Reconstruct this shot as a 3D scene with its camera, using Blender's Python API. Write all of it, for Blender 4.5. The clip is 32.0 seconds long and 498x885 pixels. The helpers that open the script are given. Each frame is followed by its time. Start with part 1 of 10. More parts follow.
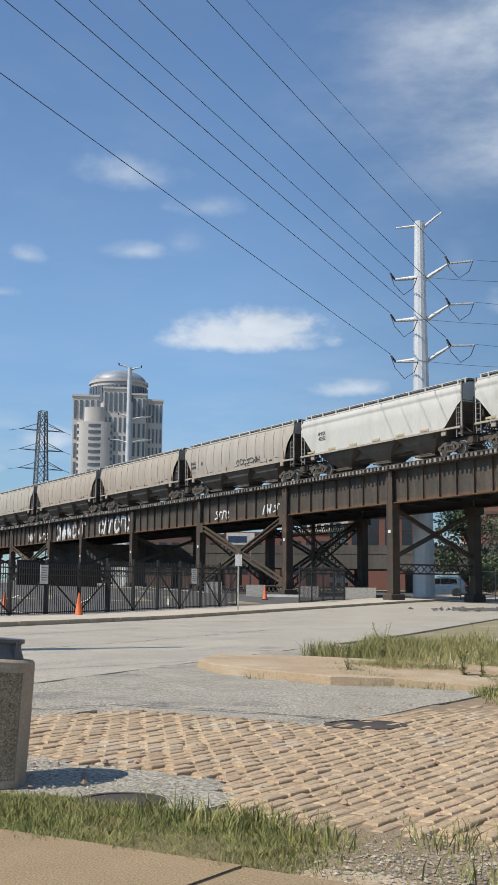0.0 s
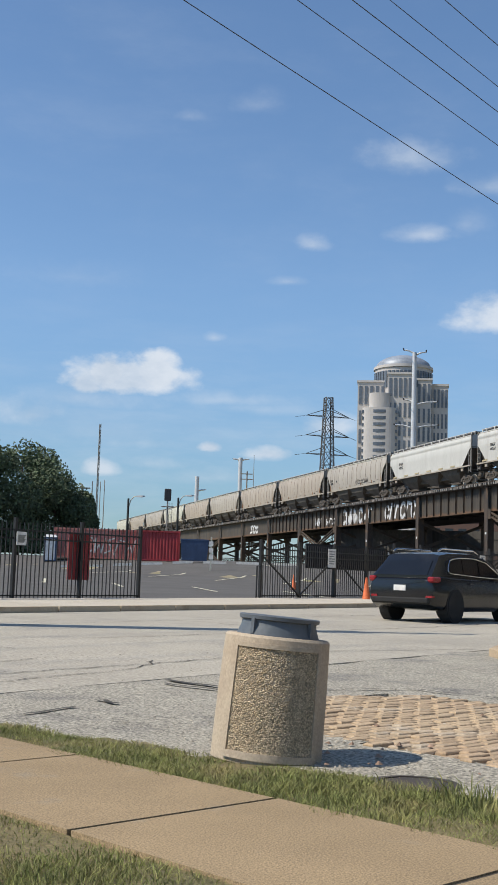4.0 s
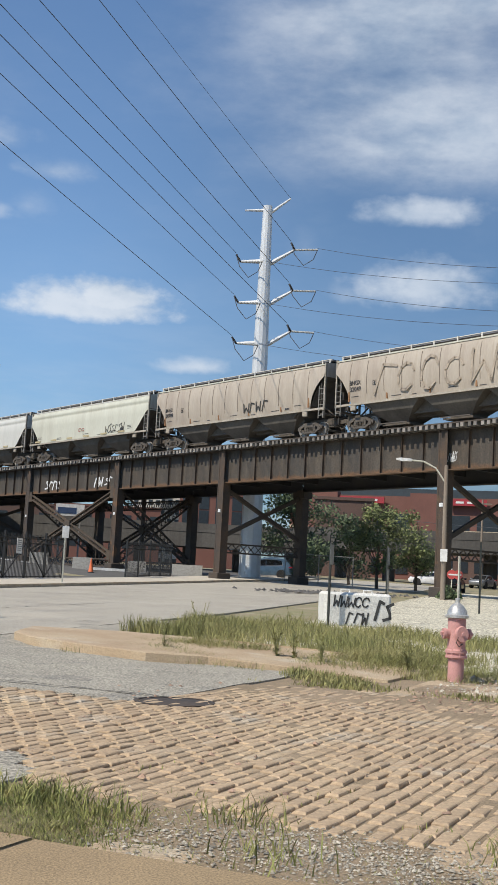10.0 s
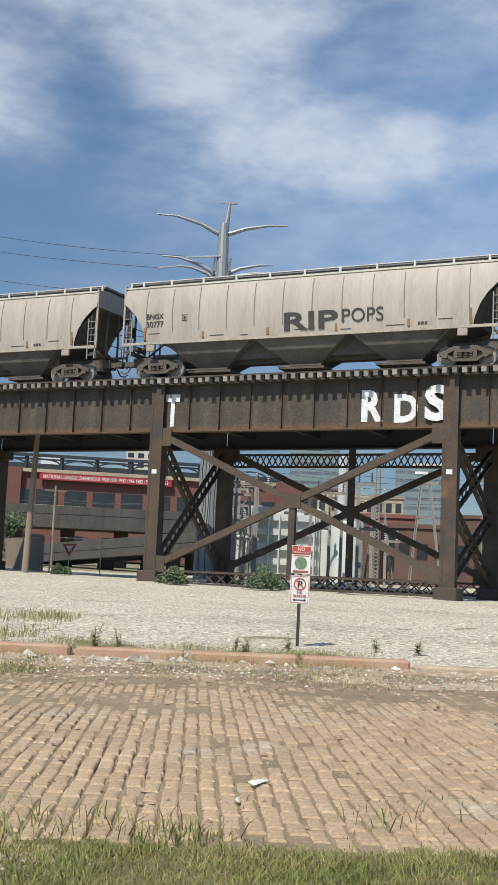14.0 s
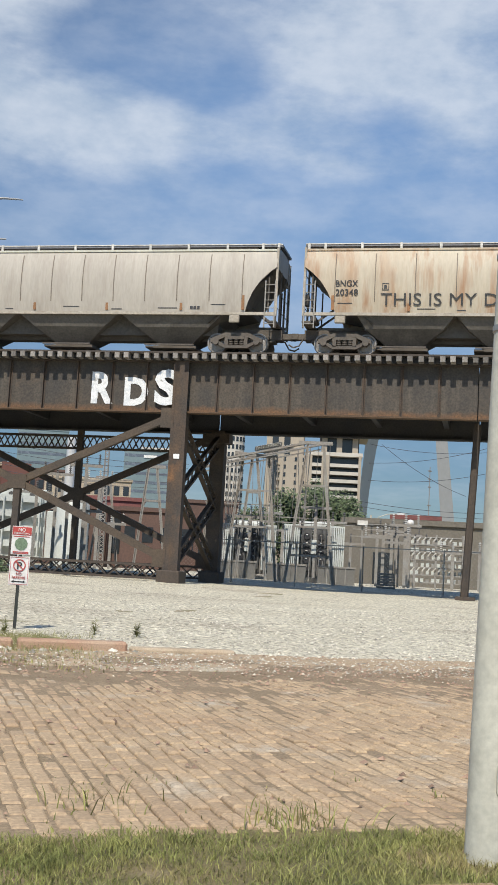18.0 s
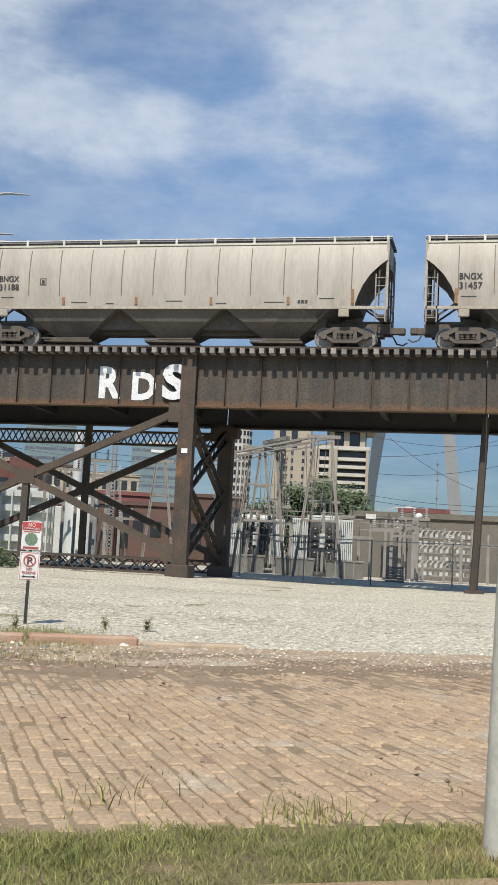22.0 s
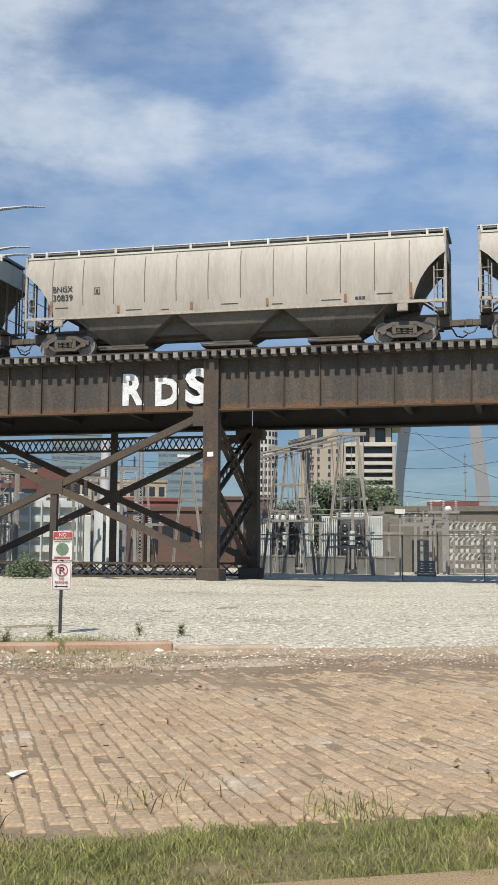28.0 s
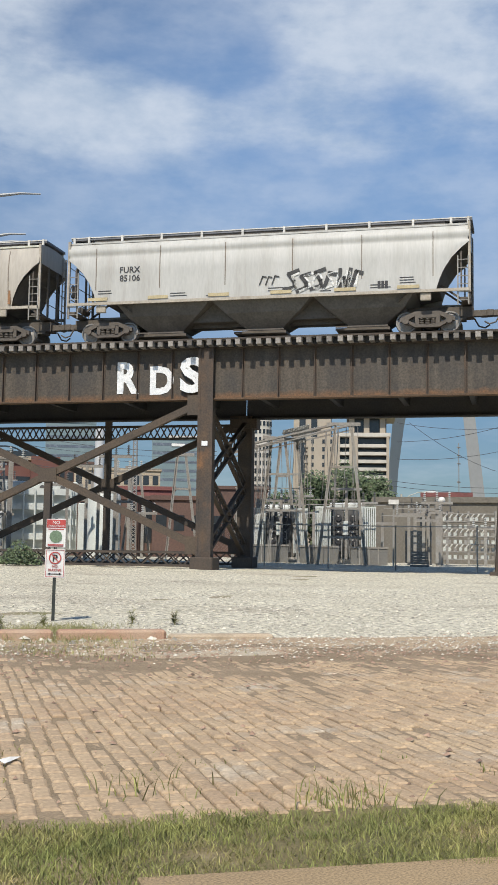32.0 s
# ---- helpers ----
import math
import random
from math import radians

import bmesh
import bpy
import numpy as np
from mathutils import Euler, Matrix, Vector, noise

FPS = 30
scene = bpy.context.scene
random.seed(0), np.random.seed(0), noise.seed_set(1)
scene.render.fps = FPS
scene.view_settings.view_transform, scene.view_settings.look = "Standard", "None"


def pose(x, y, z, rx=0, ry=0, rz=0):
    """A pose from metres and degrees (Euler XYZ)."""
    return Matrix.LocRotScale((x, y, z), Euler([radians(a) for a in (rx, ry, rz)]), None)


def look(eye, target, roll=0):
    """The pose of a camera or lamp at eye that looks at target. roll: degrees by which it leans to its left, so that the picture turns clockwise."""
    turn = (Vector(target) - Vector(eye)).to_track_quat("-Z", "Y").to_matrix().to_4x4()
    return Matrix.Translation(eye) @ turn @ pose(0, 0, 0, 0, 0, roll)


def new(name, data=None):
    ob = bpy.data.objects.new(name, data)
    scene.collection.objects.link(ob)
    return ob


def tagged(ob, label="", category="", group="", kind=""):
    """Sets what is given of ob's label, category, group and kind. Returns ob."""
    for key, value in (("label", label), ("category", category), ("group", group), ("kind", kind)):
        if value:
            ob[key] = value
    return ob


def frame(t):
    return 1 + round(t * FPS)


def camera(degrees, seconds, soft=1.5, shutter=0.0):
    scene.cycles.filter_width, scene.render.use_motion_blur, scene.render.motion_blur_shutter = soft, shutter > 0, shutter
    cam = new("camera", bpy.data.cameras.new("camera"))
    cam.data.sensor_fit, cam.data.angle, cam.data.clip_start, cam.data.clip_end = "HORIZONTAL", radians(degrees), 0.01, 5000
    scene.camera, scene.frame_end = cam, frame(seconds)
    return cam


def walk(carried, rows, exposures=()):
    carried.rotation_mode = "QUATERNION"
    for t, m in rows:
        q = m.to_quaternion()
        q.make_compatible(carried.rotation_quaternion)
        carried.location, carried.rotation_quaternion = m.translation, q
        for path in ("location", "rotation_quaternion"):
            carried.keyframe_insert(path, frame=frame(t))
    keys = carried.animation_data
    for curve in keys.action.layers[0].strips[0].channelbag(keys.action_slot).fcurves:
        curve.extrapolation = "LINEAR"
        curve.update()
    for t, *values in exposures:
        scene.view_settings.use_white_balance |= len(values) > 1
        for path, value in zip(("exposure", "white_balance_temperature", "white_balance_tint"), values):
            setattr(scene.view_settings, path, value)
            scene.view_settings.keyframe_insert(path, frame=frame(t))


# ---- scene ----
cam = camera(24.564, 32.0, soft=1.5)
PATH = [
    (0.0, pose(0.053, -0.006, 1.068, 97.848, -0.411, -0.001)),
    (0.5, pose(0.048, -0.001, 1.065, 97.630, -0.745, 2.075)),
    (1.0, pose(0.041, 0.002, 1.062, 97.347, -1.086, 4.034)),
    (1.5, pose(0.033, 0.014, 1.060, 97.187, -1.168, 6.148)),
    (2.0, pose(0.024, 0.018, 1.060, 97.154, -1.462, 8.344)),
    (2.5, pose(0.019, 0.005, 1.058, 97.108, -1.557, 10.571)),
    (3.0, pose(0.008, 0.002, 1.055, 96.997, -1.846, 12.478)),
    (3.5, pose(0.010, -0.008, 1.057, 96.851, -2.051, 13.887)),
    (5.5, pose(0.024, -0.064, 1.063, 96.816, -1.644, 14.301)),
    (6.0, pose(0.025, -0.061, 1.063, 96.694, -1.594, 13.774)),
    (6.5, pose(0.027, -0.061, 1.064, 96.566, -1.621, 12.937)),
    (7.0, pose(0.038, -0.074, 1.063, 96.560, -1.630, 11.675)),
    (7.5, pose(0.042, -0.074, 1.066, 96.630, -1.531, 9.726)),
    (8.0, pose(0.052, -0.079, 1.070, 96.731, -1.545, 6.891)),
    (8.5, pose(0.079, -0.090, 1.075, 96.858, -1.568, 3.172)),
    (9.0, pose(0.093, -0.102, 1.082, 96.885, -1.972, -1.059)),
    (9.5, pose(0.115, -0.117, 1.088, 96.909, -2.522, -5.113)),
    (10.0, pose(0.133, -0.118, 1.095, 96.900, -2.931, -8.571)),
    (10.5, pose(0.137, -0.119, 1.097, 96.895, -3.083, -11.568)),
    (11.0, pose(0.150, -0.102, 1.096, 96.888, -2.901, -14.621)),
    (11.5, pose(0.167, -0.065, 1.102, 96.800, -2.711, -18.145)),
    (12.0, pose(0.185, -0.042, 1.107, 96.713, -2.604, -22.062)),
    (12.5, pose(0.215, -0.042, 1.107, 96.628, -2.472, -25.916)),
    (13.0, pose(0.246, -0.023, 1.104, 96.579, -2.460, -29.400)),
    (13.5, pose(0.266, -0.010, 1.099, 96.570, -2.531, -32.127)),
    (14.0, pose(0.286, 0.008, 1.095, 96.598, -2.565, -34.536)),
    (14.5, pose(0.302, 0.018, 1.089, 96.635, -2.563, -36.599)),
    (15.0, pose(0.313, 0.022, 1.089, 96.649, -2.683, -38.523)),
    (15.5, pose(0.322, 0.020, 1.089, 96.617, -2.926, -40.418)),
    (17.5, pose(0.354, 0.005, 1.092, 96.408, -3.284, -47.081)),
    (18.0, pose(0.370, 0.005, 1.092, 96.401, -3.078, -48.152)),
    (18.5, pose(0.366, 0.012, 1.092, 96.369, -3.036, -48.834)),
    (19.0, pose(0.358, 0.020, 1.091, 96.302, -3.005, -49.100)),
    (19.5, pose(0.357, 0.027, 1.092, 96.217, -2.973, -49.103)),
    (20.0, pose(0.372, 0.026, 1.092, 96.123, -3.003, -48.973)),
    (20.5, pose(0.377, 0.029, 1.093, 96.049, -3.102, -48.845)),
    (21.0, pose(0.372, 0.037, 1.092, 96.011, -3.095, -48.631)),
    (21.5, pose(0.367, 0.039, 1.091, 96.024, -2.968, -48.252)),
    (22.0, pose(0.358, 0.041, 1.093, 96.084, -2.839, -47.762)),
    (22.5, pose(0.353, 0.042, 1.093, 96.178, -2.620, -47.153)),
    (23.0, pose(0.349, 0.031, 1.087, 96.288, -2.483, -46.571)),
    (23.5, pose(0.344, 0.031, 1.091, 96.331, -2.378, -46.055)),
    (24.0, pose(0.341, 0.027, 1.090, 96.314, -2.324, -45.603)),
    (24.5, pose(0.329, 0.031, 1.089, 96.285, -2.200, -45.198)),
    (26.5, pose(0.337, 0.018, 1.089, 96.409, -0.781, -44.993)),
    (27.0, pose(0.339, 0.011, 1.087, 96.342, -0.502, -45.358)),
    (27.5, pose(0.339, 0.015, 1.092, 96.220, -0.433, -45.809)),
    (28.0, pose(0.339, 0.018, 1.089, 96.099, -0.352, -46.212)),
    (28.5, pose(0.342, 0.021, 1.087, 95.983, -0.340, -46.467)),
    (29.0, pose(0.346, 0.025, 1.088, 95.889, -0.328, -46.552)),
    (29.5, pose(0.345, 0.025, 1.087, 95.816, -0.465, -46.563)),
    (30.0, pose(0.348, 0.030, 1.087, 95.768, -0.574, -46.558)),
    (30.5, pose(0.347, 0.030, 1.086, 95.720, -0.628, -46.557)),
    (31.0, pose(0.344, 0.029, 1.084, 95.676, -0.709, -46.572)),
    (31.5, pose(0.344, 0.033, 1.084, 95.640, -0.801, -46.576)),
    (32.0, pose(0.345, 0.028, 1.083, 95.581, -0.789, -46.546)),
]
walk(cam, PATH)
# ---- plan: track frame (s along the track, v towards it), street frame (p, q), road frame (k, m) ----
SX, SY = -0.4985, 0.8669
NX, NY = 0.8669, 0.4985
PX, PY = 0.850, -0.527
QX, QY = 0.527, 0.850
KX, KY = 0.3746, 0.9272
MX, MY = 0.9272, -0.3746


def sv(s, v):
    return s * SX + v * NX, s * SY + v * NY


def pq(p, q):
    return p * PX + q * QX, p * PY + q * QY


def km(k, m):
    return k * KX + m * MX, k * KY + m * MY


def lerp(x, xs, ys):
    return float(np.interp(x, xs, ys))


def ground(x, y):
    s, v = x * SX + y * SY, x * NX + y * NY
    bank = 0.72 * lerp(x * KX + y * KY, [66, 74], [0, 1]) * lerp(v, [34, 42], [1, 0])
    return lerp(s, [8, 60, 104, 150], [0, 0.62, 1.8, 2.6]) + lerp(v, [18, 46], [0, 0.35]) + bank + lerp(v, [53, 62], [0, 0.22]) * lerp(s, [25, 40], [1, 0])


TRACK_RZ = math.degrees(math.atan2(-SY, -SX))   # local x runs rightwards along the track
STREET_RZ = math.degrees(math.atan2(PY, PX))
ROAD_RZ = math.degrees(math.atan2(KY, KX))


# ---- mesh building ----
class G:
    """Collects vertices and faces of one mesh."""

    def __init__(self):
        self.v, self.f = [], []

    def add(self, verts, faces, m=None):
        n = len(self.v)
        if m is not None:
            verts = [tuple(m @ Vector(q)) for q in verts]
        self.v.extend(tuple(q) for q in verts)
        self.f.extend(tuple(i + n for i in q) for q in faces)
        return self

    def box(self, x0, x1, y0, y1, z0, z1, m=None, b=0.0):
        if b:
            vs, rings = [], []
            for z, i in ((z0, b), (z0 + b, 0), (z1 - b, 0), (z1, b)):
                r = len(vs)
                c = 0 if i else b
                vs += [(x0 + i + c, y0 + i, z), (x1 - i - c, y0 + i, z), (x1 - i, y0 + i + c, z), (x1 - i, y1 - i - c, z),
                       (x1 - i - c, y1 - i, z), (x0 + i + c, y1 - i, z), (x0 + i, y1 - i - c, z), (x0 + i, y0 + i + c, z)]
                rings.append(r)
            fs = [tuple(reversed(range(8))), tuple(range(24, 32))]
            for r in rings[:-1]:
                fs += [(r + k, r + (k + 1) % 8, r + 8 + (k + 1) % 8, r + 8 + k) for k in range(8)]
            return self.add(vs, fs, m)
        return self.add([(x0, y0, z0), (x1, y0, z0), (x1, y1, z0), (x0, y1, z0), (x0, y0, z1), (x1, y0, z1), (x1, y1, z1), (x0, y1, z1)],
                        [(0, 3, 2, 1), (4, 5, 6, 7), (0, 1, 5, 4), (1, 2, 6, 5), (2, 3, 7, 6), (3, 0, 4, 7)], m)

    def cyl(self, p0, p1, r0, r1=None, n=12, caps=True):
        p0, p1 = Vector(p0), Vector(p1)
        r1 = r0 if r1 is None else r1
        d = (p1 - p0).normalized()
        a = d.orthogonal().normalized()
        b = d.cross(a)
        vs = []
        for q, r in ((p0, r0), (p1, r1)):
            vs += [q + (a * math.cos(2 * math.pi * i / n) + b * math.sin(2 * math.pi * i / n)) * r for i in range(n)]
        fs = [(i, (i + 1) % n, n + (i + 1) % n, n + i) for i in range(n)]
        if caps:
            fs += [tuple(reversed(range(n))), tuple(range(n, 2 * n))]
        return self.add(vs, fs)

    def bar(self, p0, p1, w, h, up=(0, 0, 1)):
        """A beam from p0 to p1, w across and h along up."""
        p0, p1 = Vector(p0), Vector(p1)
        d = (p1 - p0).normalized()
        u = Vector(up)
        a = d.cross(u)
        if a.length < 1e-4:
            a = d.orthogonal()
        a.normalize()
        u = a.cross(d).normalized()
        vs = [q + a * i * w / 2 + u * j * h / 2 for q in (p0, p1) for i, j in ((-1, -1), (1, -1), (1, 1), (-1, 1))]
        return self.add(vs, [(0, 1, 2, 3), (7, 6, 5, 4), (0, 4, 5, 1), (1, 5, 6, 2), (2, 6, 7, 3), (3, 7, 4, 0)])

    def tube(self, pts, r, n=6, caps=True):
        pts = [Vector(q) for q in pts]
        vs = []
        rs = r if isinstance(r, (list, tuple)) else [r] * len(pts)
        a = None
        for i, q in enumerate(pts):
            d = (pts[min(i + 1, len(pts) - 1)] - pts[max(i - 1, 0)]).normalized()
            a = d.orthogonal().normalized() if a is None else (a - d * a.dot(d)).normalized()
            b = d.cross(a)
            vs += [q + (a * math.cos(2 * math.pi * k / n) + b * math.sin(2 * math.pi * k / n)) * rs[i] for k in range(n)]
        fs = [(i * n + k, i * n + (k + 1) % n, (i + 1) * n + (k + 1) % n, (i + 1) * n + k) for i in range(len(pts) - 1) for k in range(n)]
        if caps:
            fs += [tuple(reversed(range(n))), tuple(range((len(pts) - 1) * n, len(pts) * n))]
        return self.add(vs, fs)

    def loft(self, rings, closed=True, caps=True):
        n = len(rings[0])
        vs = [q for r in rings for q in r]
        fs = []
        for i in range(len(rings) - 1):
            for k in range(n if closed else n - 1):
                fs.append((i * n + k, i * n + (k + 1) % n, (i + 1) * n + (k + 1) % n, (i + 1) * n + k))
        if caps and closed:
            fs += [tuple(reversed(range(n))), tuple(range((len(rings) - 1) * n, len(rings) * n))]
        return self.add(vs, fs)

    def lathe(self, prof, c=(0, 0, 0), n=20):
        """prof: radius and height from bottom to top."""
        return self.loft([[(c[0] + r * math.cos(2 * math.pi * k / n), c[1] + r * math.sin(2 * math.pi * k / n), c[2] + z) for k in range(n)] for r, z in prof])

    def prism(self, poly, z0, z1, m=None):
        n = len(poly)
        vs = [(x, y, z0) for x, y in poly] + [(x, y, z1) for x, y in poly]
        fs = [(i, (i + 1) % n, n + (i + 1) % n, n + i) for i in range(n)] + [tuple(reversed(range(n))), tuple(range(n, 2 * n))]
        return self.add(vs, fs, m)

    def xprism(self, poly, y0, y1, m=None):
        """A shape drawn in x and z, thick from y0 to y1."""
        n = len(poly)
        vs = [(x, y0, z) for x, z in poly] + [(x, y1, z) for x, z in poly]
        fs = [(i, (i + 1) % n, n + (i + 1) % n, n + i) for i in range(n)] + [tuple(reversed(range(n))), tuple(range(n, 2 * n))]
        return self.add(vs, fs, m)

    def mesh(self, name, smooth=0):
        me = bpy.data.meshes.new(name)
        me.from_pydata(self.v, [], self.f)
        me.validate()
        bm = bmesh.new()
        bm.from_mesh(me)
        if len(bm.faces) < 60000:
            bmesh.ops.recalc_face_normals(bm, faces=bm.faces)
        if smooth:
            lim = math.radians(smooth)
            for f in bm.faces:
                f.smooth = True
            for e in bm.edges:
                if len(e.link_faces) == 2 and e.calc_face_angle(0) > lim:
                    e.smooth = False
        bm.to_mesh(me)
        bm.free()
        return me


def thing(name, m=None, label="", category="", group="", kind=""):
    ob = new(name)
    ob.empty_display_size = 0.3
    if m is not None:
        ob.matrix_basis = m
    return tagged(ob, label, category, group, kind)


def part(name, g, material, parent=None, label="", smooth=0, m=None):
    me = g if isinstance(g, bpy.types.Mesh) else g.mesh(name, smooth)
    if material is not None and not me.materials:
        me.materials.append(material)
    ob = new(name, me)
    if parent is not None:
        ob.parent = parent
    if m is not None:
        ob.matrix_basis = m
    return tagged(ob, label)


def solid(name, g, material, label, category="", group="", kind="", smooth=0, m=None):
    ob = part(name, g, material, None, "", smooth, m)
    return tagged(ob, label, category, group, kind)


WORDS = {}


def word(text, fat=0.0, deep=0.004):
    """A flat mesh of the text, one unit high, from x = 0, standing in x and z."""
    if (text, fat) in WORDS:
        return WORDS[(text, fat)]
    cu = bpy.data.curves.new("word", "FONT")
    cu.body, cu.size, cu.offset, cu.extrude, cu.resolution_u = text, 1.4, fat, deep, 3
    ob = new("word", cu)
    me = bpy.data.meshes.new_from_object(ob.evaluated_get(bpy.context.evaluated_depsgraph_get()))
    bpy.data.objects.remove(ob)
    me.transform(Matrix.Rotation(math.pi / 2, 4, "X"))
    g = G()
    g.v = [tuple(q.co) for q in me.vertices]
    g.f = [tuple(q.vertices) for q in me.polygons]
    WORDS[(text, fat)] = g
    return g


def put_word(g, text, height, m, width=None, fat=0.0):
    w = word(text, fat)
    x0, x1 = min(q[0] for q in w.v), max(q[0] for q in w.v)
    kx = height if width is None else width / (x1 - x0)
    return g.add([((x - x0) * kx, y, z * height) for x, y, z in w.v], w.f, m)


def strokes(g, seed, width, height, thick, count, m, slant=0.15):
    """Illegible painted strokes within a box, standing in x and z."""
    rnd = random.Random(seed)
    step = width / count
    for i in range(count):
        x = i * step + step * 0.1
        kind = rnd.randrange(4)
        w = step * rnd.uniform(0.65, 0.95)
        h0, h1 = height * rnd.uniform(0, 0.15), height * rnd.uniform(0.8, 1)
        if kind == 0:
            pts = [(x, h0), (x + w * 0.3, h1), (x + w, h1 * 0.9)]
        elif kind == 1:
            pts = [(x + w / 2 + w / 2 * math.cos(a), (h0 + h1) / 2 + (h1 - h0) / 2 * math.sin(a)) for a in np.linspace(0.4, 5.6, 9)]
        elif kind == 2:
            pts = [(x + w, h1), (x + w * 0.2, h1 * 0.85), (x + w * 0.75, h1 * 0.5), (x + w * 0.9, h1 * 0.25), (x, h0)]
        else:
            pts = [(x, h1), (x + w * 0.1, h0), (x + w * 0.5, h1 * 0.6), (x + w * 0.9, h0), (x + w, h1)]
        pts = [(a + b * slant, b) for a, b in pts]
        for (a0, b0), (a1, b1) in zip(pts[:-1], pts[1:]):
            d = math.hypot(a1 - a0, b1 - b0) or 1
            nx, nz = -(b1 - b0) / d * thick / 2, (a1 - a0) / d * thick / 2
            ex, ez = (a1 - a0) / d * thick * 0.3, (b1 - b0) / d * thick * 0.3
            g.xprism([(a0 + nx - ex, b0 + nz - ez), (a1 + nx + ex, b1 + nz + ez), (a1 - nx + ex, b1 - nz + ez), (a0 - nx - ex, b0 - nz - ez)], -0.003, 0.003, m)
    return g


# ---- sky, clouds and sun ----
SUN_AZ, SUN_EL = 119.0, 50.0      # degrees to the left of +y, and above the horizon
world = bpy.data.worlds.new("world")
scene.world = world
world.use_nodes = True
WN, WL = world.node_tree.nodes, world.node_tree.links
WN.clear()


def wn(kind, operation="", data_type="", blend_type="", clamp=False, smooth=False):
    n = WN.new(kind)
    if operation:
        n.operation = operation
    if data_type:
        n.data_type = data_type
    if blend_type:
        n.blend_type = blend_type
    if clamp:
        n.use_clamp = True
    if smooth:
        n.interpolation_type = "SMOOTHSTEP"
    return n


def wmath(op, a, b=None, clamp=False):
    n = wn("ShaderNodeMath", operation=op, clamp=clamp)
    for i, q in enumerate((a, b)):
        if q is None:
            continue
        if isinstance(q, (int, float)):
            n.inputs[i].default_value = q
        else:
            WL.new(q, n.inputs[i])
    return n.outputs[0]


def wramp(q, lo, hi, a=0.0, b=1.0):
    n = wn("ShaderNodeMapRange", smooth=True)
    WL.new(q, n.inputs[0])
    for i, val in enumerate((lo, hi, a, b)):
        n.inputs[i + 1].default_value = val
    return n.outputs[0]


sky = wn("ShaderNodeTexSky")
sky.sky_type, sky.sun_disc = "NISHITA", False
sky.sun_elevation = radians(SUN_EL)
sky.sun_rotation = radians(-SUN_AZ)
sky.air_density, sky.dust_density, sky.ozone_density = 1.0, 0.4, 2.2
way = wn("ShaderNodeTexCoord").outputs["Generated"]
sep = wn("ShaderNodeSeparateXYZ")
WL.new(way, sep.inputs[0])


def wnoise(scale, detail=6.0, rough=0.55, stretch=(1, 1, 1), shift=(0, 0, 0)):
    mp = wn("ShaderNodeMapping")
    mp.inputs["Scale"].default_value = stretch
    mp.inputs["Location"].default_value = shift
    WL.new(way, mp.inputs[0])
    n = wn("ShaderNodeTexNoise")
    n.inputs["Scale"].default_value, n.inputs["Detail"].default_value, n.inputs["Roughness"].default_value = scale, detail, rough
    WL.new(mp.outputs[0], n.inputs["Vector"])
    return n.outputs["Fac"]


fluff = wnoise(26, 7, 0.58, (1, 1, 1.7))
lump = wnoise(62, 4, 0.5, (1, 1, 1.3))
edge = wmath("ADD", wmath("MULTIPLY", wmath("SUBTRACT", fluff, 0.5), 1.25), wmath("MULTIPLY", wmath("SUBTRACT", lump, 0.5), 0.45))


def cloud(az, el, wide, high, soft, strength):
    """How thick one cloud is: az to the left, el up, half sizes in degrees."""
    a, e = radians(az), radians(el)
    right = (math.cos(a), math.sin(a), 0)
    up = (math.sin(a) * math.sin(e), -math.cos(a) * math.sin(e), math.cos(e))
    ahead = (-math.sin(a) * math.cos(e), math.cos(a) * math.cos(e), math.sin(e))
    q = []
    for axis, size in ((right, wide), (up, high)):
        n = wn("ShaderNodeVectorMath", operation="DOT_PRODUCT")
        WL.new(way, n.inputs[0])
        n.inputs[1].default_value = axis
        q.append(wmath("DIVIDE", n.outputs["Value"], math.sin(radians(size))))
    # flat below, heaped above
    low = wmath("MULTIPLY", wmath("MINIMUM", q[1], 0.0), 1.7)
    d = wmath("SQRT", wmath("ADD", wmath("POWER", q[0], 2.0), wmath("ADD", wmath("POWER", low, 2.0), wmath("POWER", wmath("MAXIMUM", q[1], 0.0), 2.0))))
    n = wn("ShaderNodeVectorMath", operation="DOT_PRODUCT")
    WL.new(way, n.inputs[0])
    n.inputs[1].default_value = ahead
    front = wmath("GREATER_THAN", n.outputs["Value"], 0.5)
    return wmath("MULTIPLY", wmath("MULTIPLY", wramp(wmath("SUBTRACT", wmath("SUBTRACT", 1.0, d), wmath("MULTIPLY", edge, -0.9)), 0.0, soft), front), strength)


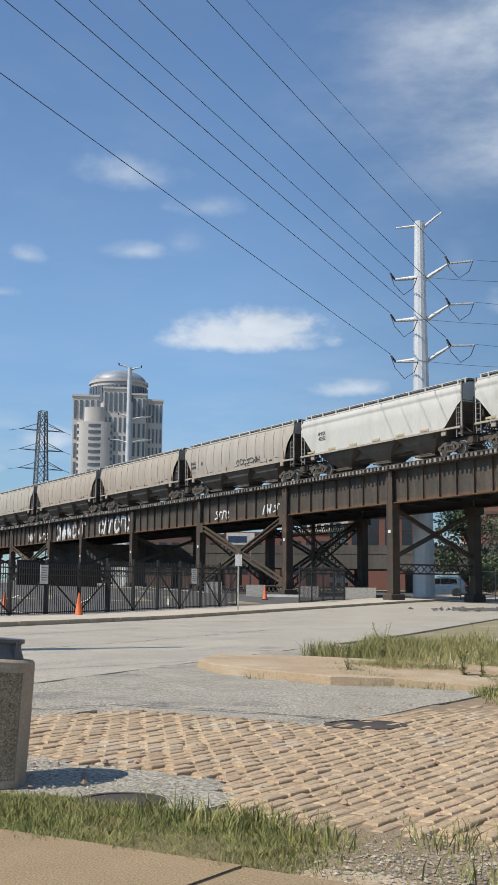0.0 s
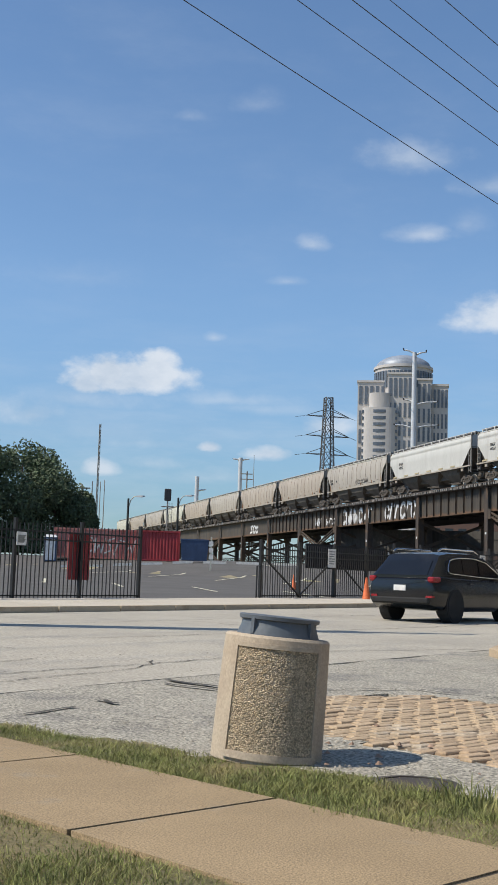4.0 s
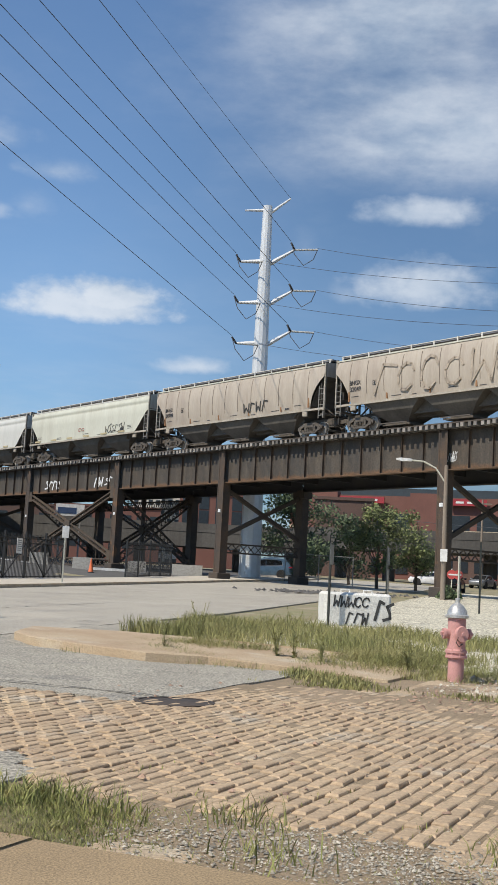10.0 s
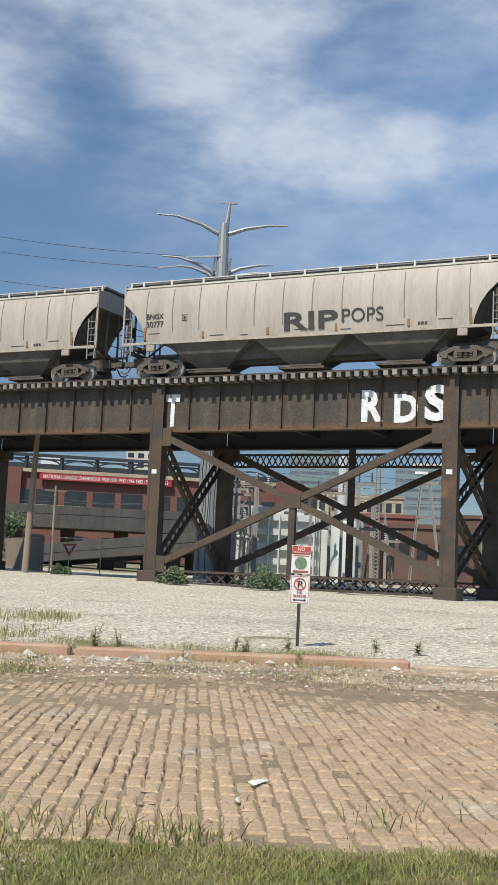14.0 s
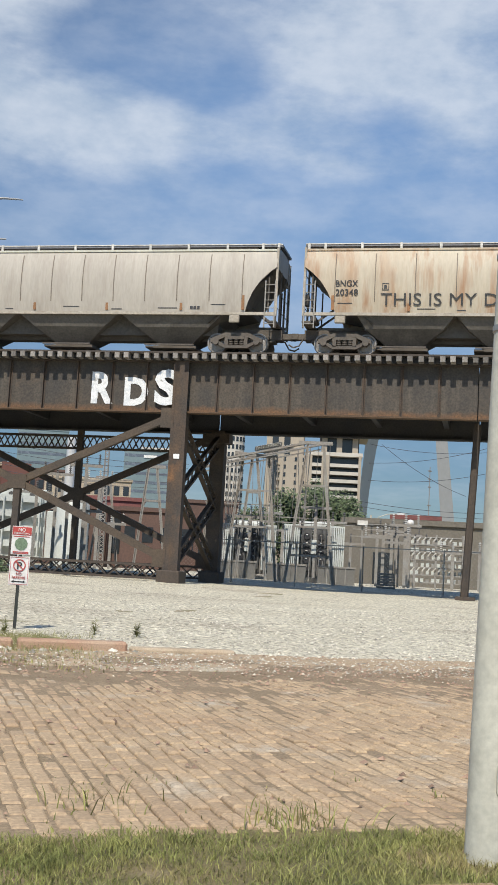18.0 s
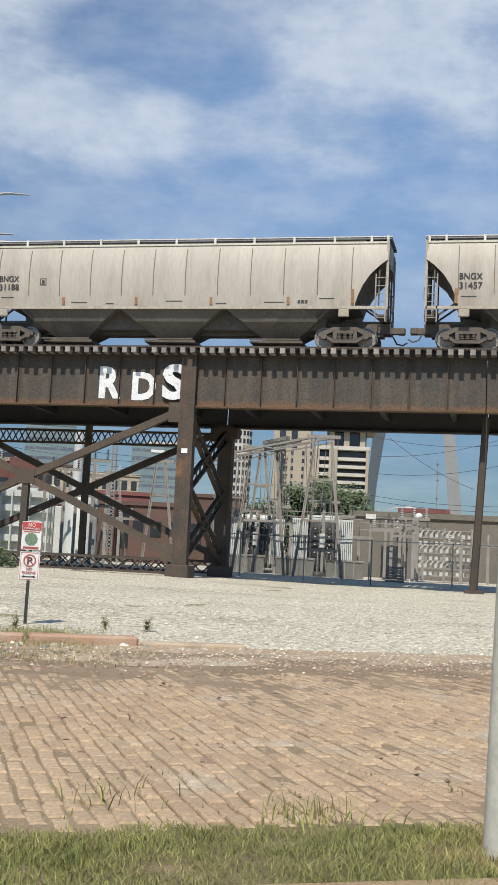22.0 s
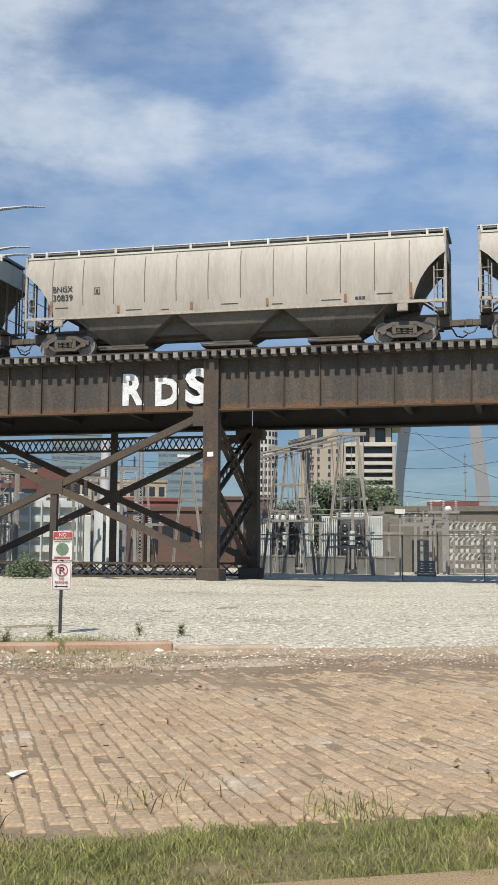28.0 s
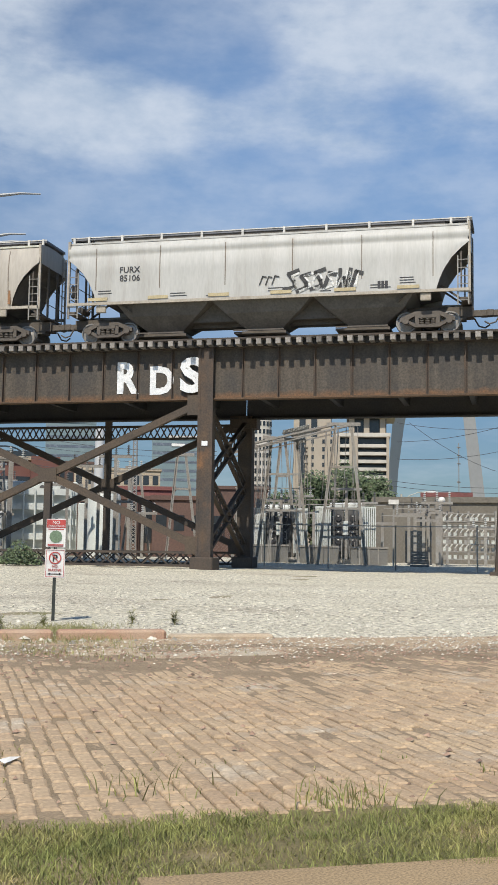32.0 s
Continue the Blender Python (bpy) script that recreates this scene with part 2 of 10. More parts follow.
CLOUDS = [(0.47, 13.1, 4.1, 1.2, 0.7, 0.9), (-0.8, 13.6, 2.2, 1.1, 0.6, 0.95), (6.6, 20.8, 2.7, 1.1, 1.4, 0.62), (2.5, 19.4, 1.9, 0.75, 1.4, 0.55), (5.5, 17.2, 1.9, 0.6, 1.3, 0.6),
          (3.6, 17.6, 1.2, 1.0, 1.6, 0.35), (11.4, 16.7, 1.0, 0.55, 1.3, 0.6), (20.6, 9.7, 2.9, 1.05, 0.55, 0.9), (21.6, 9.9, 1.1, 0.95, 0.5, 0.95), (19.2, 10.0, 1.2, 1.2, 0.5, 0.95), (22.6, 9.4, 0.9, 0.7, 0.6, 0.85),
          (15.2, 8.9, 4.4, 0.6, 1.6, 0.5), (25.4, 7.7, 2.6, 1.2, 1.4, 0.65), (16.4, 6.5, 0.7, 0.35, 0.7, 0.85), (13.3, 6.25, 1.2, 0.5, 0.8, 0.8), (21.8, 5.2, 1.1, 0.6, 0.9, 0.75), (19.0, 5.6, 2.2, 0.6, 1.6, 0.5), (16.0, 5.0, 3.0, 0.7, 1.7, 0.5),
          (10.2, 7.7, 1.7, 0.75, 1.0, 0.75), (18.0, 22.6, 1.2, 0.5, 1.6, 0.35), (14.5, 23.3, 1.7, 0.8, 1.7, 0.3), (12.6, 14.9, 1.1, 0.35, 1.5, 0.4), (16.3, 12.0, 0.7, 0.35, 1.4, 0.5), (23.4, 14.6, 4.2, 0.9, 1.9, 0.28),
          (-5.3, 10.5, 1.9, 0.6, 1.0, 0.72), (-16.6, 18.4, 3.4, 0.95, 0.9, 0.75), (-16.6, 14.8, 3.8, 1.5, 0.9, 0.78), (-12.8, 14.4, 1.4, 0.8, 1.5, 0.4), (-6.5, 26.1, 2.2, 1.0, 1.8, 0.35),
          (-10.6, 16.6, 1.0, 1.4, 1.9, 0.2), (22.5, 8.6, 5.0, 0.9, 1.9, 0.55), (13.5, 8.5, 5.0, 0.6, 1.9, 0.45), (20.0, 6.6, 5.0, 0.7, 1.9, 0.5)]
thick = None
for row in CLOUDS:
    c = cloud(row[0], row[1], row[2] * 1.28, row[3] * 1.3, row[4], row[5])
    thick = c if thick is None else wmath("MAXIMUM", thick, c)


# the broad broken deck: soft swells and hollows of one field
def swell(az, el, wide, high, amount):
    a, e = radians(az), radians(el)
    axes = ((math.cos(a), math.sin(a), 0), (math.sin(a) * math.sin(e), -math.cos(a) * math.sin(e), math.cos(e)), (-math.sin(a) * math.cos(e), math.cos(a) * math.cos(e), math.sin(e)))
    q = []
    for axis in axes:
        n = wn("ShaderNodeVectorMath", operation="DOT_PRODUCT")
        WL.new(way, n.inputs[0])
        n.inputs[1].default_value = axis
        q.append(n.outputs["Value"])
    d = wmath("ADD", wmath("POWER", wmath("DIVIDE", q[0], math.sin(radians(wide))), 2.0), wmath("POWER", wmath("DIVIDE", q[1], math.sin(radians(high))), 2.0))
    return wmath("MULTIPLY", wmath("MULTIPLY", wmath("POWER", 2.718, wmath("MULTIPLY", d, -0.8)), wmath("GREATER_THAN", q[2], 0.0)), amount)


DECK = [(-15.0, 27.6, 6.2, 2.0, 0.85), (-15.8, 21.8, 5.2, 1.7, 0.75), (-15.5, 24.6, 5.0, 1.6, 0.42), (-27.7, 26.6, 4.0, 2.2, 0.6), (-32.3, 22.6, 4.4, 3.8, 0.75), (-36.9, 21.4, 5.5, 2.1, 0.8), (-20.0, 21.8, 4.6, 2.2, 0.45),
        (-39.7, 23.1, 2.4, 2.0, 0.35), (-35.0, 26.6, 3.0, 2.0, 0.5), (-41.8, 21.0, 4.6, 1.7, 0.62), (-50.4, 25.2, 4.2, 2.8, 0.78), (-56.6, 25.0, 4.6, 2.8, 0.8), (-49.4, 21.0, 3.2, 1.9, 0.55), (-55.0, 20.2, 4.6, 1.7, 0.45),
        (-43.4, 18.2, 5.0, 1.3, 0.28), (-30.0, 18.0, 6.0, 1.0, 0.16), (-62.0, 22.5, 5.0, 4.0, 0.6), (-44.0, 30.0, 22.0, 3.0, 0.7),
        (-25.2, 23.4, 2.4, 2.6, -0.28), (-37.8, 25.2, 2.0, 1.3, -0.42), (-42.3, 23.8, 3.0, 0.9, -0.38), (-46.1, 24.8, 1.2, 1.8, -0.25), (-54.2, 22.0, 1.6, 0.9, -0.4), (-47.3, 19.6, 2.6, 0.6, -0.3), (-57.2, 19.0, 2.4, 1.0, -0.25), (-20.0, 26.4, 2.6, 1.0, -0.5), (-40.4, 26.4, 1.3, 0.9, -0.35)]
deck = None
for row in DECK:
    c = swell(*row)
    deck = c if deck is None else wmath("ADD", deck, c)
billow = wnoise(8, 9, 0.55, (1, 1, 2.4), (0.2, 0.6, 0.1))
wisp = wnoise(26, 6, 0.6, (1, 1, 2.6), (1.7, 0.4, 0))
rough_edge = wmath("ADD", wmath("MULTIPLY", wmath("SUBTRACT", billow, 0.5), 2.1), wmath("MULTIPLY", wmath("SUBTRACT", wisp, 0.5), 0.95))
side = wn("ShaderNodeVectorMath", operation="DOT_PRODUCT")
WL.new(way, side.inputs[0])
side.inputs[1].default_value = (0.93, 0.36, 0)
field = wmath("ADD", deck, wmath("MULTIPLY", rough_edge, wmath("ADD", 0.25, wmath("MULTIPLY", deck, 0.6))))
thick = wmath("MAXIMUM", thick, wmath("MULTIPLY", wramp(field, -0.05, 1.25), 0.76))
thick = wmath("MAXIMUM", thick, wmath("MULTIPLY", wmath("MULTIPLY", wramp(side.outputs["Value"], 0.60, 0.85), wramp(sep.outputs["Z"], 0.08, 0.26)), wramp(wmath("ADD", billow, wmath("MULTIPLY", wisp, 0.3)), 0.35, 0.95, 0.06, 0.42)))
# thin veil over the whole sky, thicker low over the horizon
veil = wmath("MULTIPLY", wramp(sep.outputs["Z"], 0.30, 0.02), wramp(wnoise(7, 6, 0.6, (1, 1, 5)), 0.35, 0.75))
thick = wmath("MAXIMUM", thick, wmath("MULTIPLY", veil, 0.34))
thick = wmath("MAXIMUM", thick, wmath("MULTIPLY", wramp(wnoise(5, 7, 0.6, (1, 1, 3), (3, 1, 2)), 0.45, 0.8), 0.09))

tone = wn("ShaderNodeMix", data_type="RGBA")
WL.new(wramp(wmath("ADD", wmath("MULTIPLY", fluff, 0.45), wmath("MULTIPLY", billow, 0.55)), 0.30, 0.62), tone.inputs[0])
tone.inputs[6].default_value = (0.46, 0.56, 0.69, 1)
tone.inputs[7].default_value = (0.72, 0.78, 0.86, 1)
dim = wn("ShaderNodeMix", data_type="RGBA", blend_type="MULTIPLY")
dim.inputs[0].default_value = 1.0
WL.new(sky.outputs[0], dim.inputs[6])
SKY_GAIN = 0.118
dim.inputs[7].default_value = (SKY_GAIN * 0.98, SKY_GAIN * 1.12, SKY_GAIN * 1.22, 1)
# the clear sky is deeper towards the hazy horizon
deep = wn("ShaderNodeMix", data_type="RGBA", blend_type="MULTIPLY")
deep.inputs[0].default_value = 1.0
WL.new(dim.outputs[2], deep.inputs[6])
shade = wn("ShaderNodeCombineXYZ")
rise_left, rise_right = wramp(sep.outputs["Z"], 0.0, 0.27), wramp(sep.outputs["Z"], 0.06, 0.42)
turn_right = wramp(side.outputs["Value"], 0.45, 0.80)
rise = wmath("ADD", rise_left, wmath("MULTIPLY", turn_right, wmath("SUBTRACT", rise_right, rise_left)))
ahead_deep = wmath("SUBTRACT", 1.0, wmath("MULTIPLY", wmath("MULTIPLY", wramp(side.outputs["Value"], 0.30, 0.55), wramp(side.outputs["Value"], 0.90, 0.66)), 0.26))
for i, (left, right) in enumerate(((0.52, 0.36), (0.62, 0.385), (0.72, 0.42))):
    lowest = wramp(side.outputs["Value"], 0.45, 0.80, left, right)
    clear = wmath("ADD", lowest, wmath("MULTIPLY", rise, wmath("SUBTRACT", 1.0, lowest)))
    WL.new(wmath("MULTIPLY", clear, ahead_deep), shade.inputs[i])
WL.new(shade.outputs[0], deep.inputs[7])
mix = wn("ShaderNodeMix", data_type="RGBA")
WL.new(thick, mix.inputs[0])
WL.new(deep.outputs[2], mix.inputs[6])
WL.new(tone.outputs[2], mix.inputs[7])
bg = wn("ShaderNodeBackground")
WL.new(mix.outputs[2], bg.inputs[0])
bg.inputs[1].default_value = 1.0
out = wn("ShaderNodeOutputWorld")
WL.new(bg.outputs[0], out.inputs[0])

lamp = bpy.data.lights.new("sun", "SUN")
lamp.energy, lamp.angle, lamp.color = 5.0, radians(0.53), (1.0, 0.92, 0.79)
sun = new("sun", lamp)
sa, se = radians(SUN_AZ), radians(SUN_EL)
sun.matrix_basis = look((-math.sin(sa) * math.cos(se) * 60, math.cos(sa) * math.cos(se) * 60, math.sin(se) * 60), (0, 0, 0))


# ---- materials ----
def mat(name, base, rough=0.7, metal=0.0, second=None, amount=0.5, scale=4.0, fine=40.0, finevar=0.25, bump=0.0, bumpscale=None,
        third=None, thirdscale=1.0, thirdlo=0.55, thirdhi=0.7, rand=0.0, island=0.0, spec=0.5, stretch=(1, 1, 1), streak=None, streaklo=0.5, streakhi=0.75, low=None):
    """A surface of two colours at a large and a fine scale, in metres; third: stains; streak: runs down the face."""
    m = bpy.data.materials.new(name)
    m.use_nodes = True
    nt = m.node_tree
    nodes, links = nt.nodes, nt.links
    bs = nodes["Principled BSDF"]
    bs.inputs["Roughness"].default_value, bs.inputs["Metallic"].default_value = rough, metal
    bs.inputs["Specular IOR Level"].default_value = spec
    tc = nodes.new("ShaderNodeTexCoord").outputs["Object"]

    def noise_at(s, detail=5.0, st=stretch):
        mp = nodes.new("ShaderNodeMapping")
        mp.inputs["Scale"].default_value = st
        links.new(tc, mp.inputs[0])
        n = nodes.new("ShaderNodeTexNoise")
        n.inputs["Scale"].default_value, n.inputs["Detail"].default_value, n.inputs["Roughness"].default_value = s, detail, 0.6
        links.new(mp.outputs[0], n.inputs["Vector"])
        return n.outputs["Fac"]

    def ramp(q, lo, hi, a=0.0, b=1.0):
        n = nodes.new("ShaderNodeMapRange")
        links.new(q, n.inputs[0])
        for i, val in enumerate((lo, hi, a, b)):
            n.inputs[i + 1].default_value = val
        return n.outputs[0]

    def blend(fac, a, b, kind="MIX"):
        n = nodes.new("ShaderNodeMix")
        n.data_type, n.blend_type = "RGBA", kind
        for i, q in ((0, fac), (6, a), (7, b)):
            if isinstance(q, (int, float)):
                n.inputs[i].default_value = q
            elif isinstance(q, tuple):
                n.inputs[i].default_value = (*q[:3], 1)
            else:
                links.new(q, n.inputs[i])
        return n.outputs[2]

    second = second or tuple(c * 0.7 for c in base)
    col = blend(ramp(noise_at(scale), 0.35, 0.68, 0.0, amount * 2 if amount < 0.5 else 1.0), base, second)
    if third:
        col = blend(ramp(noise_at(thirdscale), thirdlo, thirdhi), col, third)
    if streak:
        col = blend(ramp(noise_at(2.2, 4.0, (1, 1, 0.09)), streaklo, streakhi, 0.0, 0.85), col, streak)
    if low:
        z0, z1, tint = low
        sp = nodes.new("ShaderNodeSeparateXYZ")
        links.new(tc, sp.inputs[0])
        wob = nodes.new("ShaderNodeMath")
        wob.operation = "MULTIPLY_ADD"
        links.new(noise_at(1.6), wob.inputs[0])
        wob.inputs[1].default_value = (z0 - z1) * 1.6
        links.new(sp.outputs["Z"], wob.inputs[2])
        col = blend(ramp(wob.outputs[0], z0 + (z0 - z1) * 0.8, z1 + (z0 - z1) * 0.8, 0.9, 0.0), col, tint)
    f = noise_at(fine, 3.0)
    col = blend(1.0, col, blend(ramp(f, 0.3, 0.7), (1 - finevar,) * 3, (1 + finevar * 0.6,) * 3), "MULTIPLY")
    for on, kind in ((rand, "info"), (island, "geo")):
        if on:
            if kind == "info":
                r = nodes.new("ShaderNodeObjectInfo").outputs["Random"]
            else:
                r = nodes.new("ShaderNodeNewGeometry").outputs["Random Per Island"]
            col = blend(1.0, col, blend(r, (1 - on,) * 3, (1 + on * 0.7,) * 3), "MULTIPLY")
    links.new(col, bs.inputs["Base Color"])
    rr = nodes.new("ShaderNodeMapRange")
    links.new(f, rr.inputs[0])
    for i, val in enumerate((0.2, 0.8, max(rough - 0.1, 0.02), min(rough + 0.1, 1))):
        rr.inputs[i + 1].default_value = val
    links.new(rr.outputs[0], bs.inputs["Roughness"])
    if bump:
        bp = nodes.new("ShaderNodeBump")
        bp.inputs["Strength"].default_value, bp.inputs["Distance"].default_value = 0.8, bump
        links.new(noise_at(bumpscale or fine, 4.0), bp.inputs["Height"])
        links.new(bp.outputs[0], bs.inputs["Normal"])
    return m


def glow(name, colour, strength):
    m = bpy.data.materials.new(name)
    m.use_nodes = True
    bs = m.node_tree.nodes["Principled BSDF"]
    bs.inputs["Base Color"].default_value = (*colour, 1)
    bs.inputs["Emission Color"].default_value = (*colour, 1)
    bs.inputs["Emission Strength"].default_value = strength
    return m


M = {}
M["soil"] = mat("soil", (0.30, 0.24, 0.16), 0.95, second=(0.20, 0.20, 0.09), scale=0.7, fine=30, bump=0.02, third=(0.36, 0.32, 0.24), thirdscale=1.7)
M["gravel"] = mat("gravel", (0.64, 0.60, 0.475), 0.95, second=(0.55, 0.505, 0.39), scale=0.35, fine=11, finevar=0.75, bump=0.06, bumpscale=16, third=(0.38, 0.33, 0.26), thirdscale=0.22, thirdlo=0.55, thirdhi=0.75)
M["stone_chip"] = mat("stone_chip", (0.57, 0.53, 0.44), 0.9, scale=3, fine=20, island=0.55)
M["grit"] = mat("grit", (0.40, 0.36, 0.29), 0.9, scale=3, fine=20, island=0.5)
M["brick_chip"] = mat("brick_chip", (0.36, 0.24, 0.17), 0.9, scale=3, fine=20, island=0.4)
M["sand"] = mat("sand", (0.46, 0.36, 0.24), 0.95, second=(0.37, 0.265, 0.165), scale=0.9, fine=55, finevar=0.35, bump=0.01, third=(0.50, 0.44, 0.34), thirdscale=0.6)
M["joint_dirt"] = mat("joint_dirt", (0.30, 0.225, 0.145), 0.95, second=(0.22, 0.165, 0.10), scale=1.3, fine=60, finevar=0.4, bump=0.008)
M["paver"] = mat("paver", (0.445, 0.333, 0.212), 0.88, second=(0.395, 0.283, 0.18), scale=0.9, fine=45, finevar=0.3, bump=0.006, bumpscale=60, third=(0.43, 0.365, 0.28), thirdscale=1.6, rand=0.13)
M["paver_rest"] = mat("paver_rest", (0.445, 0.333, 0.212), 0.88, second=(0.395, 0.283, 0.18), scale=0.9, fine=45, finevar=0.3, bump=0.006, bumpscale=60, third=(0.43, 0.365, 0.28), thirdscale=1.6, island=0.13)
M["walk"] = mat("walk", (0.35, 0.253, 0.142), 0.9, second=(0.28, 0.202, 0.112), scale=1.1, fine=110, finevar=0.55, bump=0.003, bumpscale=120, third=(0.30, 0.25, 0.18), thirdscale=2.6, thirdlo=0.62, thirdhi=0.8)
M["kerb"] = mat("kerb", (0.50, 0.42, 0.31), 0.9, second=(0.42, 0.33, 0.23), scale=1.5, fine=60, finevar=0.25, bump=0.004, third=(0.33, 0.26, 0.18), thirdscale=2.2)
M["kerb_red"] = mat("kerb_red", (0.36, 0.19, 0.12), 0.9, second=(0.42, 0.30, 0.21), scale=1.5, fine=50, finevar=0.3, bump=0.005)
M["road"] = mat("road", (0.42, 0.383, 0.312), 0.88, second=(0.35, 0.318, 0.26), scale=0.35, fine=30, finevar=0.4, bump=0.004, third=(0.25, 0.235, 0.21), thirdscale=0.8, thirdlo=0.56, thirdhi=0.85)
M["asphalt"] = mat("asphalt", (0.335, 0.308, 0.252), 0.92, second=(0.40, 0.368, 0.30), scale=1.2, fine=42, finevar=0.85, bump=0.014, bumpscale=48, third=(0.19, 0.18, 0.165), thirdscale=0.8)
M["lot"] = mat("lot", (0.125, 0.12, 0.115), 0.95, second=(0.10, 0.096, 0.092), scale=0.3, fine=20, finevar=0.25, spec=0.15)
M["farwalk"] = mat("farwalk", (0.50, 0.45, 0.37), 0.9, second=(0.44, 0.39, 0.31), scale=0.6, fine=30)
M["line"] = mat("line", (0.70, 0.66, 0.50), 0.7, scale=2, fine=20)
M["white_stop"] = mat("white_stop", (0.72, 0.71, 0.68), 0.8, scale=2, fine=20)
M["turf"] = mat("turf", (0.125, 0.115, 0.05), 0.95, second=(0.23, 0.175, 0.085), scale=1.4, fine=60, finevar=0.4, bump=0.02, bumpscale=50, third=(0.33, 0.26, 0.16), thirdscale=2.2, thirdlo=0.6, thirdhi=0.75)
M["grass"] = mat("grass", (0.19, 0.215, 0.062), 0.8, second=(0.275, 0.265, 0.09), scale=2.6, fine=8, finevar=0.3, island=0.5, third=(0.36, 0.29, 0.13), thirdscale=2.2, thirdlo=0.53, thirdhi=0.72)
M["weed"] = mat("weed", (0.21, 0.215, 0.075), 0.8, second=(0.31, 0.28, 0.115), scale=0.8, fine=8, finevar=0.3, island=0.45, third=(0.46, 0.39, 0.19), thirdscale=1.2, thirdlo=0.55, thirdhi=0.75)
M["leaf"] = mat("leaf", (0.085, 0.12, 0.055), 0.7, second=(0.11, 0.15, 0.07), scale=0.5, fine=3, finevar=0.3, island=0.5)
M["leaf_light"] = mat("leaf_light", (0.145, 0.175, 0.06), 0.7, second=(0.19, 0.215, 0.08), scale=0.5, fine=3, finevar=0.3, island=0.5)
M["bark"] = mat("bark", (0.11, 0.085, 0.06), 0.95, scale=3, fine=25, bump=0.02)
M["rust"] = mat("rust", (0.046, 0.038, 0.033), 0.8, second=(0.095, 0.06, 0.036), scale=0.9, fine=12, finevar=0.4, bump=0.004, third=(0.24, 0.115, 0.045), thirdscale=0.7, thirdlo=0.6, thirdhi=0.8, streak=(0.055, 0.047, 0.042), streaklo=0.45, streakhi=0.75)
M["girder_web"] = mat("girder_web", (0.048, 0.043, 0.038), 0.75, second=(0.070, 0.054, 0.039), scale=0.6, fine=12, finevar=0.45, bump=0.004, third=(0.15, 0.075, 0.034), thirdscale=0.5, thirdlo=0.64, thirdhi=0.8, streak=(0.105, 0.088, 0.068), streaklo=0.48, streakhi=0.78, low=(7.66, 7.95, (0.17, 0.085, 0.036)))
M["flange"] = mat("flange", (0.13, 0.075, 0.04), 0.85, second=(0.085, 0.055, 0.034), scale=0.8, fine=15, finevar=0.4)
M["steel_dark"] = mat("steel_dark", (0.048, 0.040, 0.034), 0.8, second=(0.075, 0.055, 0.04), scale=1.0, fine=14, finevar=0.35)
# bluish near-black steel: the shade beneath the deck is put into this colour
M["shaded_steel"] = mat("shaded_steel", (0.034, 0.036, 0.042), 0.85, second=(0.05, 0.047, 0.045), scale=0.8, fine=14, finevar=0.35)
M["brace"] = mat("brace", (0.062, 0.048, 0.037), 0.8, second=(0.092, 0.065, 0.042), scale=0.8, fine=14, finevar=0.35)
M["tie"] = mat("tie", (0.17, 0.15, 0.13), 0.95, second=(0.30, 0.285, 0.265), scale=5, fine=30, rand=0.5)
M["tie_rest"] = mat("tie_rest", (0.17, 0.15, 0.13), 0.95, second=(0.30, 0.285, 0.265), scale=5, fine=30, island=0.5)
M["rail"] = mat("rail", (0.20, 0.14, 0.10), 0.5, metal=0.7, scale=3, fine=20)
M["paint_white"] = mat("paint_white", (0.74, 0.74, 0.73), 0.7, second=(0.55, 0.57, 0.59), scale=4, fine=20, finevar=0.2, third=(0.30, 0.30, 0.29), thirdscale=3.5, thirdlo=0.6, thirdhi=0.68)
# ---- ground and paving ----
def sheet(name, to_xy, us, ws, lift, material, label, category="", kind="structure", rough=0.0, keep=None, seed=1):
    """A sheet over the grid us x ws of a plan frame, lying on the ground."""
    g = G()
    index = {}
    for i, u in enumerate(us):
        for j, w in enumerate(ws):
            x, y = to_xy(u, w)
            z = ground(x, y) + (lift(u, w) if callable(lift) else lift)
            if rough:
                z += rough * noise.noise(Vector((x * 1.3, y * 1.3, seed)))
            index[i, j] = len(g.v)
            g.v.append((x, y, z))
    for i in range(len(us) - 1):
        for j in range(len(ws) - 1):
            if keep is None or keep((us[i] + us[i + 1]) / 2, (ws[j] + ws[j + 1]) / 2):
                g.f.append((index[i, j], index[i + 1, j], index[i + 1, j + 1], index[i, j + 1]))
    # a skirt closes the open edge down into the ground
    count = {}
    for f in g.f:
        for a, b in zip(f, f[1:] + f[:1]):
            count[min(a, b), max(a, b)] = count.get((min(a, b), max(a, b)), 0) + 1
    for (a, b), n in count.items():
        if n == 1:
            k = len(g.v)
            g.v += [(g.v[a][0], g.v[a][1], g.v[a][2] - 0.07), (g.v[b][0], g.v[b][1], g.v[b][2] - 0.07)]
            g.f.append((a, b, k + 1, k))
    return solid(name, g, material, label, category, "", kind, smooth=60)


def steps(a, b, d):
    n = max(1, int(round((b - a) / d)))
    return [a + (b - a) * i / n for i in range(n + 1)]


far = [-4000, -2000, -1000, -500, -250, -150, -100, -60]
us = far + steps(-50, 330, 6.0)[0:] + [500, 900, 2000, 4000]
ws = [-4000, -1500, -500, -150, -60, -30] + steps(-20, 60, 2.0) + [75, 100, 150, 250, 500, 1200, 4000]
sheet("ground", sv, us, ws, -0.03, M["soil"], "dry sandy soil with thin grass reaching to the horizon", "ground", rough=0.015)

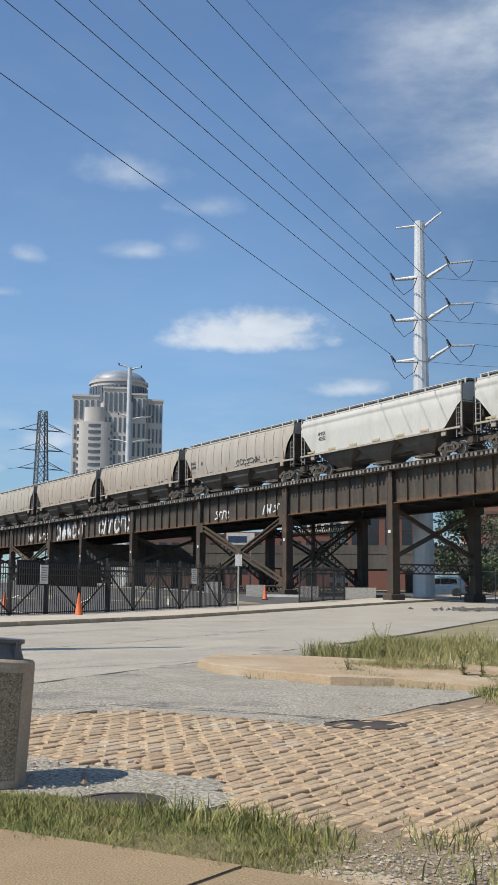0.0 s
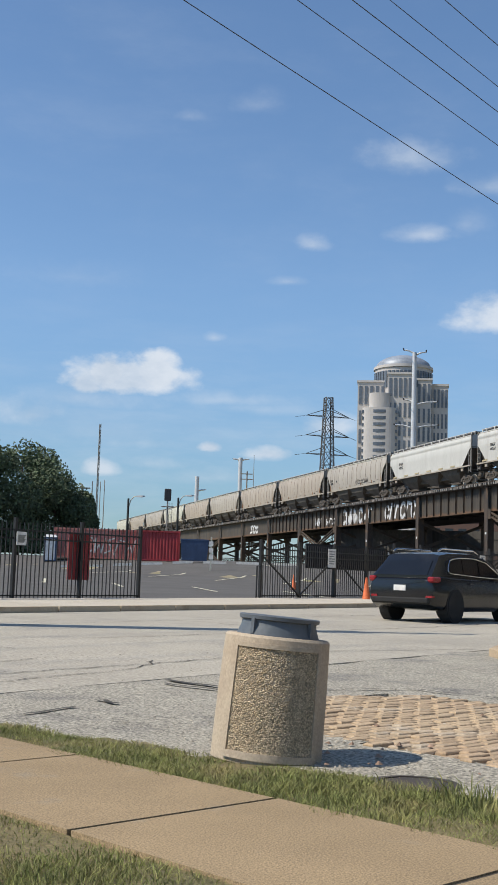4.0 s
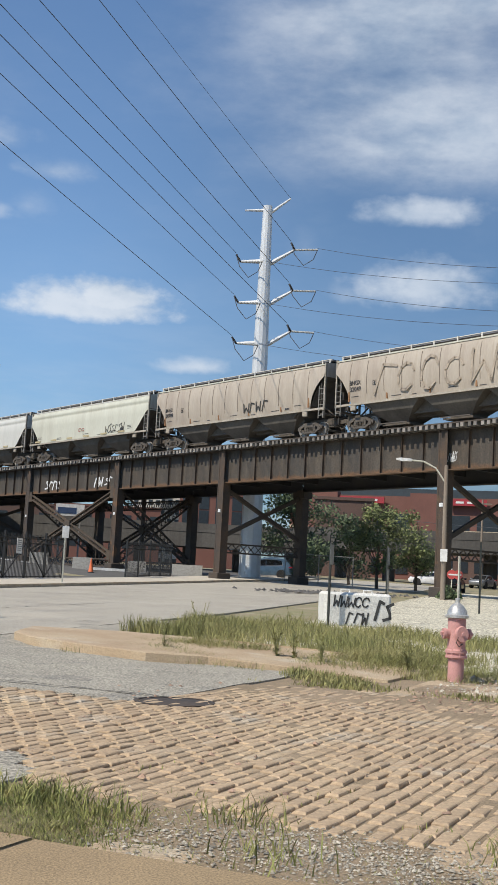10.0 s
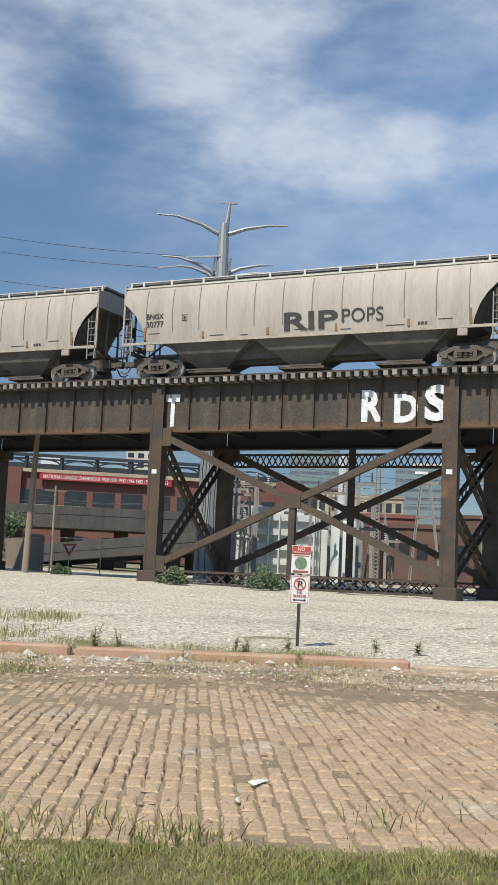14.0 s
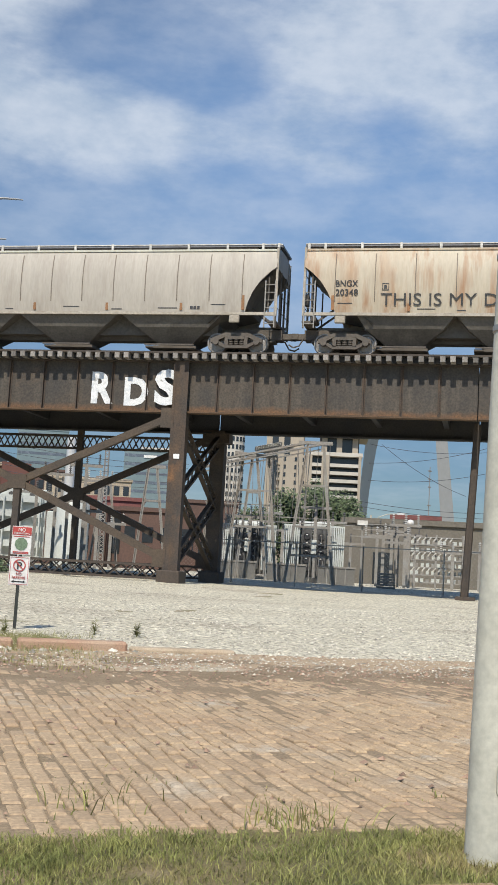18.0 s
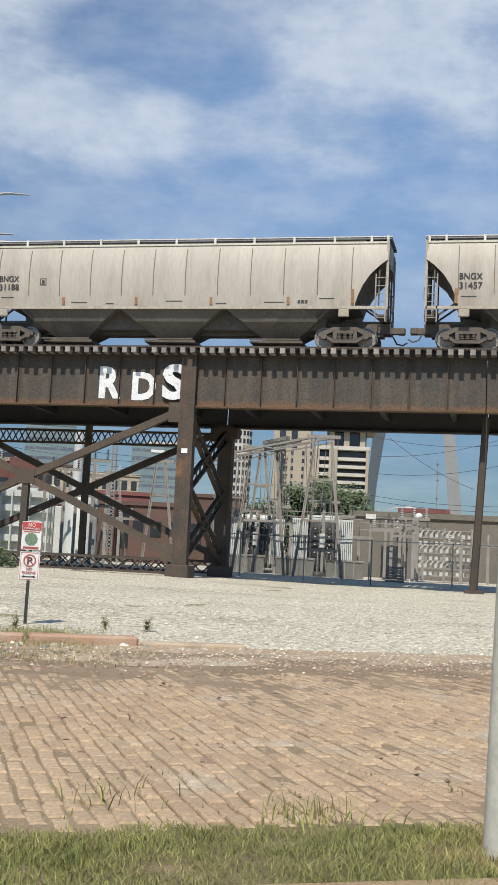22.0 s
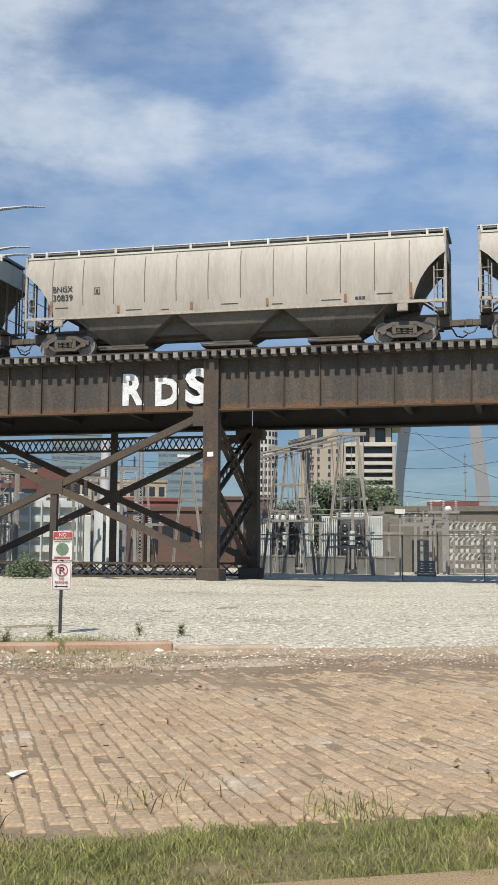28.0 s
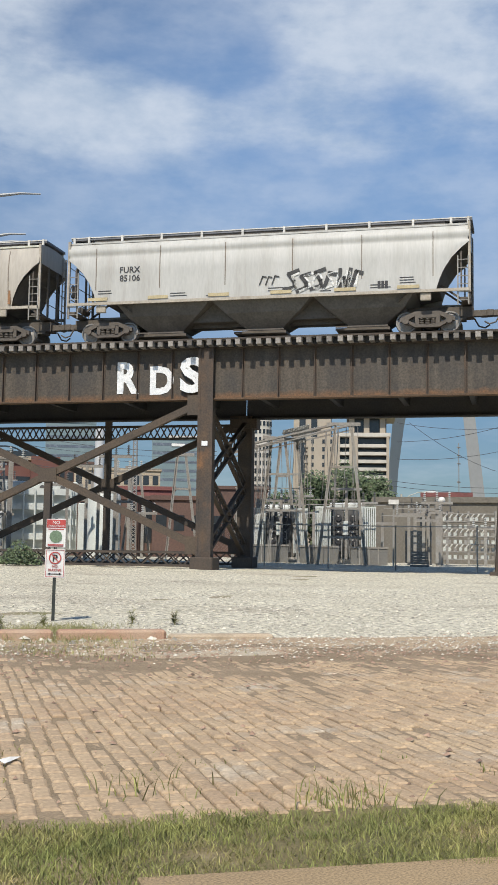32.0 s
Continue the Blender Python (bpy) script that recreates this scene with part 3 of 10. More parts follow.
# gravel lot between the street and the viaduct
sheet("gravel_lot", lambda k, m: km(k, m), steps(-12, 90, 1.0), steps(-5.0, 62, 1.0), lambda k, m: 0.0, M["gravel"],
      "open lot of pale crushed stone before the viaduct", "gravel", rough=0.05,
      keep=lambda k, m: (km(k, m)[0] * QX + km(k, m)[1] * QY) > 13.6 + (1.6 if (km(k, m)[0] * PX + km(k, m)[1] * PY) < 2.4 else -0.8))

# cross street, its far pavement and the car park
sheet("road", km, steps(-60, 120, 3.0), steps(-18.3, -7.5, 1.2), 0.012, M["road"], "worn pale concrete cross street with fine cracks", "road")
sheet("pavement_far", km, steps(-60, 105, 3.0), [-22.4, -20.4, -18.45], 0.13, M["farwalk"], "pale concrete pavement along the car park fence", "pavement")
g = G()
for k in steps(-60, 104, 2.0):
    a, b = km(k, -18.35), km(k + 1.96, -18.35)
    g.bar((*a, ground(*a) + 0.06), (*b, ground(*b) + 0.06), 0.2, 0.16)
solid("kerb_far", g, M["kerb"], "pale concrete kerb stones along the far pavement", "kerb", "", "structure")
sheet("car_park", km, steps(-20, 130, 2.5), steps(-120, -22.4, 4.0), 0.02, M["lot"], "dark asphalt car park with painted bays", "car park")


def strip_top(p):
    """Outer edge of the grass strip by the pavement."""
    return lerp(p, [-9, -6.9, -5.1, -4.2], [4.2, 4.5, 4.85, 5.0])


# where the paving bricks lie bare
def bricked(p, q):
    top = lerp(p, [-7.2, -6.6, -4.7, -4.5, -3.0, 3, 7, 12], [7.8, 8.9, 8.85, 11.2, 12.0, 11.9, 11.9, 11.7])
    low = lerp(p, [-7.2, -6.3, -5.4, -3.8, -3.0, 4, 12], [7.6, 6.4, 5.95, 5.9, 4.95, 4.9, 4.85])
    wob = 0.16 * noise.noise(Vector((p * 0.9, q * 0.9, 4))) + 0.07 * noise.noise(Vector((p * 4, q * 4, 9)))
    return low + wob < q < top + wob and -7.1 + 0.6 * wob < p


sheet("street_bed", pq, steps(-11.5, 13, 0.35), steps(4.0, 13.6, 0.35), lambda p, q: 0.002 + lerp(q, [9.3, 11.2, 13], [0, 0.004, 0.012]) + (0.004 if bricked(p, q) or p > -3.4 else -0.022),
      M["joint_dirt"], "sandy dirt between and beside the paving bricks", "dirt", rough=0.012, keep=lambda p, q: p > -7.6)
sheet("dirt_verge", pq, steps(-3.2, 14, 0.4), steps(10.8, 14.6, 0.35), lambda p, q: 0.016 + lerp(q, [10.8, 12.2], [-0.04, 0]), M["sand"],
      "reddish sandy dirt washed over the edge of the brick street", "dirt", rough=0.03, seed=3)
sheet("asphalt_apron", pq, steps(-30, -3.2, 0.13), steps(4.1, 22, 0.13), 0.006, M["asphalt"], "coarse grey patched asphalt with loose stone", "asphalt", rough=0.014,
      keep=lambda p, q: not bricked(p, q) and q > strip_top(p) - 0.15 and (pq(p, q)[0] * MX + pq(p, q)[1] * MY) > -8.3 and (p < -7.0 or q > 8.7 or q < 6.4) and (q < 13.1 or p < -5.9) and not (q > 15.6 and p > -9.4)
      and not (p > -4.6 and q > 10.2) and not (p > -3.35 and q < 7))

# thin turf under the grass blades
sheet("turf_strip", pq, steps(-13, 12, 0.25), steps(3.9, 5.05, 0.115), 0.012, M["turf"], "thin turf with bare patches beside the pavement", "turf", rough=0.02, seed=6,
      keep=lambda p, q: q < strip_top(p) - 0.12 + 0.25 * noise.noise(Vector((p * 1.7, 0, 8))) and not -2.15 + 0.3 * noise.noise(Vector((0, q * 2, 3))) < p < -0.45 + 0.3 * noise.noise(Vector((1, q * 2, 3))))
sheet("bare_verge", pq, steps(-2.9, 0.3, 0.2), steps(3.9, 5.1, 0.15), 0.004, M["sand"], "bare sandy strip with grit beside the bricks", "dirt", rough=0.02, seed=9)
sheet("turf_lawn", pq, steps(-14, 9, 0.5), steps(-4, 2.8, 0.4), 0.012, M["turf"], "patchy lawn turf beside the pavement", "turf", rough=0.02, seed=7)

# pavement slabs beside the camera
rnd = random.Random(5)
slab_parent = thing("pavement", None, "tan concrete pavement slabs with dark joints and worn edges", "pavement", "", "structure")
edges = [-16.9, -15.3, -13.6, -12.0, -10.3, -8.7, -7.05, -5.47, -3.88, -2.42, -0.95]
for a, b in list(zip(edges[:-1], edges[1:])) + [(0.9, 2.4), (2.4, 4.0), (4.0, 5.6), (5.6, 7.2)]:
    g = G()
    poly = [pq(a + 0.015, 2.80), pq(b - 0.015, 2.80), pq(b - 0.015, 3.99), pq(a + 0.015, 3.99)]
    if b == -0.95:
        poly = [pq(a + 0.015, 2.80), pq(b - 0.5, 2.80), pq(b - 0.22, 3.3), pq(b - 0.3, 3.6), pq(b + 0.1, 3.75), pq(b - 0.05, 3.97), pq(a + 0.012, 3.97)]
    g.prism(poly, -0.05, 0.035 + rnd.uniform(-0.0015, 0.0015))
    part("slab", g, M["walk"], slab_parent)
M["joint_dark"] = mat("joint_dark", (0.07, 0.055, 0.038), 0.95, scale=3, fine=40)
g = G()
for a in edges[1:-1] + [2.4, 4.0, 5.6]:
    g.prism([pq(a - 0.03, 2.82), pq(a + 0.03, 2.82), pq(a + 0.03, 3.95), pq(a - 0.03, 3.95)], -0.04, 0.029)
part("joint_filler", g, M["joint_dark"], slab_parent, "dark earth in the joints")

# corner pavement and kerb across the brick street
tip = [(-0.62, 17.6), (-0.68, 16.9), (-0.45, 16.1), (0.16, 15.15), (1.05, 14.15)]
side_low = [pq(p, 12.95 + 0.05 * math.sin(p)) for p in steps(-5.9, -3.6, 0.9)]
back = [pq(p, 16.0) for p in reversed(steps(-8.8, -3.6, 1.1))]
poly = tip + side_low + back + [(-0.5, 18.4)]
g = G()
n = len(poly)
height = lambda x, y: ground(x, y) + lerp(x * PX + y * PY, [-6.2, -3.6], [0.11, 0.02])
g.v = [(x, y, ground(x, y) - 0.06) for x, y in poly] + [(x, y, height(x, y)) for x, y in poly]
cx, cy = sum(q[0] for q in poly) / n, sum(q[1] for q in poly) / n
g.v += [(x + (cx - x) * 0.02, y + (cy - y) * 0.02, height(x, y) + 0.012) for x, y in poly]
g.f = [(i, (i + 1) % n, n + (i + 1) % n, n + i) for i in range(n)] + [(n + i, n + (i + 1) % n, 2 * n + (i + 1) % n, 2 * n + i) for i in range(n)] + [tuple(range(2 * n, 3 * n))]
solid("corner_pavement", g, M["sand"], "sandy raised concrete corner with a rounded kerb", "pavement", "", "structure")
kerb_parent = thing("kerb", None, "weathered reddish and grey kerb stones at the gravel lot", "kerb", "", "structure")
for i, a in enumerate(steps(-2.6, 4.4, 1.4)[:-1]):
    g = G()
    x0, y0 = pq(a + 0.03, 14.55)
    g.box(0, 1.34, -0.14, 0.14, -0.1, 0.13 if i < 4 else 0.07, None, 0.03)
    part("kerb_stone", g, M["kerb_red"] if i < 4 else M["kerb"], kerb_parent, "", 0, pose(x0, y0, ground(x0, y0), 0, 0, STREET_RZ + rnd.uniform(-1, 1)))

# dark cracks and seams of the road and the apron
M["crack"] = mat("crack", (0.075, 0.066, 0.055), 0.95, scale=2, fine=20)
cracks = thing("road_cracks", None, "dark wandering cracks and seams in the paving", "cracks", "", "structure")


def crack(pts, w, seed, lift=0.02):
    rr = random.Random(seed)
    g = G()
    fine_pts = []
    for (x0, y0), (x1, y1) in zip(pts[:-1], pts[1:]):
        n = max(3, int(math.hypot(x1 - x0, y1 - y0) / 0.22))
        fine_pts += [(x0 + (x1 - x0) * i / n + rr.gauss(0, 0.035), y0 + (y1 - y0) * i / n + rr.gauss(0, 0.035)) for i in range(n)]
    fine_pts.append(pts[-1])
    left, right = [], []
    for i, (x, y) in enumerate(fine_pts):
        (xa, ya), (xb, yb) = fine_pts[max(0, i - 1)], fine_pts[min(len(fine_pts) - 1, i + 1)]
        d = math.hypot(xb - xa, yb - ya) or 1
        k = w * rr.uniform(0.2, 0.8) / 2
        nx, ny = -(yb - ya) / d * k, (xb - xa) / d * k
        z = ground(x, y) + lift
        left.append((x + nx, y + ny, z))
        right.append((x - nx, y - ny, z))
    n = len(left)
    g.add(left + right, [(i, i + 1, n + i + 1, n + i) for i in range(n - 1)])
    part("crack", g, M["crack"], cracks)


for i, (pts, w) in enumerate((([(-9.6, 8.0), (-5.1, 10.6), (-3.8, 13.8), (-2.9, 15.9), (-0.9, 18.1)], 0.05), ([(-3.5, 10.9), (-2.9, 10.5), (-2.3, 10.1)], 0.12), ([(-3.5, 10.6), (-2.8, 10.3)], 0.1), ([(-3.6, 8.95), (-3.3, 8.9)], 0.14), ([(-3.7, 7.9), (-3.5, 8.5)], 0.10),
                              ([(-2.0, 10.9), (-1.1, 11.5), (-0.2, 11.0), (1.2, 10.3)], 0.07), ([(-6.5, 16), (-2.5, 24), (1.0, 33)], 0.05), ([(-10.5, 14), (-6.5, 24), (-2.0, 35), (3.0, 46)], 0.045), ([(-6.5, 13.5), (-9.5, 15.0)], 0.05), ([(-3.6, 20.5), (-6.8, 22.4)], 0.05), ([(0.5, 30), (-3.2, 32)], 0.06), ([(-4.9, 9.6), (-4.2, 11.8), (-4.4, 13.0)], 0.04), ([(-6.2, 9.6), (-5.6, 12.4)], 0.04), ([(2.4, 38), (-1.5, 40)], 0.07))):
    crack(pts, w, 300 + i)

# manhole covers
for x, y, r in ((1.06, 10.05, 0.31), (-0.62, 6.25, 0.19)):
    t = thing("manhole_cover", pose(x, y, ground(x, y) + 0.012), "round dark iron manhole cover set in the paving", "manhole cover")
    g = G()
    g.lathe([(r + 0.05, -0.03), (r + 0.05, 0.006), (r + 0.005, 0.008), (r + 0.005, -0.03)], n=28)
    part("ring", g, M["steel_dark"], t)
    g = G()
    g.lathe([(r - 0.006, -0.03), (r - 0.006, 0.004), (r - 0.03, 0.006)], n=28)
    part("lid", g, M["steel_dark"], t)
# ---- railway viaduct ----
RAIL_Z, GTOP, GBOT = 10.23, 9.82, 7.63
VF, VR = 46.95, 54.0          # planes of the front and rear girders
TRACK_V = 47.85
BENTS = [-330.0, -290.0, -255.0, -220.0, -190.0, -160.0, -130.0, -100.0, -78.0, -58.0, -40.0, -26.0, -13.0, 0.6, 13.0, 27.2, 42.0, 62.0, 75.5, 90.0, 104.5, 118.0, 128.0, 142.0, 156.0, 170.0, 184.0, 200.0, 216.0, 232.0, 250.0, 270.0, 292.0, 320.0]
viaduct = thing("railway_viaduct", pose(0, 0, 0, 0, 0, TRACK_RZ), "tall rusty riveted steel plate-girder railway viaduct on braced bents", "viaduct", "", "structure")
# local frame of the viaduct: x = -s, y = v


def lg(s, v):
    return ground(*sv(s, v))


def lattice(g, p0, p1, w, h, out=(0, 1, 0), cells=None):
    """A laced strut: two flanges h apart with crossed flats."""
    p0, p1, o = Vector(p0), Vector(p1), Vector(out)
    d = (p1 - p0)
    u = o.cross(d).normalized() * (h / 2)
    for sgn in (-1, 1):
        g.bar(p0 + u * sgn, p1 + u * sgn, 0.10, w, o)
    n = cells or max(2, int(d.length / (h * 1.1)))
    for i in range(n):
        a, b = p0 + d * (i / n), p0 + d * ((i + 1) / n)
        g.bar(a - u, b + u, 0.06, 0.03, o)
        g.bar(a + u, b - u, 0.06, 0.03, o)
    return g


STIFF = {}
for i in range(len(BENTS) - 1):
    s0, s1 = BENTS[i], BENTS[i + 1]
    for v, facing in ((VF, -1), (VR, 1)):
        g = G()
        g.box(-s1 + 0.02, -s0 - 0.02, v - 0.012, v + 0.012, GBOT, GTOP)
        # rear web takes the darkened steel that stands for its shade
        girder = part("girder", g, M["girder_web"] if facing < 0 else M["shaded_steel"], viaduct)
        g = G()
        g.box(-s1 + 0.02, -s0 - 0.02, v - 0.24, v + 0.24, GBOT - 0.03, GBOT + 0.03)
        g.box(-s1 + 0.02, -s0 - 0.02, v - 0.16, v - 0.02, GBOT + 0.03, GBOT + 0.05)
        part("bottom_flange", g, M["flange"] if facing < 0 else M["shaded_steel"], girder)
        g = G()
        g.box(-s1 + 0.02, -s0 - 0.02, v - 0.2, v + 0.2, GTOP - 0.03, GTOP + 0.02)
        part("top_flange", g, M["steel_dark"], girder)
        n = max(3, int(round((s1 - s0) / 1.62)))
        if s1 <= 160 and s0 > -20:
            for j in range(1, n):
                x = -s0 - (s1 - s0) * j / n
                key = "stiffener"
                if key not in STIFF:
                    q = G()
                    q.box(-0.012, 0.012, -0.17, -0.012, GBOT + 0.03, GTOP - 0.03)
                    q.box(-0.07, 0.07, -0.03, -0.012, GBOT + 0.03, GTOP - 0.03)
                    STIFF[key] = q.mesh(key)
                    STIFF[key].materials.append(M["rust"])
                part("stiffener", STIFF[key], None, girder, "", 0, pose(x, v, 0, 0, 0, 0 if facing < 0 else 180))
    # floor framing between the girders
    g = G()
    for s in steps(s0 + 1.5, s1 - 1.5, 3.6):
        g.box(-s - 0.12, -s + 0.12, VF, VR, GBOT + 0.5, GTOP - 0.1)
    for v in (49.1, 51.0, 52.4):
        g.box(-s1 + 0.05, -s0 - 0.05, v - 0.1, v + 0.1, GTOP - 0.7, GTOP - 0.02)
    part("floor_beams", g, M["shaded_steel"], viaduct)
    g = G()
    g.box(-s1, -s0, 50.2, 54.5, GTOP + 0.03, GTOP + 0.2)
    part("deck", g, M["shaded_steel"], viaduct)

for i, s in enumerate(BENTS):
    thin = abs(s - 0.6) < 0.1
    for v, face in ((VF, "front"), (VR, "rear")):
        z0 = lg(s, v) - 0.1
        w = 0.28 if face == "front" else 0.34
        g = G()
        if thin:
            if face == "rear":
                continue
            v = 47.2
            g.cyl((-s - 0.35, v + 1.2, z0), (-s, v + 1.2, GBOT), 0.17, 0.15, 8)
            g.box(-s - 0.7, -s + 0.1, v + 0.8, v + 1.6, z0, z0 + 0.25)
            part("post", g, M["steel_dark"], viaduct)
            continue
        if face == "front":
            # built-up column: two channels and cover plates, running up past the girder ends
            vc = v - 0.33
            g.box(-s - w, -s + w, vc - 0.03, vc, z0, GTOP - 0.02)
            g.box(-s - w, -s - w + 0.05, vc, vc + 0.55, z0, GBOT + 0.1)
            g.box(-s + w - 0.05, -s + w, vc, vc + 0.55, z0, GBOT + 0.1)
            g.box(-s - w, -s + w, vc + 0.55, vc + 0.58, z0, GBOT)
            g.box(-s - w - 0.05, -s - w + 0.06, vc - 0.045, vc - 0.03, z0, GTOP - 0.02)
            g.box(-s + w - 0.06, -s + w + 0.05, vc - 0.045, vc - 0.03, z0, GTOP - 0.02)
        else:
            g.box(-s - w, -s + w, v - 0.3, v + 0.3, z0, GBOT + 0.1)
            g.box(-s - w - 0.25, -s + w + 0.25, v - 0.4, v + 0.4, GBOT - 0.5, GBOT - 0.03)
        # rear columns stand in shade, which is put into their plain dark steel
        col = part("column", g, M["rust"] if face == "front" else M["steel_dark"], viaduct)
        g = G()
        g.box(-s - 0.5, -s + 0.5, v - 0.65, v + 0.5, z0 - 0.1, z0 + 0.62, None, 0.04)
        part("pedestal", g, M["steel_dark"], viaduct)
        if face == "front":
            g = G()
            g.box(-s - 0.13, -s + 0.13, v - 0.39, v - 0.376, 5.62, 5.82)
            part("number_plate", g, M["paint_white"], col, "small white plate")
    if thin:
        continue
    # bracing across the bent
    za, zb = GBOT - 0.5, max(lg(s, VF), lg(s, VR)) + 0.9
    g = G()
    if s in (13.0, 27.2, 75.5, 90.0):
        for a, b in ((za, (za + zb) / 2), ((za + zb) / 2, zb)) if s == 13.0 else ((za, zb),):
            lattice(g, (-s, VF + 0.3, a), (-s, VR - 0.3, b), 0.2, 0.5, (1, 0, 0), 11 if s == 13.0 else 18)
            lattice(g, (-s, VF + 0.3, b), (-s, VR - 0.3, a), 0.2, 0.5, (1, 0, 0), 11 if s == 13.0 else 18)
    else:
        zb = (za + zb) / 2 - 0.4
        for a, b in ((za, zb), (zb, za)):
            g.bar((-s, VF + 0.3, a), (-s, VR - 0.3, b), 0.26, 0.24, (1, 0, 0))
        lattice(g, (-s, VF + 0.2, zb - 0.9), (-s, VR - 0.2, zb - 0.9), 0.2, 0.6, (1, 0, 0))
    part("cross_bracing", g, M["steel_dark"], viaduct)

# long bracing of the towers
for s0, s1 in ((13.0, 27.2), (75.5, 90.0), (128.0, 142.0), (184.0, 200.0)):
    for v, m in ((VF - 0.2, M["brace"]), (VR, M["steel_dark"])):
        zt, zl = GBOT - 0.15, lg((s0 + s1) / 2, v) + 0.85
        xm, zm = -(s0 + s1) / 2, (zt + zl) / 2
        for x0, x1 in ((-s0 - 0.2, -s1 + 0.2), (-s1 + 0.2, -s0 - 0.2)):
            g = G()
            if s0 > 70:
                lattice(g, (x0, v, zt), (x1, v, zl), 0.22, 0.34, (0, 1, 0))
            else:
                g.bar((x0, v, zt), (x1, v, zl), 0.3, 0.26, (0, 1, 0))
            part("diagonal", g, m, viaduct)
        g = G()
        g.box(xm - 0.42, xm + 0.42, v - 0.17, v + 0.17, zm - 0.3, zm + 0.3)
        for x in (-s0 - 0.35, -s1 + 0.35):
            g.box(x - 0.45, x + 0.45, v - 0.15, v - 0.12, zt - 0.55, zt + 0.3)
            g.box(x - 0.45, x + 0.45, v - 0.15, v - 0.12, zl - 0.3, zl + 0.45)
        part("gusset", g, m, viaduct)
        g = G()
        g.box(xm - 0.15, xm + 0.15, v - 0.12, v + 0.12, zl - 0.4, zm)
        if v > 50:
            g.box(xm - 0.15, xm + 0.15, v - 0.12, v + 0.12, zm, GBOT)
        part("strut", g, M["steel_dark"], viaduct)
        g = G()
        lattice(g, (-s1 + 0.3, v, zl - 0.5), (-s0 - 0.3, v, zl - 0.5), 0.2, 0.55, (0, 1, 0))
        if v > 50:
            lattice(g, (-s1 + 0.3, v, GBOT - 0.62), (-s0 - 0.3, v, GBOT - 0.62), 0.2, 0.62, (0, 1, 0), 40)
        part("lattice_strut", g, M["steel_dark"], viaduct)

# rails and ties
for v in (TRACK_V - 0.75, TRACK_V + 0.75):
    g = G()
    g.loft([[(x, v + a, RAIL_Z - 0.17 + b) for a, b in ((-0.07, 0), (0.07, 0), (0.07, 0.02), (0.012, 0.03), (0.012, 0.13), (0.036, 0.14), (0.036, 0.17), (-0.036, 0.17), (-0.036, 0.14), (-0.012, 0.13), (-0.012, 0.03), (-0.07, 0.02))] for x in (-400, 340)])
    part("rail", g, M["rail"], viaduct)
q = G()
q.box(-0.11, 0.11, -1.65, 2.3, 0, 0.235, None, 0.012)
TIE = q.mesh("tie")
TIE.materials.append(M["tie"])
rest = G()
rnd = random.Random(8)
s, count = -10.0, 0
while s < 330:
    z = GTOP + 0.02
    dx, dv = rnd.uniform(-0.03, 0.03), rnd.uniform(-0.06, 0.06)
    if count < 300:
        part("tie", TIE, None, viaduct, "", 0, pose(-s + dx, TRACK_V + dv, z))
    else:
        rest.box(-s + dx - 0.11, -s + dx + 0.11, TRACK_V - 1.65 + dv, TRACK_V + 2.3 + dv, z, z + 0.235)
    count += 1
    s += 0.43
s = -11.0
while s > -330:
    rest.box(-s - 0.11, -s + 0.11, TRACK_V - 1.65, TRACK_V + 2.3, GTOP + 0.02, GTOP + 0.255)
    s -= 0.43
tagged(part("ties_beyond", rest, M["tie_rest"], viaduct), kind="stuff")
g = G()
g.box(-330, 330, TRACK_V - 1.62, TRACK_V - 1.5, GTOP + 0.255, GTOP + 0.33)
part("guard_timber", g, M["steel_dark"], viaduct)
# added dark strip, in place of the shade seen between tie ends
g = G()
g.box(-330, 330, TRACK_V - 1.32, TRACK_V - 1.2, GTOP + 0.022, GTOP + 0.25)
part("tie_spacer", g, M["shaded_steel"], viaduct)
g = G()
g.box(-330, 330, TRACK_V - 1.49, TRACK_V - 0.86, GTOP + 0.258, GTOP + 0.298)
part("walkway_plank", g, M["tie_rest"], viaduct)

# painted letters on the girder
g = G()
FACE_V = VF - 0.02
for text, s, z, h, w in (("T", 26.95, 7.95, 1.45, 0.75), ("R", 17.1, 8.02, 1.3, 1.0), ("D", 15.6, 7.95, 1.15, 1.08), ("S", 14.2, 8.0, 1.42, 1.08)):
    gg = G()
    put_word(gg, text, h, pose(-s, FACE_V - 0.17 if text == "S" else FACE_V - 0.01, z), w, 0.06)
    part("painted_letter", gg, M["paint_white"], viaduct, "white painted letter " + text)
for seed, s, z, w, h, n, th in ((3, 117.5, 7.85, 9.3, 1.6, 7, 0.34), (4, 105.6, 7.85, 8.2, 1.6, 6, 0.34), (5, 85.0, 7.9, 2.6, 0.8, 4, 0.13), (6, 78.2, 7.9, 1.2, 0.85, 2, 0.16), (7, 76.7, 8.0, 1.1, 0.7, 2, 0.1), (9, 129.3, 8.0, 3.0, 0.8, 3, 0.18), (10, 41.3, 8.05, 0.65, 0.6, 4, 0.04), (12, 134.0, 8.0, 2.4, 1.0, 2, 0.25), (13, 162.0, 7.9, 4.5, 1.2, 3, 0.3)):
    gg = G()
    strokes(gg, seed, w, h, th, n, pose(-s - w, FACE_V - 0.01, z))
    tagged(part("painted_tag", gg, M["paint_white"], viaduct), "illegible white painted tag", kind="stuff")
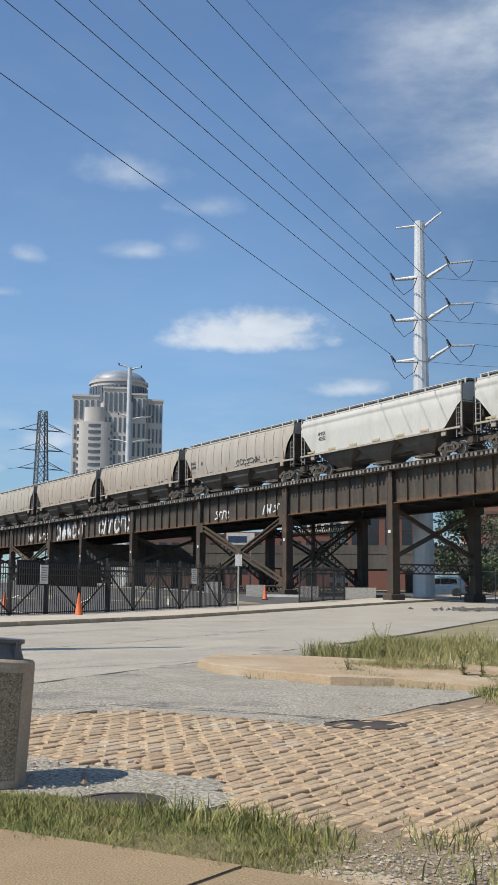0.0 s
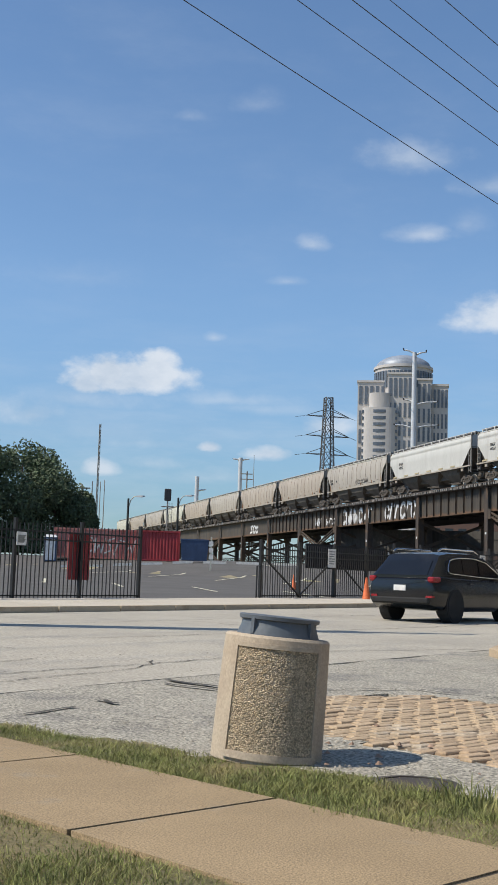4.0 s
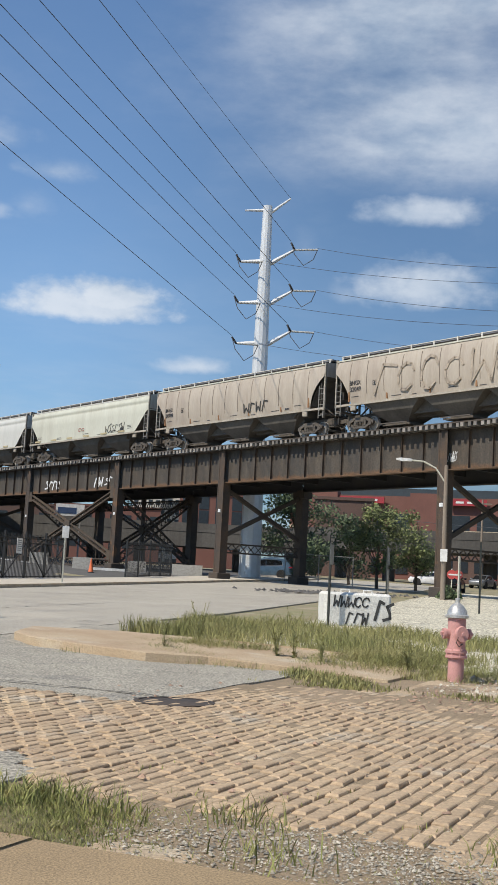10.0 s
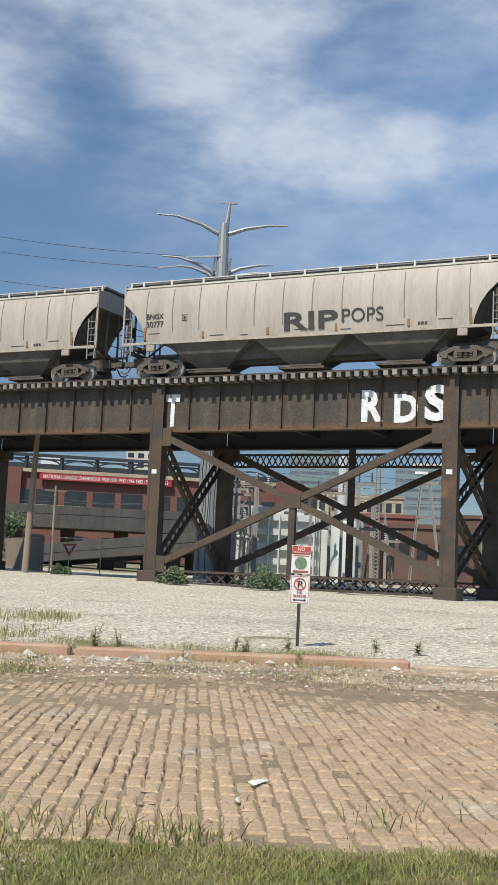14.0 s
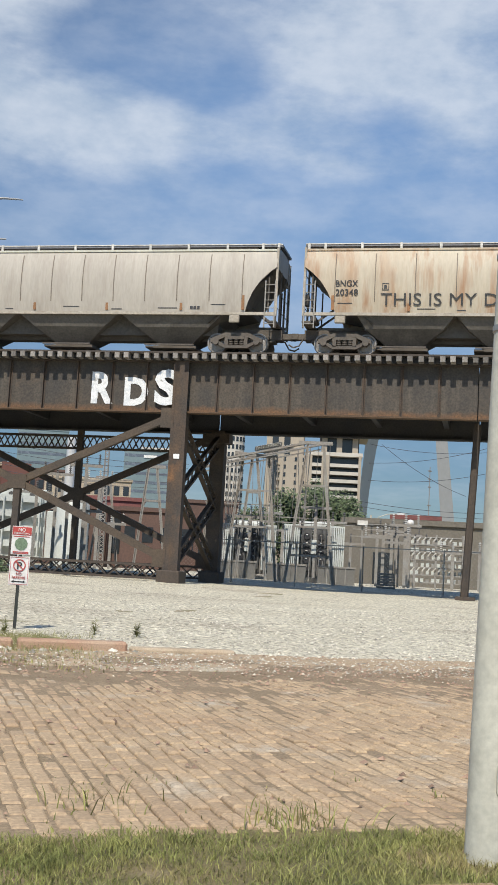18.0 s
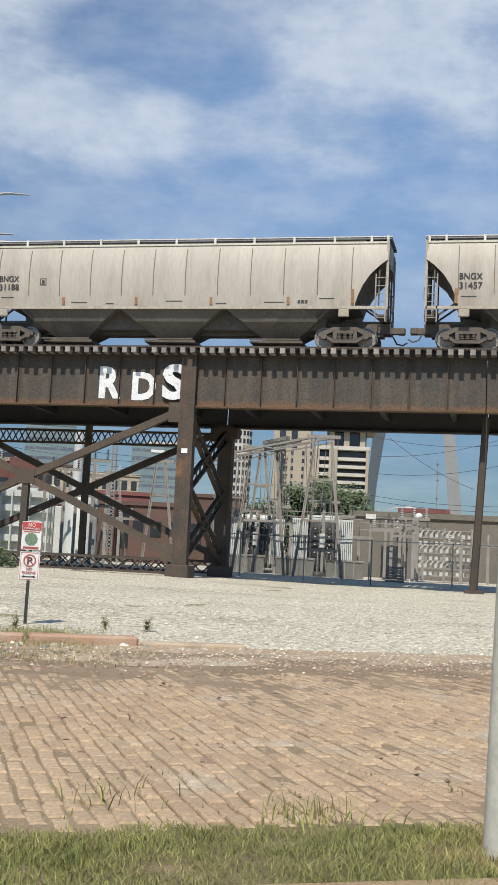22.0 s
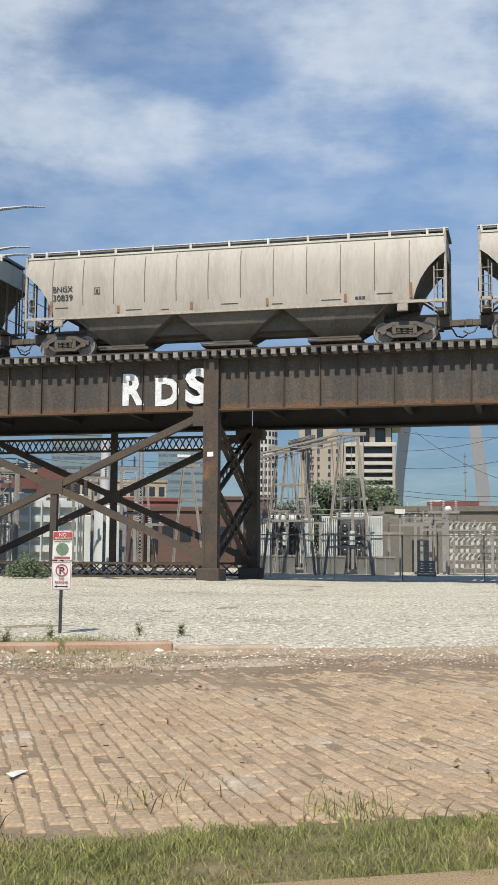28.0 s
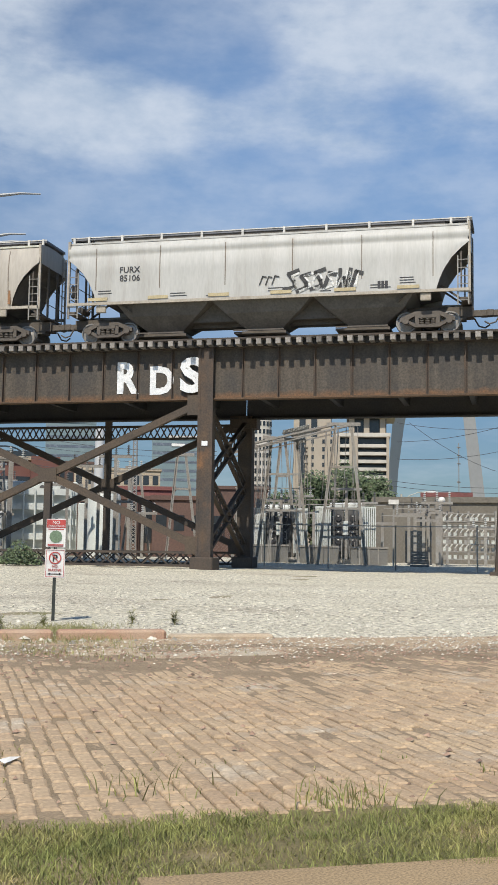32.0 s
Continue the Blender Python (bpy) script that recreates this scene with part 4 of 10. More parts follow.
# ---- the goods train ----
# besides stains, the stretched noise paints the bulged panels' shading as upright bands
def car_paint(name, base, second, third, streak, lo=0.55, hi=0.8):
    return mat(name, base, 0.55, second=second, scale=0.55, fine=9, finevar=0.1, third=third, thirdscale=0.5, thirdlo=0.56, thirdhi=0.78, streak=streak, streaklo=lo, streakhi=hi, bump=0.004, bumpscale=1.2, stretch=(1.5, 1, 0.25))


PAINT = {
    "grey": car_paint("hopper_grey", (0.423, 0.387, 0.333), (0.369, 0.333, 0.284), (0.306, 0.266, 0.221), (0.288, 0.248, 0.203)),
    "beige": car_paint("hopper_beige", (0.423, 0.369, 0.302), (0.360, 0.306, 0.248), (0.297, 0.243, 0.194), (0.279, 0.225, 0.171)),
    "white": car_paint("hopper_white", (0.522, 0.513, 0.477), (0.477, 0.473, 0.436), (0.423, 0.405, 0.369), (0.405, 0.378, 0.333), 0.6, 0.85),
    "silver": car_paint("hopper_silver", (0.45, 0.445, 0.42), (0.385, 0.38, 0.355), (0.33, 0.315, 0.285), (0.30, 0.28, 0.245)),
    "cream": car_paint("hopper_cream", (0.522, 0.522, 0.441), (0.468, 0.459, 0.378), (0.405, 0.387, 0.315), (0.360, 0.333, 0.270), 0.58, 0.85),
    "rusty": car_paint("hopper_rusty", (0.468, 0.414, 0.320), (0.414, 0.351, 0.261), (0.378, 0.243, 0.144), (0.306, 0.153, 0.068), 0.5, 0.68),
}
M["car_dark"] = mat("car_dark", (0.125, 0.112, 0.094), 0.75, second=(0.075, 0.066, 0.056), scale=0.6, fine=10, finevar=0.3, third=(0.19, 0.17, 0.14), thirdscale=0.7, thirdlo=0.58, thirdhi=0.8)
M["car_iron"] = mat("car_iron", (0.085, 0.072, 0.060), 0.7, second=(0.13, 0.11, 0.09), scale=2, fine=15, finevar=0.3, metal=0.2)
M["wheel"] = mat("wheel", (0.30, 0.28, 0.255), 0.5, metal=0.35, scale=3, fine=14)
M["car_seam"] = mat("car_seam", (0.20, 0.165, 0.13), 0.8, scale=2, fine=12)
M["car_sill"] = mat("car_sill", (0.40, 0.36, 0.30), 0.7, second=(0.31, 0.27, 0.215), scale=1.2, fine=12, third=(0.22, 0.18, 0.14), thirdscale=1.5, thirdlo=0.6, thirdhi=0.8)
M["car_grab"] = mat("car_grab", (0.30, 0.285, 0.26), 0.6, scale=2, fine=12)
M["car_board"] = mat("car_board", (0.16, 0.165, 0.18), 0.6, second=(0.12, 0.12, 0.13), scale=2, fine=12)
M["car_bright"] = mat("car_bright", (0.62, 0.60, 0.55), 0.6, scale=2, fine=12)
M["car_letter"] = mat("car_letter", (0.045, 0.045, 0.05), 0.7, scale=3, fine=20)
M["car_mark"] = mat("car_mark", (0.30, 0.15, 0.065), 0.7, scale=3, fine=20)
M["car_yellow"] = mat("car_yellow", (0.48, 0.40, 0.24), 0.7, scale=2, fine=20)
M["tag_black"] = mat("tag_black", (0.05, 0.05, 0.05), 0.7, scale=3, fine=20)
M["tag_purple"] = mat("tag_purple", (0.30, 0.25, 0.36), 0.7, scale=3, fine=20)
M["tag_red"] = mat("tag_red", (0.40, 0.13, 0.10), 0.7, scale=3, fine=20)
M["tag_faint"] = mat("tag_faint", (0.40, 0.335, 0.265), 0.7, scale=2, fine=12)
M["tag_white"] = mat("tag_white", (0.72, 0.72, 0.69), 0.7, scale=2, fine=12)

# half section of a round-sided hopper: height above the rail, half width
ROUND = [(1.62, 1.47), (2.1, 1.56), (2.7, 1.62), (3.3, 1.62), (3.8, 1.57), (4.15, 1.48), (4.32, 1.44), (4.40, 1.40), (4.46, 1.15), (4.52, 0.7), (4.54, 0.0)]
FLAT = [(1.62, 1.56), (2.2, 1.56), (3.0, 1.56), (3.60, 1.56), (3.66, 1.53), (3.80, 1.53), (3.86, 1.56), (4.05, 1.55), (4.36, 1.34), (4.52, 0.75), (4.56, 0.0)]
SHARE = {}


def end_low(d, style):
    """Lower edge of the side sheet at distance d from the car's end."""
    if style == "straight":
        return lerp(d, [0, 0.35, 1.55, 1.9], [3.2, 3.0, 1.75, 1.62])
    return lerp(d, [0, 0.3, 0.7, 1.0, 1.2, 1.28, 1.3], [3.58, 3.35, 2.95, 2.5, 2.05, 1.8, 1.62])


def section(prof, low):
    half = [(z, w) for z, w in prof if z > low + 0.02]
    w0 = float(np.interp(low, [q[0] for q in prof], [q[1] for q in prof]))
    half = [(low, w0)] + half
    while len(half) < len(prof):
        a, b = half[0], half[1]
        half.insert(1, ((a[0] * 0.5 + b[0] * 0.5), (a[1] + b[1]) / 2))
    return half


def share(key, make, material, smooth=0):
    if key not in SHARE:
        me = make().mesh(key[0] if isinstance(key, tuple) else key, smooth)
        me.materials.append(material)
        SHARE[key] = me
    return SHARE[key]


def body_mesh(L, prof, style):
    g = G()
    xs = [0, 0.15, 0.3, 0.5, 0.7, 0.85, 1.0, 1.1, 1.2, 1.28, 1.32, 1.6, 1.9]
    xs = xs + steps(2.4, L - 2.4, 1.2) + [L - x for x in reversed(xs)]
    rings = []
    for x in xs:
        low = end_low(min(x, L - x), style)
        half = section(prof, low)
        ring = [(x, -w, z) for z, w in half] + [(x, w, z) for z, w in reversed(half[:-1])]
        rings.append(ring)
    g.loft(rings, closed=False)
    n = len(rings[0])
    g.f.append(tuple(range(n)))
    g.f.append(tuple(reversed(range((len(rings) - 1) * n, len(rings) * n))))
    return g


def under_mesh(x0, sgn, prof, style):
    """Slope sheet under one end of the car."""
    g = G()
    w = prof[0][1] - 0.04
    pts = [(d, end_low(d, style) + 0.05) for d in (0.02, 0.3, 0.7, 1.0, 1.2, 1.28, 2.2)]
    vs = [(x0 + sgn * d, y, z) for d, z in pts for y in (-w, w)]
    g.add(vs, [(2 * i, 2 * i + 2, 2 * i + 3, 2 * i + 1) for i in range(len(pts) - 1)])
    # steep end slope sheet down to the first hopper
    g.add([(x0 + sgn * 0.25, -w, 3.3), (x0 + sgn * 2.9, -w, 1.2), (x0 + sgn * 2.9, w, 1.2), (x0 + sgn * 0.25, w, 3.3)], [(0, 1, 2, 3)])
    return g


def hopper_mesh(c, a, b):
    """One bay: wide at the sill, narrow at the gate; c centre, a and b its upper ends."""
    g = G()
    w = 1.44
    top, low = 1.63, 0.34
    ring = lambda x0, x1, y, z: [(x0, -y, z), (x1, -y, z), (x1, y, z), (x0, y, z)]
    g.loft([ring(c - 0.75, c + 0.75, 0.62, low), ring(c - 0.8, c + 0.8, 0.66, 0.46), ring(max(a, c - 1.6), min(b, c + 1.6), 1.2, 1.05), ring(a, b, w, top)])
    return g


def gate_mesh():
    g = G()
    g.box(-0.95, 0.95, -0.75, 0.75, 0.22, 0.34)
    g.box(-1.35, -0.95, -0.6, 0.6, 0.28, 0.36)
    g.bar((-1.3, -0.9, 0.36), (0.9, -0.9, 0.36), 0.05, 0.06)
    return g


def side_frame():
    g = G()
    g.xprism([(-1.12, 0.44), (-1.12, 0.60), (-0.5, 0.86), (0.5, 0.86), (1.12, 0.60), (1.12, 0.44), (0.85, 0.50), (0.45, 0.70), (-0.45, 0.70), (-0.85, 0.50)], -0.09, 0.09)
    g.xprism([(-0.95, 0.46), (-0.5, 0.20), (0.5, 0.20), (0.95, 0.46), (0.78, 0.50), (0.42, 0.33), (-0.42, 0.33), (-0.78, 0.50)], -0.09, 0.09)
    for x in (-0.42, 0.42):
        g.box(x - 0.08, x + 0.08, -0.09, 0.09, 0.3, 0.72)
    for x in (-0.88, 0.88):
        g.cyl((x, -0.15, 0.47), (x, 0.1, 0.47), 0.14, 0.14, 10)
    return g


def spring_mesh():
    g = G()
    for x in (-0.24, 0, 0.24):
        for k in range(4):
            g.cyl((x, 0, 0.30 + k * 0.075), (x, 0, 0.345 + k * 0.075), 0.105, None, 10)
    g.box(-0.36, 0.36, -0.12, 0.12, 0.58, 0.74)
    return g


def wheelset():
    g = G()
    for y, sgn in ((-0.75, -1), (0.75, 1)):
        prof = [(0.10, sgn * 0.07), (0.16, sgn * 0.05), (0.34, sgn * 0.02), (0.37, sgn * 0.065), (0.43, sgn * 0.065), (0.435, -sgn * 0.04), (0.46, -sgn * 0.07), (0.36, -sgn * 0.07), (0.12, -sgn * 0.05)]
        g.loft([[(r * math.cos(2 * math.pi * k / 28), y + d, r * math.sin(2 * math.pi * k / 28)) for k in range(28)] for r, d in prof])
    g.cyl((0, -0.95, 0), (0, 0.95, 0), 0.09, None, 10)
    return g


def ladder_mesh(z0, z1, w, rungs):
    g = G()
    for x in (0, w):
        g.box(x - 0.025, x + 0.025, -0.02, 0.02, z0, z1)
    for i in range(rungs):
        z = z0 + (z1 - z0) * (i + 0.5) / rungs
        g.cyl((0, 0, z), (w, 0, z), 0.018, None, 6)
    return g


def end_frame():
    """Posts, platform, and draft gear at a car's end; the end is at x = 0 and the car goes to +x."""
    g = G()
    for y in (-1.45, 1.45):
        g.box(-0.03, 0.05, y - 0.035, y + 0.035, 1.0, 4.45)
        g.box(0.3, 0.36, y - 0.03, y + 0.03, 1.62, 3.2)
    for y in (-0.5, 0.5):
        g.box(-0.02, 0.06, y - 0.04, y + 0.04, 1.3, 3.6)
        g.bar((0.05, y, 1.2), (1.3, y, 2.1), 0.06, 0.08)
    for z in (1.9, 2.6, 3.3):
        g.cyl((0, -1.4, z), (0, 1.4, z), 0.018, None, 6)
    g.box(-0.05, 0.35, -1.5, 1.5, 1.22, 1.30)
    return g


def draft_gear():
    g = G()
    g.box(-0.1, 3.2, -0.33, 0.33, 0.72, 1.15)
    g.box(-0.42, 0.0, -0.16, 0.16, 0.78, 1.02)
    g.box(-0.68, -0.38, -0.2, 0.14, 0.76, 1.04, None, 0.03)
    g.tube([(-0.1, -0.4, 0.8), (-0.3, -0.42, 0.45), (-0.55, -0.4, 0.38), (-0.75, -0.38, 0.5)], 0.035, 6)
    return g


def brake_gear():
    g = G()
    for k in range(16):
        a0, a1 = 2 * math.pi * k / 16, 2 * math.pi * (k + 1) / 16
        g.bar((-0.1, -0.75 + 0.27 * math.cos(a0), 2.35 + 0.27 * math.sin(a0)), (-0.1, -0.75 + 0.27 * math.cos(a1), 2.35 + 0.27 * math.sin(a1)), 0.03, 0.03)
    for k in range(3):
        a = 2 * math.pi * k / 3
        g.bar((-0.1, -0.75, 2.35), (-0.1, -0.75 + 0.26 * math.cos(a), 2.35 + 0.26 * math.sin(a)), 0.03, 0.03)
    g.box(-0.06, 0.1, -0.95, -0.55, 2.1, 2.55)
    g.cyl((0.35, -0.9, 1.5), (0.35, -0.1, 1.5), 0.14, None, 12)
    return g


WHEELSETS = []


def hopper_car(X, L=18.42, paint="grey", prof="round", style="curve", seams=12, bays=3, owner="", number="", tags=(), extra=""):
    P = ROUND if prof == "round" else FLAT
    look_words = {"grey": "dusty pale grey", "beige": "grimy beige", "white": "plain off-white", "silver": "weathered silver-grey", "cream": "pale cream", "rusty": "cream rust-streaked"}
    text = look_words[paint] + (" round-sided" if prof == "round" else " flat-sided") + " covered hopper railcar" + extra
    car = thing("hopper_car", None, text, "railcar", "railcars of the goods train")
    key = (round(L, 2), prof, style)
    part("body", share(("body",) + key + (paint,), lambda: body_mesh(L, P, style), PAINT[paint], 40), None, car)
    for x, sgn in ((0, 1), (L, -1)):
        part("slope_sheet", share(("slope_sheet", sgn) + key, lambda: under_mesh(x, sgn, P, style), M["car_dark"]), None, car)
    # side sills and eaves
    for sgn in (-1, 1):
        def sill(sgn=sgn):
            g = G()
            y = sgn * (P[0][1] + 0.03)
            g.box(0.0, L, min(y - 0.05, y + 0.05), max(y - 0.05, y + 0.05), 1.53, 1.65)
            return g
        part("side_sill", share(("side_sill", L, prof, sgn), sill, M["car_sill"]), None, car)

        def eave(sgn=sgn):
            g = G()
            z, w = 4.34, float(np.interp(4.34, [q[0] for q in P], [q[1] for q in P]))
            y = sgn * (w + 0.02)
            g.box(0, L, min(y - 0.04, y + 0.04), max(y - 0.04, y + 0.04), z - 0.04, z + 0.04)
            return g
        part("roof_eave", share(("roof_eave", L, prof, sgn), eave, PAINT[paint]), None, car)
    if seams:
        def seam_strips():
            g = G()
            for i in range(seams):
                x = 1.3 + (L - 2.75) * i / (seams - 1)
                low = max(end_low(min(x, L - x), style), 1.66)
                for sgn in (-1, 1):
                    pts = [(x, sgn * (w + 0.006), z) for z, w in P if low <= z <= 4.31]
                    for a, b in zip(pts[:-1], pts[1:]):
                        g.bar(a, b, 0.035, 0.02, (0, sgn, 0))
            return g
        tagged(part("seam", share(("seams", L, prof, seams), seam_strips, M["car_seam"]), None, car), kind="stuff")
    # hoppers
    cs = [L * 0.245, L * 0.5, L * 0.755] if bays == 3 else [L * 0.2, L * 0.4, L * 0.6, L * 0.8]
    for i, c in enumerate(cs):
        a = 2.2 if i == 0 else (cs[i - 1] + c) / 2
        b = L - 2.2 if i == len(cs) - 1 else (cs[i + 1] + c) / 2
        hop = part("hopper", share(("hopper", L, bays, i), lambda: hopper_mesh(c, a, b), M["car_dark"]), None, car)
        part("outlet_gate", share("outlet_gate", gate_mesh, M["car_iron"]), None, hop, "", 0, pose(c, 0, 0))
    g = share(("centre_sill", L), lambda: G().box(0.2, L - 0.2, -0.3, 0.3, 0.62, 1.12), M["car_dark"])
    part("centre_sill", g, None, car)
    # added dark box that keeps light from showing between the bays
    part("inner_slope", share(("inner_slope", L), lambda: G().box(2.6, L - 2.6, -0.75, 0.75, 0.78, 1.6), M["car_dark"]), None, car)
    # running board with its brackets
    board = part("running_board", share(("running_board", L), lambda: G().box(-0.1, L + 0.1, -1.06, 1.06, 4.60, 4.70), M["car_board"]), None, car)

    def brackets():
        g = G()
        for x in [0.06, 0.75] + steps(2.3, L - 2.3, 1.7) + [L - 0.75, L - 0.06]:
            for y in (-1.0, 1.0):
                g.box(x - 0.05, x + 0.05, y * 1.09 - 0.03, y * 1.09 + 0.03, 4.40, 4.74)
            g.box(x - 0.03, x + 0.03, -1.0, 1.0, 4.62, 4.66)
        g.box(-0.1, L + 0.1, -1.085, -1.062, 4.685, 4.725)
        return g
    part("bracket", share(("bracket", L), brackets, M["car_bright"]), None, board)

    def hatch():
        g = G()
        for y in (-0.75, 0.75):
            g.box(1.0, L - 1.0, y - 0.26, y + 0.26, 4.46, 4.60)
        return g
    part("hatch", share(("hatch", L), hatch, M["car_iron"]), None, car)
    # ends
    for x, turn in ((0, 0), (L, 180)):
        part("end_frame", share("end_frame", end_frame, M["car_iron"]), None, car, "", 0, pose(x, 0, 0, 0, 0, turn))
        part("coupler", share("coupler", draft_gear, M["car_iron"]), None, car, "", 0, pose(x, 0, 0, 0, 0, turn))
        part("ladder", share("ladder", lambda: ladder_mesh(1.0, 3.0, 0.42, 6), M["car_grab"]), None, car, "", 0, pose(x + (0.04 if x == 0 else -0.46), -1.53, 0))
        part("end_ladder", share("end_ladder", lambda: ladder_mesh(1.0, 4.4, 0.4, 10), M["car_grab"]), None, car, "", 0, pose(x + (-0.02 if x == 0 else 0.02), 1.0, 0, 0, 0, 90))
        part("corner_post", share("corner_post", lambda: G().box(-0.05, 0.05, -1.53, -1.45, 1.5, 4.42), M["car_sill"]), None, car, "", 0, pose(x, 0, 0))
        part("jacking_pad", share("jacking_pad", lambda: G().box(-0.22, 0.22, -1.56, -1.42, 1.2, 1.52, None, 0.03), M["car_sill"]), None, car, "", 0, pose(1.55 if x == 0 else L - 1.75, 0, 0))
    tagged(part("brake_gear", share("brake_gear", brake_gear, M["car_iron"]), None, car), kind="stuff")
    # trucks
    for c in (1.72, L - 1.72):
        truck = part("truck", share("truck", lambda: G().box(-0.25, 0.25, -0.95, 0.95, 0.42, 0.74, None, 0.03), M["car_iron"]), None, car, "", 0, pose(c, 0, 0))
        for y in (-1.0, 1.0):
            part("side_frame", share("side_frame", side_frame, M["car_iron"]), None, truck, "", 0, pose(0, y, 0))
            tagged(part("spring", share("spring", spring_mesh, M["car_iron"]), None, truck, "", 0, pose(0, y, 0)), kind="stuff")
        for x in (-0.88, 0.88):
            WHEELSETS.append((part("wheelset", share("wheelset", wheelset, M["wheel"], 40), None, truck, "", 0, pose(x, 0, 0.46)), x, X))
    # reflective marks and stencils
    w0 = P[1][1] + 0.012

    def marks():
        g = G()
        for x in steps(4.35, L - 4.1, (L - 8.4) / 3):
            y = -float(np.interp(1.95, [q[0] for q in P], [q[1] for q in P])) - 0.012
            g.box(x - 0.055, x + 0.055, y - 0.004, y + 0.05, 1.72, 2.2)
        for x in (1.22, L - 1.4):
            y = -float(np.interp(2.2, [q[0] for q in P], [q[1] for q in P])) - 0.012
            g.box(x - 0.06, x + 0.06, y - 0.004, y + 0.05, 1.75, 2.6)
        return g
    if prof == "round":
        tagged(part("reflector_mark", share(("reflector_marks", L), marks, M["car_mark"]), None, car), "brown upright marks", kind="stuff")
    else:
        def strips():
            g = G()
            for x in (0.95, 3.7, 6.4, 9.1, 11.8, 14.4):
                g.box(x, x + 0.9, -1.60, -1.56, 1.72, 1.86)
            return g
        tagged(part("reflector_mark", share(("strips", L), strips, M["car_yellow"]), None, car), "yellow reflective strips", kind="stuff")

    def stencils():
        g = G()
        rnd = random.Random(4)
        for x, z, n, w in ((1.42, 2.02, 2, 0.8), (4.7, 1.8, 2, 0.9), (6.3, 1.75, 1, 0.5), (9.0, 1.85, 2, 0.9), (11.2, 1.75, 1, 0.5), (13.3, 1.8, 2, 0.9), (L - 2.8, 1.95, 3, 0.75)):
            for k in range(n):
                y = -float(np.interp(z, [q[0] for q in P], [q[1] for q in P])) - 0.012
                g.box(x, x + w * rnd.uniform(0.7, 1), y - 0.003, y + 0.05, z + k * 0.11, z + k * 0.11 + 0.035)
        x, z = L - 3.7, 1.78
        y = -float(np.interp(z, [q[0] for q in P], [q[1] for q in P])) - 0.02
        for k in range(3):
            g.box(x + k * 0.15, x + k * 0.15 + 0.12, y - 0.003, y + 0.05, z, z + 0.3)
        return g
    if paint != "white":
        tagged(part("stencil", share(("stencils", L, prof), stencils, M["car_letter"]), None, car), "small illegible stencilled lines", kind="stuff")
    if owner:
        g = G()
        x, z = (1.34, 2.35) if prof == "round" else (2.4, 2.55)
        for line, zz in ((owner, z + 0.37), (number, z)):
            y = -float(np.interp(zz + 0.1, [q[0] for q in P], [q[1] for q in P])) - 0.018
            lean = math.degrees(math.atan2(P[2][1] - P[1][1], P[2][0] - P[1][0])) if prof == "round" else 0
            put_word(g, line, 0.27, pose(x, y, zz, lean), 0.92, 0.012)
        part("lettering", g, M["car_letter"], car, "black stencilled letters " + owner)
        g = G()
        y = -float(np.interp(2.7, [q[0] for q in P], [q[1] for q in P])) - 0.015
        for a in ((3.25, 3.53, 2.58, 2.60), (3.25, 3.53, 2.84, 2.86), (3.25, 3.27, 2.58, 2.86), (3.51, 3.53, 2.58, 2.86), (3.33, 3.45, 2.65, 2.78)):
            g.box(a[0], a[1], y - 0.003, y + 0.04, a[2], a[3])
        if prof == "round":
            part("square_stencil", g, M["car_letter"], car)
    for kind, seed, x, z, w, h, n, th in tags:
        g = G()
        at = lambda zz: float(np.interp(zz, [q[0] for q in P], [q[1] for q in P]))
        lean = math.degrees(math.atan2(at(z + h) - at(z), h))
        y = -at(z) - 0.03 - max(0.0, at(z + h / 2) - (at(z) + at(z + h)) / 2)
        if isinstance(seed, str):
            put_word(g, seed, h, pose(x, y, z, lean), w, th)
            part("painted_word", g, M["tag_" + kind], car, "painted word " + seed)
            continue
        strokes(g, seed, w, h, th, n, pose(x, y, z, lean))
        tagged(part("painted_tag", g, M["tag_" + kind], car), "illegible painted tag", kind="stuff")
    return car, X


